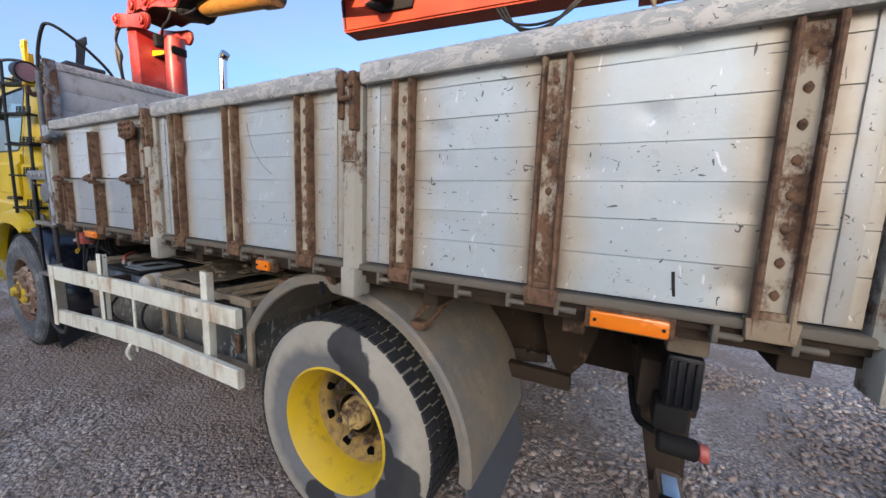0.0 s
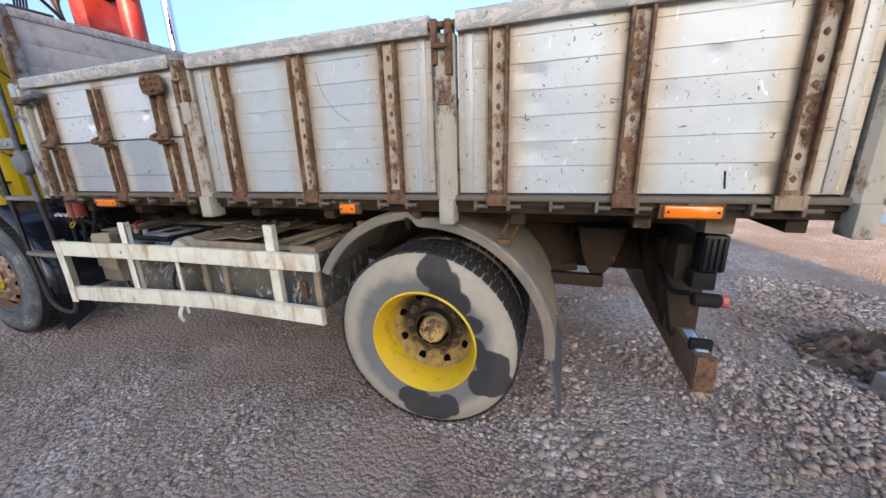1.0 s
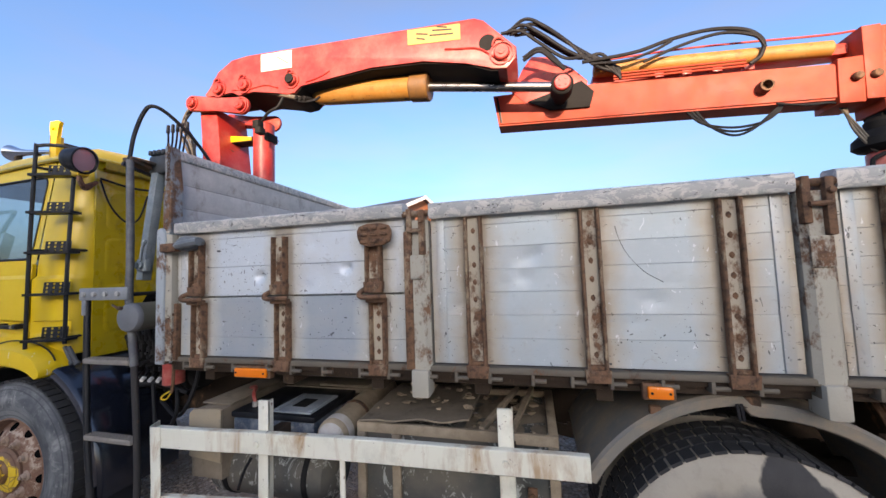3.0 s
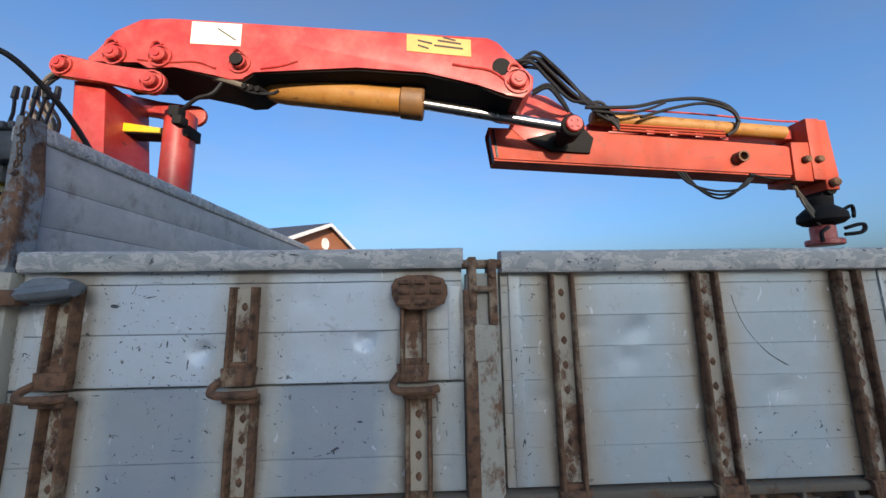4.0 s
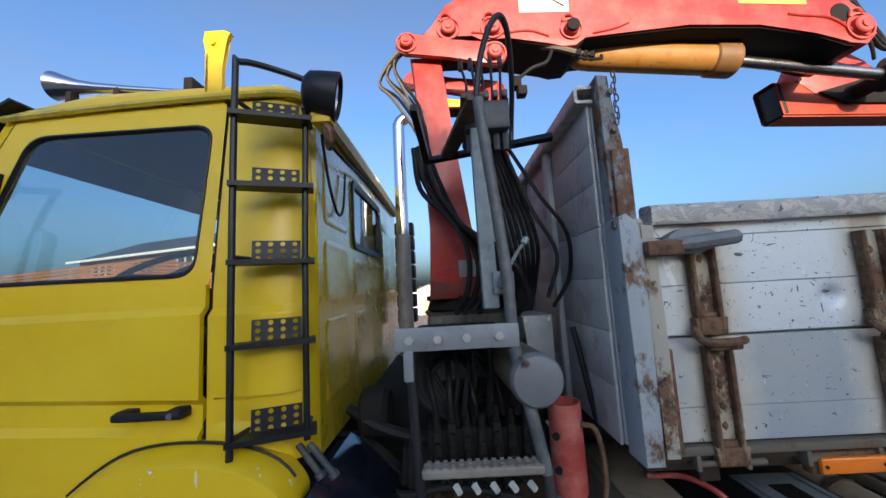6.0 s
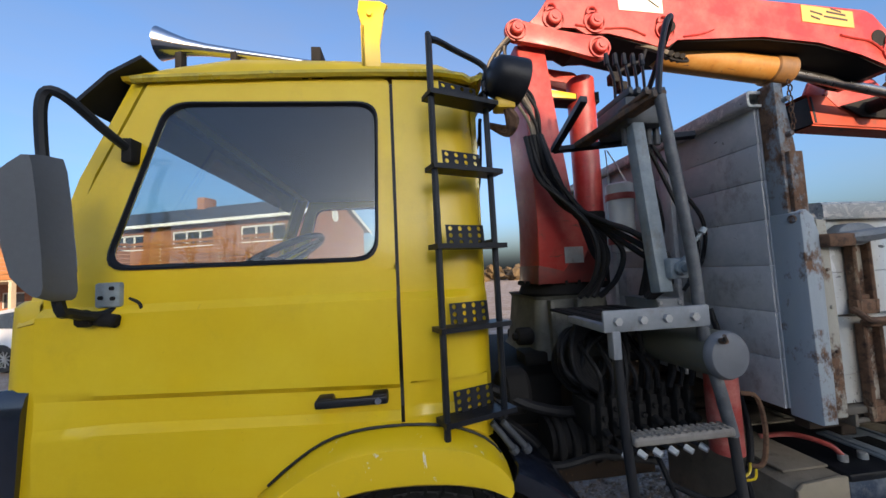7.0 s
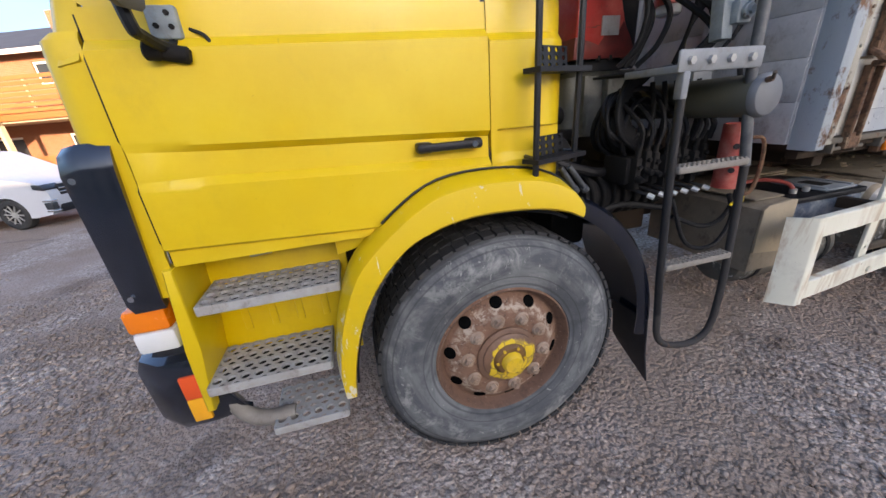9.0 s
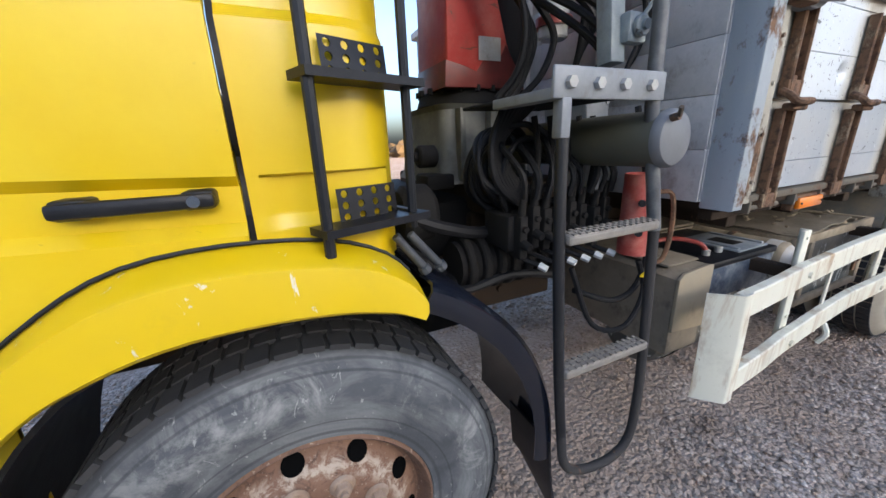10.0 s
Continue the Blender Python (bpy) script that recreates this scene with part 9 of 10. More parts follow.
    cyl(bm, (-2.715, 0.122, 1.24), (-2.72, 0.115, 1.24), 0.012, None, 10)
    cyl(bm, (-2.715, 0.122, 1.14), (-2.72, 0.115, 1.14), 0.012, None, 10)
    loose("hole", bm, M_BLACK, r)
    bm = bmesh.new()
    tube(bm, [(-2.63, 0.12, 1.03), (-2.66, 0.10, 1.01), (-2.69, 0.11, 0.985), (-2.64, 0.10, 0.99), (-2.62, 0.11, 1.02)], 0.004, 5, 4)
    part("cord", bm, M_YELLOW, r, "yellow cord")
    v = thing("valve_bank", (-2.9, 0.3, 1.0), "greasy dark valve bank with rows of pipe fittings", "valve bank")
    bm = bmesh.new()
    box(bm, -3.13, -2.70, 0.27, 0.42, 1.10, 1.22, 0.01)
    part("body", bm, M_DARKSTEEL, v)
    bm = bmesh.new()
    box(bm, -3.108, -3.078, 0.235, 0.30, 1.08, 1.22, 0.006)
    cyl(bm, (-3.093, 0.255, 1.21), (-3.093, 0.245, 1.275), 0.014, 0.011, 10, 0.002)
    cyl(bm, (-3.093, 0.24, 1.13), (-3.093, 0.205, 1.125), 0.017, 0.013, 8, 0.003)
    cyl(bm, (-3.093, 0.24, 1.18), (-3.093, 0.222, 1.18), 0.011, 0.011, 6, 0.002)
    me = mesh_of(bm, "section", M_DARKSTEEL, True)
    for k in range(8):
        piece("section", me, v, Matrix.Translation((k * 0.052, 0.006 * (k % 3), 0.014 * ((k * 5) % 3))))
    rnd = random.Random(21)
    bm = bmesh.new()
    for k in range(6):
        x = -3.06 + k * 0.062
        tube(bm, [(x - 0.05, 0.33, 1.10), (x - 0.02, 0.28, 1.075), (x + 0.02, 0.22, 1.055)], 0.008, 6, 2)
    for k in range(9):
        x = -3.09 + k * 0.046
        a, b = rnd.uniform(-0.05, 0.05), rnd.uniform(-0.08, 0.08)
        tube(bm, [(x, 0.245, 1.27), (x + a * 0.4, 0.24, 1.35), (x + a, 0.30 + abs(b), 1.44), (x + a + b, 0.40, 1.50)], rnd.uniform(0.007, 0.012), 6, 4)
    loose("pipe", bm, M_HOSE, v)
    for k in range(6):
        bm = bmesh.new()
        x = -3.038 + k * 0.062
        cyl(bm, (x, 0.222, 1.054), (x + 0.012, 0.198, 1.045), 0.013, 0.011, 6)
        part("nipple", bm, M_LENSW, v, "pale pipe nipple")
    # gearbox and engine masses seen between cab and bed
    g = thing("gearbox", (-3.1, 1.2, 0.8), "greasy black gearbox and engine parts under the crane", "gearbox")
    bm = bmesh.new()
    box(bm, -3.48, -2.95, 0.70, 1.85, 0.80, 1.22, 0.05)
    for k in range(7):
        cyl(bm, (-3.22 + k * 0.06, 0.46, 1.02), (-3.19 + k * 0.06, 0.46, 1.02), 0.11, None, 18, 0.006)
    cyl(bm, (-3.24, 0.46, 1.02), (-2.78, 0.46, 1.02), 0.085, None, 18)
    cyl(bm, (-3.42, 0.50, 1.22), (-3.30, 0.50, 1.22), 0.10, None, 18, 0.02)
    box(bm, -3.40, -3.20, 0.42, 0.7, 0.78, 0.98, 0.03)
    part("housing", bm, M_DARKSTEEL, g)
    bm = bmesh.new()
    tube(bm, [(-3.46, 0.45, 1.25), (-3.30, 0.40, 1.18), (-3.1, 0.42, 1.14), (-2.9, 0.5, 1.2)], 0.022, 8, 5)
    tube(bm, [(-3.44, 0.55, 1.10), (-3.3, 0.5, 1.0), (-3.2, 0.52, 0.86)], 0.03, 8, 5)
    tube(bm, [(-3.4, 0.38, 1.05), (-3.25, 0.36, 0.96), (-3.05, 0.36, 0.98), (-2.8, 0.36, 0.93)], 0.016, 8, 5)
    part("pipe", bm, M_HOSE, g)
    a = thing("canister", (-2.77, 0.52, 1.8), "white canister with red band hanging behind the hoses", "canister")
    bm = bmesh.new()
    cyl(bm, (-2.77, 0.52, 1.80), (-2.77, 0.52, 2.13), 0.052, 0.064, 24, 0.008)
    tube(bm, [(-2.82, 0.52, 2.12), (-2.83, 0.51, 2.25), (-2.84, 0.50, 2.29)], 0.003, 5, 2)
    tube(bm, [(-2.72, 0.52, 2.12), (-2.78, 0.51, 2.22), (-2.83, 0.50, 2.29)], 0.003, 5, 2)
    part("body", bm, M_LENSW, a)
    bm = bmesh.new()
    for z0, z1 in ((2.05, 2.08), (1.84, 1.87)):
        lathe(bm, [(0.050, 0), (0.0655, 0), (0.0655, z1 - z0), (0.050, z1 - z0)], Matrix.Translation((-2.77, 0.52, z0)), 24)
    loose("band", bm, M_REDHOLDER, a)


control_stand()

# ---- surroundings ----
M_BRICK = None


def mat_brick():
    m = Mat("orange_brick", 0.85)
    n = m.t.nodes.new("ShaderNodeTexBrick")
    n.inputs["Scale"].default_value = 4.0
    n.inputs["Color1"].default_value = (0.34, 0.115, 0.042, 1)
    n.inputs["Color2"].default_value = (0.25, 0.082, 0.033, 1)
    n.inputs["Mortar"].default_value = (0.36, 0.30, 0.24, 1)
    n.inputs["Mortar Size"].default_value = 0.02
    tc = m.t.nodes.new("ShaderNodeTexCoord")
    mp = m.t.nodes.new("ShaderNodeMapping")
    mp.inputs["Rotation"].default_value = (radians(90), 0, 0)
    m.t.links.new(tc.outputs["Object"], mp.inputs[0])
    m.t.links.new(mp.outputs[0], n.inputs["Vector"])
    col = m.mix(m.math("MULTIPLY", m.noise(2, 4), 0.4), n.outputs["Color"], (0.25, 0.09, 0.04))
    return m.done(col, 0.85, None, n.outputs["Fac"], 0.3, 0.01)


M_BRICK = mat_brick()
M_ROOF = mat_plain("dark_roof_sheet", (0.045, 0.05, 0.06), 0.6, 0, 3, 0.3)
M_WHITE = mat_plain("white_joinery", (0.72, 0.72, 0.70), 0.5, 0, 10, 0.1)
M_CEDAR = mat_wood("oiled_cedar_boards", (0.27, 0.098, 0.026), (0.37, 0.15, 0.047))
M_BEIGE = mat_plain("beige_render", (0.50, 0.42, 0.30), 0.8, 0, 8, 0.2)
M_DARKGLASS = mat_plain("dark_window_pane", (0.03, 0.035, 0.04), 0.05, 0, 5, 0.2)
M_CARWHITE = mat_paint("white_car_paint", (0.47, 0.49, 0.52), (0.50, 0.50, 0.50), 0.32, 0.5, 0.15, None, 0.0, 0.7)
M_CARORANGE = mat_plain("orange_decal", (0.75, 0.24, 0.02), 0.35, 0, 10, 0.1, 0.4)


def local(name, loc, rz, label, category, group=""):
    """A thing with its own axes: parts are built in them and hung without offset."""
    ob = new(name)
    ob.matrix_basis = pose(*loc, 0, 0, rz)
    return tagged(ob, label, category, group)


def make_building():
    h = local("apartment_building", (-5.8, 16.4, -0.60), -18, "orange brick two-storey house with cedar balcony and dark roof", "house")
    L, D, G, R = 26.0, 8.5, 5.75, 7.45
    X1 = -3.8
    ZD = 3.25
    low_wins = [(-23.6, 2.0), (-19.2, 2.0), (-14.75, 2.4), (-10.25, 1.9), (-5.75, 1.9)]
    high_wins = [(-23.4, 2.2), (-19.0, 2.2), (-14.57, 2.2), (-10.11, 2.7), (-5.65, 2.7)]
    bm = bmesh.new()
    # front wall in bands, with openings through it
    for z0, z1, sill, head, wins in ((0.0, 2.95, 1.1, 2.32, low_wins), (2.95, G, 4.35, 5.27, high_wins)):
        box(bm, -L, X1, 0, 0.3, z0, sill)
        box(bm, -L, X1, 0, 0.3, head, z1)
        edges = [-L] + [e for x, w in wins for e in (x - w / 2, x + w / 2)] + [X1]
        for a, b in zip(edges[::2], edges[1::2]):
            box(bm, a, b, 0, 0.3, sill, head)
    box(bm, X1 - 0.3, X1, 0.3, D, 0, G)
    box(bm, -L, -L + 0.3, 0.3, D, 0, G)
    box(bm, -L, X1, D - 0.3, D, 0, G)
    for x in (X1 - 0.3, -L):
        a = [bm.verts.new((x, y, z)) for y, z in ((0, G), (D, G), (D / 2, R))]
        b = [bm.verts.new((x + 0.3, y, z)) for y, z in ((0, G), (D, G), (D / 2, R))]
        bm.faces.new(a), bm.faces.new(b[::-1])
        for k in range(3):
            bm.faces.new((a[k], a[(k + 1) % 3], b[(k + 1) % 3], b[k]))
    part("wall", bm, M_BRICK, h, "orange brick wall", False)
    bm = bmesh.new()
    for s in (-1, 1):
        yy = [D / 2, D / 2 + s * (D / 2 + 0.5)]
        grid(bm, [[(x, yy[0], R + 0.12), (x, yy[1], G - 0.12)] for x in (-L - 0.4, X1 + 0.4)])
    solid(bm, 0.10)
    roof = part("roof", bm, M_ROOF, h, "dark low roof", False)
    bm = bmesh.new()
    box(bm, -L - 0.4, X1 + 0.4, -0.62, -0.50, G - 0.24, G - 0.06, 0.02)
    part("gutter", bm, M_WHITE, roof, "white eaves board")
    bm = bmesh.new()
    grid(bm, [[(X1 + 0.41, -0.5, G - 0.12), (X1 + 0.41, D / 2, R + 0.12), (X1 + 0.41, D + 0.5, G - 0.12)], [(X1 + 0.41, -0.5, G - 0.36), (X1 + 0.41, D / 2, R - 0.12), (X1 + 0.41, D + 0.5, G - 0.36)]])
    solid(bm, 0.04)
    part("barge_board", bm, M_WHITE, roof)
    for x in (-13.5,):
        bm = bmesh.new()
        box(bm, x - 0.30, x + 0.30, D / 2 - 0.5, D / 2 + 0.5, R - 0.4, R + 0.72, 0.03)
        part("chimney", bm, M_BRICK, roof, "brick chimney")
    for z0, z1, wins in ((1.1, 2.32, low_wins), (4.35, 5.27, high_wins)):
        for x, w in wins:
            n = 2 if w < 2.2 else 3
            bm = bmesh.new()
            for k in range(n + 1):
                xx = x - w / 2 + w * k / n
                box(bm, xx - 0.05, xx + 0.05, 0.06, 0.16, z0, z1)
            for z in (z0, z1 - 0.09):
                box(bm, x - w / 2 - 0.05, x + w / 2 + 0.05, 0.056, 0.164, z, z + 0.09)
            wf = part("window", bm, M_WHITE, h, "white framed window", False)
            for k in range(n):
                bm = bmesh.new()
                box(bm, x - w / 2 + w * k / n + 0.05, x - w / 2 + w * (k + 1) / n - 0.05, 0.10, 0.115, z0 + 0.09, z1 - 0.09)
                part("pane", bm, M_DARKGLASS, wf, "", False)
    bm = bmesh.new()
    lathe(bm, [(0.0, 0.02), (0.30, 0.02), (0.30, 0.06), (0.38, 0.06), (0.38, 0.0)], Matrix.Translation((X1, D / 2, G + 0.45)) @ Matrix.Rotation(radians(90), 4, "Y"), 24)
    part("round_window", bm, M_WHITE, h)
    # balcony: deck, posts and board railing, with a step forward at the far end
    bm = bmesh.new()
    box(bm, -25.0, -11.55, -4.42, -0.004, ZD - 0.42, ZD - 0.02, 0.02)
    box(bm, -11.548, -3.4, -2.04, -0.004, ZD - 0.42, ZD - 0.02, 0.02)
    part("deck", bm, M_BEIGE, h, "beige balcony deck")
    bm = bmesh.new()
    box(bm, -11.50, -3.4, -2.16, -2.05, ZD - 0.34, ZD - 0.10, 0.01)
    box(bm, -11.54, -11.43, -4.50, -2.17, ZD - 0.34, ZD - 0.10, 0.01)
    box(bm, -25.0, -11.55, -4.53, -4.43, ZD - 0.34, ZD - 0.10, 0.01)
    loose("fascia", bm, M_CEDAR, h)
    me = bmesh.new()
    box(me, 0, 1.0, -0.02, 0.02, 0, 0.138, 0.006)
    me = mesh_of(me, "railing_board", M_CEDAR)
    for k in range(7):
        z = ZD - 0.07 + k * 0.192
        for x0, y, ln, rz in ((-11.50, -4.46, 2.31, 90), (-11.47, -2.13, 8.1, 0), (-25.0, -4.48, 13.48, 0)):
            ob = new("railing_board", me)
            ob.matrix_basis = pose(x0, y, z, 0, 0, rz) @ Matrix.Diagonal((ln, 1, 1, 1))
            hang(ob, h)
    me = bmesh.new()
    box(me, -0.05, 0.05, -0.03, 0.03, ZD - 0.08, ZD + 1.20, 0.006)
    me = mesh_of(me, "railing_post", M_BEIGE)
    for x in (-9.75, -8.03, -6.31, -4.59):
        piece("railing_post", me, h, Matrix.Translation((x, -2.075, 0)))
    for x, y in ((-11.57, -3.3), (-11.56, -4.42), (-13.4, -4.425), (-15.3, -4.425), (-17.2, -4.425)):
        piece("railing_post", me, h, Matrix.Translation((x, y, 0)))
    me = bmesh.new()
    box(me, -0.09, 0.09, -0.09, 0.09, 0, ZD - 0.36, 0.01)
    me = mesh_of(me, "balcony_post", M_BEIGE)
    for x, y in ((-11.75, -2.0), (-8.22, -2.0), (-4.7, -2.0), (-11.66, -4.36), (-15.2, -4.36), (-18.8, -4.36)):
        piece("balcony_post", me, h, Matrix.Translation((x, y, 0)))
    # low board fence before the ground floor
    f = local("board_fence", (-5.8, 16.4, -0.60), -18, "low cedar board fence before the house", "fence")
    bm = bmesh.new()
    box(bm, -17.0, -2.0, -3.9, -3.86, 0.56, 0.74, 0.005)
    me = mesh_of(bm, "slat", M_CEDAR)
    for k in range(5):
        piece("slat", me, f, Matrix.Translation((0, 0, k * 0.21)))
    bm = bmesh.new()
    box(bm, -0.05, 0.05, -3.86, -3.78, 0, 1.60, 0.005)
    me = mesh_of(bm, "post", M_CEDAR)
    for k in range(7):
        piece("post", me, f, Matrix.Translation((-16.6 + 2.4 * k, 0, 0)))


make_building()


def make_car(loc, rz, label):
    """An estate car: front axle at its origin, nose towards +x, near side at y 0."""
    c = local("car", loc, rz, label, "car")
    W = 1.80

    def width(z):
        return 0.0 if z < 0.95 else (z - 0.95) * 0.24

    arch = []
    for cx in (0.0, -2.67):
        arch.append([(cx + 0.38 * math.cos(radians(a)), 0.34 + 0.38 * math.sin(radians(a))) for a in range(-14, 195, 16)])
    low = [(0.48, 0.24)] + arch[0] + [(-0.42, 0.22), (-2.25, 0.22)] + arch[1] + [(-3.10, 0.28)]
    bm = bmesh.new()
    poly = ([(0.78, 0.28), (0.88, 0.46), (0.87, 0.74), (0.80, 0.92), (0.56, 1.02), (-0.10, 1.12), (-0.30, 1.17), (-1.05, 1.60), (-1.6, 1.665), (-2.4, 1.665), (-3.10, 1.57), (-3.28, 1.50), (-3.50, 1.10), (-3.62, 1.02), (-3.66, 0.75), (-3.62, 0.42)] + list(reversed(low)))
    a = [bm.verts.new((x, width(z) + 0.10 * max(0, (x - 0.45)) / 0.42, z)) for x, z in poly]
    b = [bm.verts.new((x, W - width(z) - 0.10 * max(0, (x - 0.45)) / 0.42, z)) for x, z in poly]
    n = len(poly)
    bm.faces.new(a)
    bm.faces.new(b[::-1])
    for k in range(n):
        bm.faces.new((a[k], b[k], b[(k + 1) % n], a[(k + 1) % n]))
    bmesh.ops.triangulate(bm, faces=[f for f in bm.faces if len(f.verts) > 4])
    body = part("body", bm, M_CARWHITE, c, "white painted body")
    bm = bmesh.new()
    for y in (-0.004, W - 0.001 + 0.005):
        s = 1 if y < 0.5 else -1
        for o in ([(-1.02, 1.53), (-0.42, 1.14), (-1.20, 1.12), (-1.20, 1.555)], [(-1.28, 1.56), (-1.28, 1.12), (-2.18, 1.12), (-2.18, 1.58)], [(-2.26, 1.58), (-2.26, 1.12), (-3.05, 1.14), (-2.98, 1.50)]):
            bm.faces.new([bm.verts.new((x, (width(z) - 0.006) if s > 0 else W - width(z) + 0.006, z)) for x, z in o])
    solid(bm, 0.004)
    loose("side_window", bm, M_DARKGLASS, c, "", False)
    bm = bmesh.new()
    grid(bm, [[(-0.36, y0, 1.185), (-1.02, y1, 1.555)] for y0, y1 in ((0.10, 0.19), (W - 0.10, W - 0.19))])
    solid(bm, -0.012)
    part("windscreen", bm, M_DARKGLASS, c, "", False)
    bm = bmesh.new()
    box(bm, 0.80, 0.890, 0.34, W - 0.34, 0.66, 0.90, 0.02)
    part("grille", bm, M_BLACK, c, "black upper grille")
    bm = bmesh.new()
    box(bm, 0.80, 0.900, 0.24, W - 0.24, 0.30, 0.47, 0.02)
    part("intake", bm, M_BLACK, c, "black lower intake")
    bm = bmesh.new()
    for y0, y1 in ((0.055, 0.42), (W - 0.42, W - 0.055)):
        prism(bm, [(0.50, 0.86), (0.84, 0.80), (0.875, 0.84), (0.80, 0.925), (0.60, 0.955)], y0, y1, 0.012)
    loose("headlight", bm, M_DARKGLASS, c, "dark glossy headlight")
    bm = bmesh.new()
    for z in (0.72, 0.80):
        box(bm, 0.882, 0.900, 0.34, W - 0.34, z, z + 0.022, 0.006)
    box(bm, 0.885, 0.905, 0.62, W - 0.62, 0.52, 0.62, 0.004)
    for y0, y1 in ((0.06, 0.20), (W - 0.20, W - 0.06)):
        box(bm, 0.70, 0.902, y0, y1, 0.56, 0.60, 0.008)
        box(bm, 0.70, 0.902, y0, y1, 0.34, 0.375, 0.008)
    loose("chrome_bar", bm, M_CHROME, c)
    bm = bmesh.new()
    for y0, y1 in ((0.05, 0.19), (W - 0.19, W - 0.05)):
        box(bm, 0.72, 0.892, y0, y1, 0.39, 0.545, 0.02)
    loose("fog_lamp", bm, M_DARKGLASS, c, "fog lamp in a black recess")
    bm = bmesh.new()
    prism(bm, smooth_outline([(-0.36, 0.26), (-0.36, 0.55), (-0.50, 0.76), (-0.78, 0.66), (-0.92, 0.26)], 2), -0.006, 0.002)
    part("decal", bm, M_CARORANGE, c, "orange swoosh decal", False)
    bm = bmesh.new()
    for x0, x1, z0, z1 in ((-1.58, -1.28, 0.42, 0.70), (-1.74, -1.64, 0.42, 0.80), (-2.06, -1.80, 0.42, 0.70), (-2.0, -1.3, 0.31, 0.35)):
        box(bm, x0, x1, -0.006, 0.0, z0, z1)
    loose("lettering", bm, M_INK, c, "", False)
    bm = bmesh.new()
    box(bm, -0.86, -0.64, -0.20, -0.02, 1.10, 1.22, 0.03)
    part("mirror", bm, M_CARORANGE, c, "orange door mirror")
    bm = bmesh.new()
    for x in (-1.24, -2.22):
        box(bm, x - 0.006, x + 0.006, -0.003, 0.002, 0.36, 1.10)
    loose("door_gap", bm, M_INK, c, "", False)
    for cx in (0.0, -2.67):
        for y, s in ((0.012, 1), (W - 0.012, -1)):
            m = Matrix.Translation((cx, y, 0.34)) @ Matrix.Rotation(radians(-90 * s), 4, "X")
            bm = bmesh.new()
            lathe(bm, [(0.20, 0.03), (0.235, 0.0), (0.30, 0.0), (0.335, 0.03), (0.34, 0.06), (0.34, 0.18), (0.30, 0.21), (0.0, 0.2)], m, 36)
            w = part("wheel", bm, M_TREAD, c)
            bm = bmesh.new()
            lathe(bm, [(0.235, 0.008), (0.215, 0.03), (0.20, 0.06)], m, 36)
            for k in range(10):
                q = radians(36 * k)
                p = m @ Vector((0.05 * math.cos(q), 0.05 * math.sin(q), 0.03))
                e = m @ Vector((0.215 * math.cos(q + 0.12), 0.215 * math.sin(q + 0.12), 0.025))
                tube(bm, [p, e], 0.016, 5, 1)
            cyl(bm, m @ Vector((0, 0, 0.05)), m @ Vector((0, 0, 0.015)), 0.055, None, 14)
            part("rim", bm, M_STEP, w, "alloy rim")


make_car((-11.52, 8.55, -0.31), -14, "white estate car with orange decals parked on gravel")


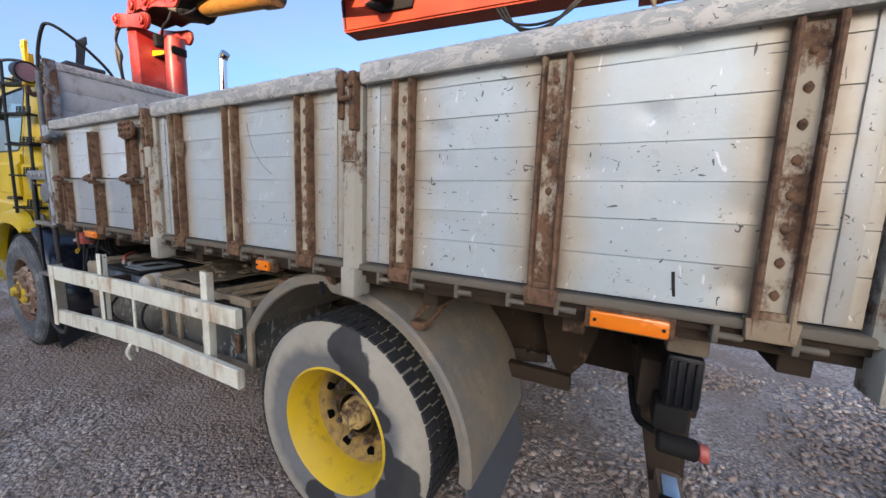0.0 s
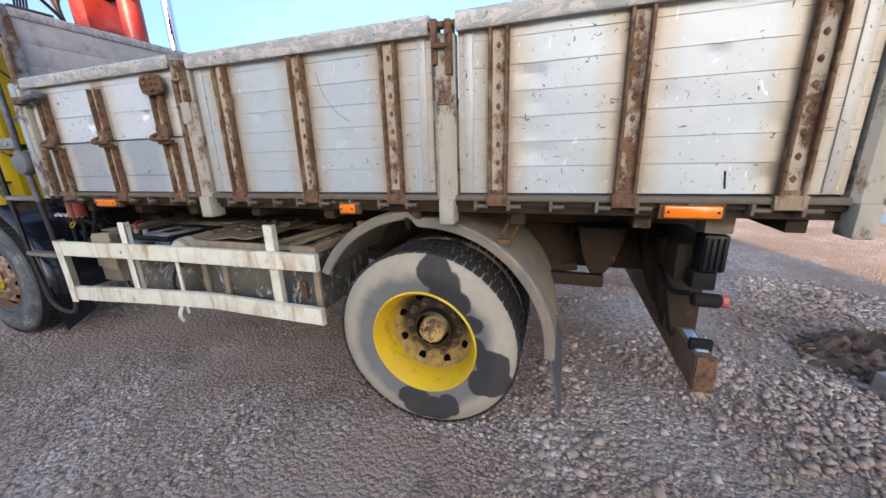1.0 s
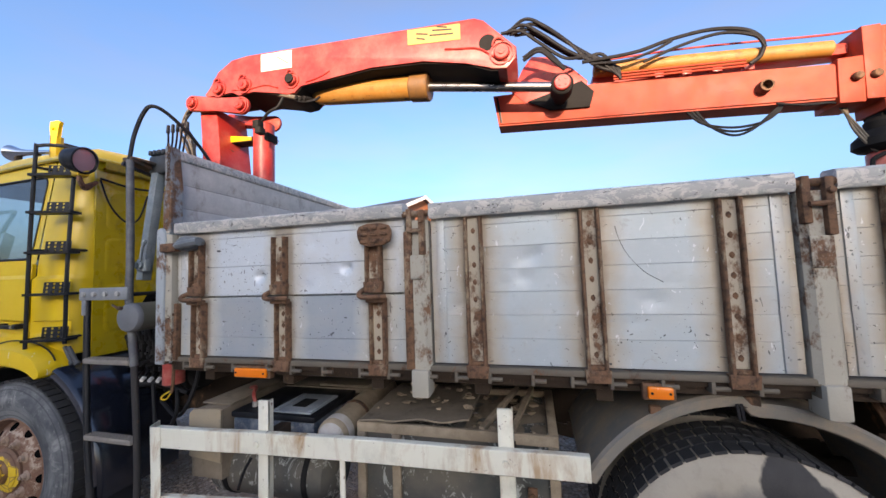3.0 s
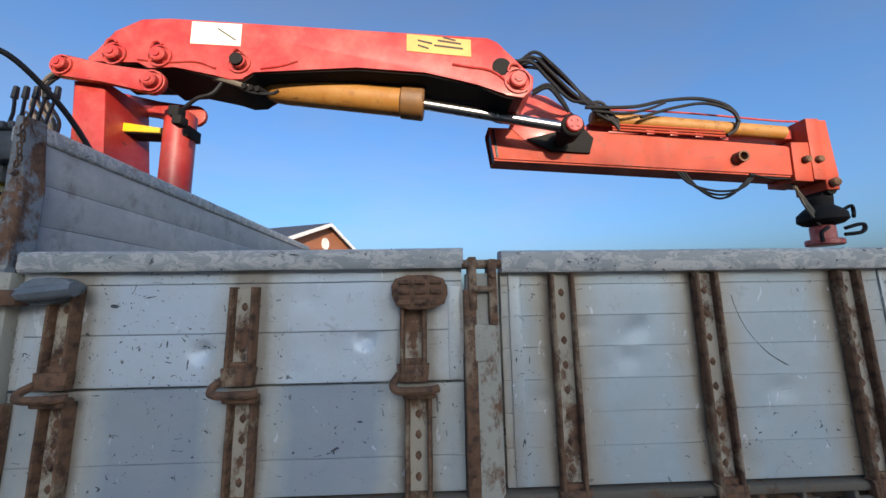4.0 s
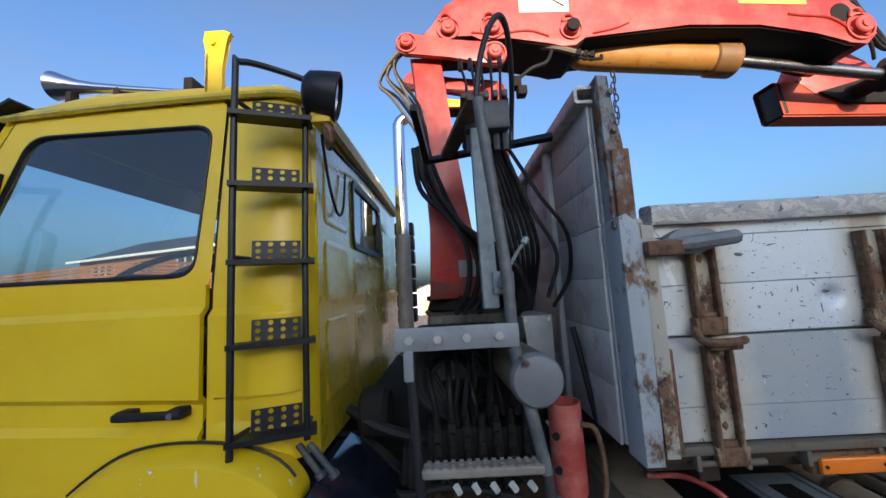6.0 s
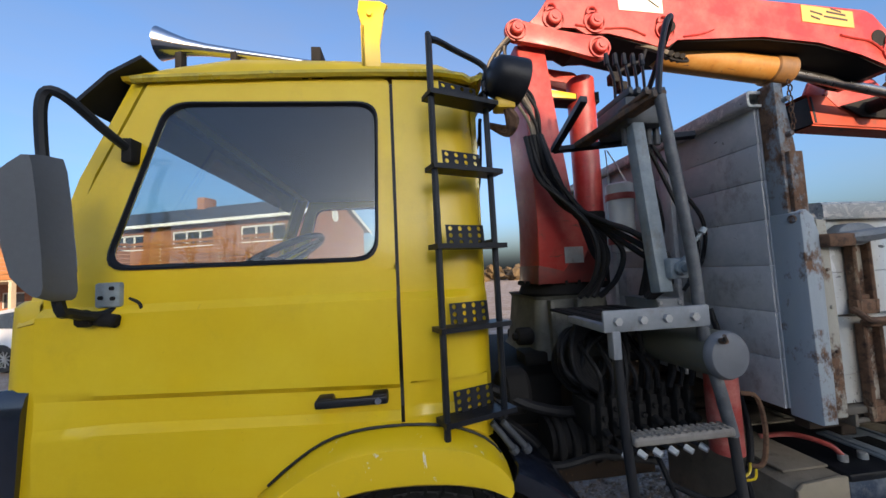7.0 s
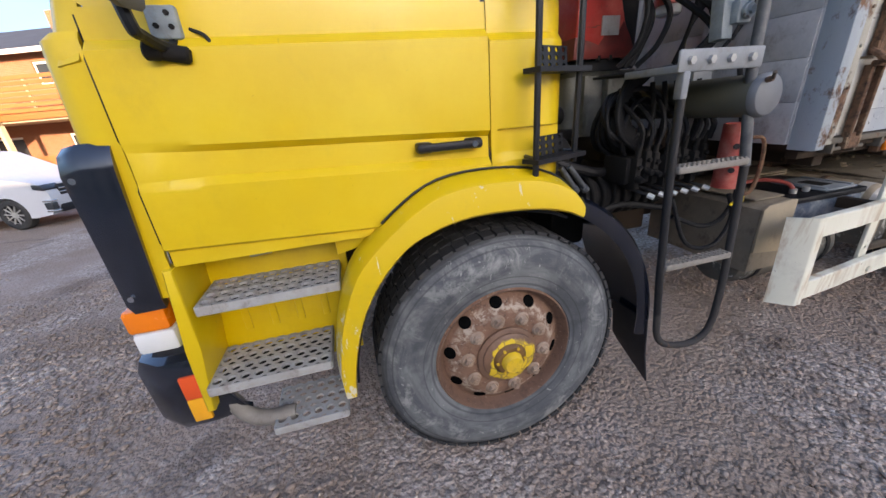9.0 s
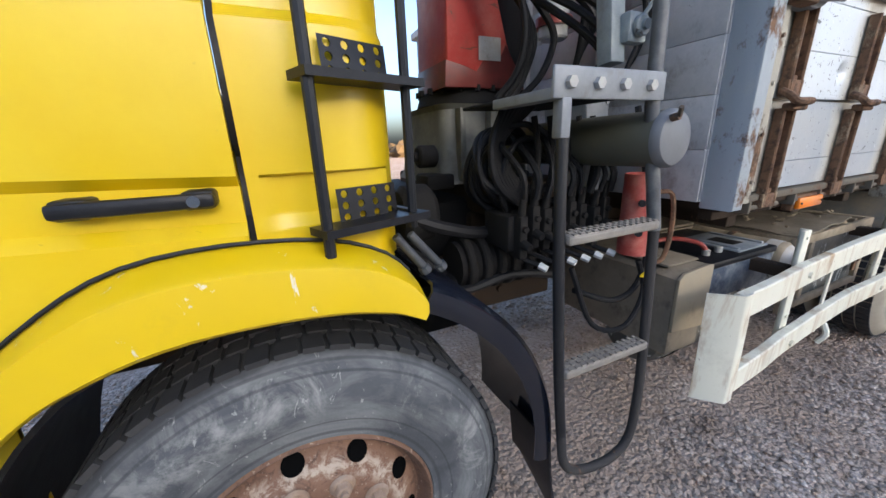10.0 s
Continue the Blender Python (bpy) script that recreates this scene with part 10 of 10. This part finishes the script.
def make_yard():
    s = local("shed", (-9.0, 46, -1.9), 4, "white timber shed with low gable roof", "shed")
    bm = bmesh.new()
    box(bm, 0, 6.4, 0, 5, 0, 2.9)
    a = [bm.verts.new((x, 0.0, z)) for x, z in ((0, 2.9), (6.4, 2.9), (3.2, 4.1))]
    b = [bm.verts.new((x, 5.0, z)) for x, z in ((0, 2.9), (6.4, 2.9), (3.2, 4.1))]
    bm.faces.new(a), bm.faces.new(b[::-1])
    part("wall", bm, M_WHITE, s, "white board wall", False)
    bm = bmesh.new()
    for sx in (-1, 1):
        grid(bm, [[(3.2, y, 4.22), (3.2 + sx * 3.7, y, 2.82)] for y in (-0.4, 5.4)])
    solid(bm, 0.12)
    part("roof", bm, M_ROOF, s, "", False)
    bm = bmesh.new()
    box(bm, 2.2, 4.2, -0.03, 0.02, 0, 2.1)
    part("door", bm, M_BEIGE, s, "", False)
    # house behind the camera, whose shadow lies over the yard
    w = local("neighbour_house", (-16, -17.0, 0), 0, "plain rendered house across the yard", "house")
    bm = bmesh.new()
    box(bm, -24, 23.7, -8, 0, 0, 5.6)
    part("wall", bm, M_BEIGE, w, "", False)
    bm = bmesh.new()
    for sy in (-1, 1):
        grid(bm, [[(x, -4, 7.4), (x, -4 + sy * 4.5, 5.45)] for x in (-24.5, 24.1)])
    solid(bm, 0.15)
    part("roof", bm, M_ROOF, w, "", False)
    for k in range(9):
        bm = bmesh.new()
        x = -21 + k * 4.6
        box(bm, x, x + 1.3, -0.02, 0.06, 1.0, 2.2, 0.02)
        box(bm, x, x + 1.3, -0.02, 0.06, 3.0, 4.0, 0.02)
        part("window", bm, M_DARKGLASS, w, "", False)
    # shallow puddle at the edge of the yard
    bm = bmesh.new()
    rnd = random.Random(4)
    pts = []
    for k in range(28):
        a = 2 * math.pi * k / 28
        q = 1 + 0.25 * noise.noise(Vector((math.cos(a) * 1.5, math.sin(a) * 1.5, 2)))
        x, y = 7.6 + 1.5 * q * math.cos(a), 9.1 + 0.75 * q * math.sin(a)
        pts.append(bm.verts.new((x, y, ground_z(x, 9.1) + 0.03)))
    bm.faces.new(pts)
    solid(bm, 0.01)
    pu = thing("puddle", (7.6, 9.1, -0.33), "still pale puddle on sunlit gravel", "puddle")
    part("water", bm, mat_plain("still_water", (0.10, 0.12, 0.14), 0.04, 0, 3, 0.2, 0, 0.01), pu)
    # heap of soil and dry weeds with a concrete block beside it
    p = thing("soil_heap", (2.75, 1.5, 0), "low heap of dark brown soil and dry weeds", "soil heap")
    bm = bmesh.new()
    n = 48
    rows = []
    for j in range(n + 1):
        row = []
        for i in range(n + 1):
            u, v = i / n * 2 - 1, j / n * 2 - 1
            r = math.hypot(u, v)
            h = max(0.0, 1 - r * r) * 0.15 * (1 + 0.9 * noise.noise(Vector((u * 4, v * 4, 1))) + 0.7 * noise.noise(Vector((u * 13, v * 13, 5)))) - 0.015
            row.append((2.87 + u * 0.54, 1.42 + v * 0.42, ground_z(0, 1.42 + v * 0.42) + h))
        rows.append(row)
    grid(bm, rows)
    part("soil", bm, mat_plain("dark_soil", (0.17, 0.115, 0.085), 0.95, 0, 30, 0.5, 0, 0.6), p)
    bm = bmesh.new()
    rnd = random.Random(8)
    for k in range(260):
        a, q = rnd.uniform(0, 6.28), math.sqrt(rnd.random()) * 0.8
        x, y = 2.87 + 0.50 * q * math.cos(a), 1.42 + 0.38 * q * math.sin(a)
        z = ground_z(0, y) + 0.10 * (1 - q)
        L = rnd.uniform(0.05, 0.14)
        d = Vector((rnd.uniform(-1, 1), rnd.uniform(-1, 1), rnd.uniform(0.2, 1.1))).normalized() * L
        tube(bm, [(x, y, z), Vector((x, y, z)) + d * 0.6, Vector((x, y, z)) + d + Vector((0, 0, -0.02))], 0.002, 3, 2)
    bc = bmesh.new()
    for k in range(170):
        a, q = rnd.uniform(0, 6.28), math.sqrt(rnd.random()) * 1.05
        x, y = 2.87 + 0.54 * q * math.cos(a), 1.42 + 0.42 * q * math.sin(a)
        g = rnd.uniform(0.010, 0.035)
        r0 = bmesh.ops.create_icosphere(bc, subdivisions=1, radius=g, matrix=Matrix.Translation((x, y, ground_z(0, y) + max(0.0, 0.12 * (1 - q * q)))) @ Matrix.Rotation(rnd.uniform(0, 3), 4, "X") @ Matrix.Diagonal((1.3, 1.0, 0.7, 1)))
        for v in r0["verts"]:
            v.co += Vector((rnd.uniform(-1, 1), rnd.uniform(-1, 1), rnd.uniform(-1, 1))) * g * 0.25
    part("clod", bc, mat_plain("soil_clods", (0.18, 0.125, 0.092), 0.95, 0, 40, 0.5, 0, 0.4), p)["kind"] = "stuff"
    part("dry_weeds", bm, mat_plain("dry_weeds", (0.16, 0.075, 0.045), 0.9, 0, 30, 0.4), p)["kind"] = "stuff"
    c = thing("concrete_block", (2.55, 0.92, 0), "pale concrete block lying on the gravel", "concrete block")
    bm = bmesh.new()
    box(bm, -0.10, 0.12, -0.09, 0.11, 0, 0.14, 0.015, Matrix.Translation((2.56, 0.93, 0.0)) @ Matrix.Rotation(radians(20), 4, "Z"))
    part("block", bm, mat_plain("concrete", (0.36, 0.35, 0.33), 0.9, 0, 20, 0.25, 0, 0.3), c)


make_yard()


def make_trees():
    """Bare trees across the yard and a far wood."""
    M_BARK = mat_plain("bare_bark", (0.07, 0.05, 0.04), 0.9, 0, 10, 0.3)
    rnd = random.Random(3)

    def tree(x, y, h, seed):
        t = thing("bare_tree", (x, y, 0), "leafless tree with fine upright twigs", "tree", "bare trees")
        r2 = random.Random(seed)
        bm = bmesh.new()
        tube(bm, [(x, y, -0.1), (x + 0.1, y, h * 0.25), (x - 0.05, y + 0.1, h * 0.5)], 0.16, 8, 3)
        part("trunk", bm, M_BARK, t)
        bm = bmesh.new()

        def grow(p, d, L, r, k):
            q = p + d * L * 0.5 + Vector((r2.uniform(-1, 1), r2.uniform(-1, 1), 0.4)) * L * 0.08
            e = p + d * L
            tube(bm, [p, q, e], r, 4, 2)
            if k:
                for _ in range(r2.choice((2, 3))):
                    n = (d + Vector((r2.uniform(-1, 1), r2.uniform(-1, 1), r2.uniform(-0.2, 0.8))) * 0.7).normalized()
                    grow(p.lerp(e, r2.uniform(0.55, 1.0)), n, L * r2.uniform(0.55, 0.8), r * 0.6, k - 1)

        for k in range(6):
            a = r2.uniform(0, 6.28)
            grow(Vector((x - 0.02, y + 0.05, h * r2.uniform(0.25, 0.5))), Vector((math.cos(a) * 0.6, math.sin(a) * 0.6, 0.9)).normalized(), h * 0.28, 0.06, 4)
        part("branches", bm, M_BARK, t)

    for k, (x, y, h) in enumerate(((1.2, -12.5, 6.4), (-3.2, -13.5, 6.2), (-11.0, -13.0, 6.5))):
        tree(x, y, h, 20 + k)
    bm = bmesh.new()
    for k in range(900):
        a = rnd.uniform(radians(35), radians(150))
        d = rnd.uniform(110, 150)
        x, y = d * math.cos(a), d * math.sin(a)
        hh = rnd.uniform(2.0, 5.5)
        m = Matrix.Translation((x, y, -2.5 + hh * rnd.uniform(0.2, 0.9))) @ Matrix.Rotation(rnd.uniform(0, 3), 4, "Z") @ Matrix.Diagonal((rnd.uniform(1, 2.4), rnd.uniform(1, 2.4), rnd.uniform(0.8, 2.0), 1))
        r = bmesh.ops.create_icosphere(bm, subdivisions=1, radius=1, matrix=m)
        for v in r["verts"]:
            v.co += Vector((rnd.uniform(-0.5, 0.5), rnd.uniform(-0.5, 0.5), rnd.uniform(-0.4, 0.4)))
    me = mesh_of(bm, "far_wood", mat_plain("autumn_wood", (0.12, 0.075, 0.03), 0.95, 0, 0.8, 0.5, 0, 0.5))
    tagged(new("far_wood", me), "distant brown autumn wood along the horizon", "wood", kind="stuff")


make_trees()
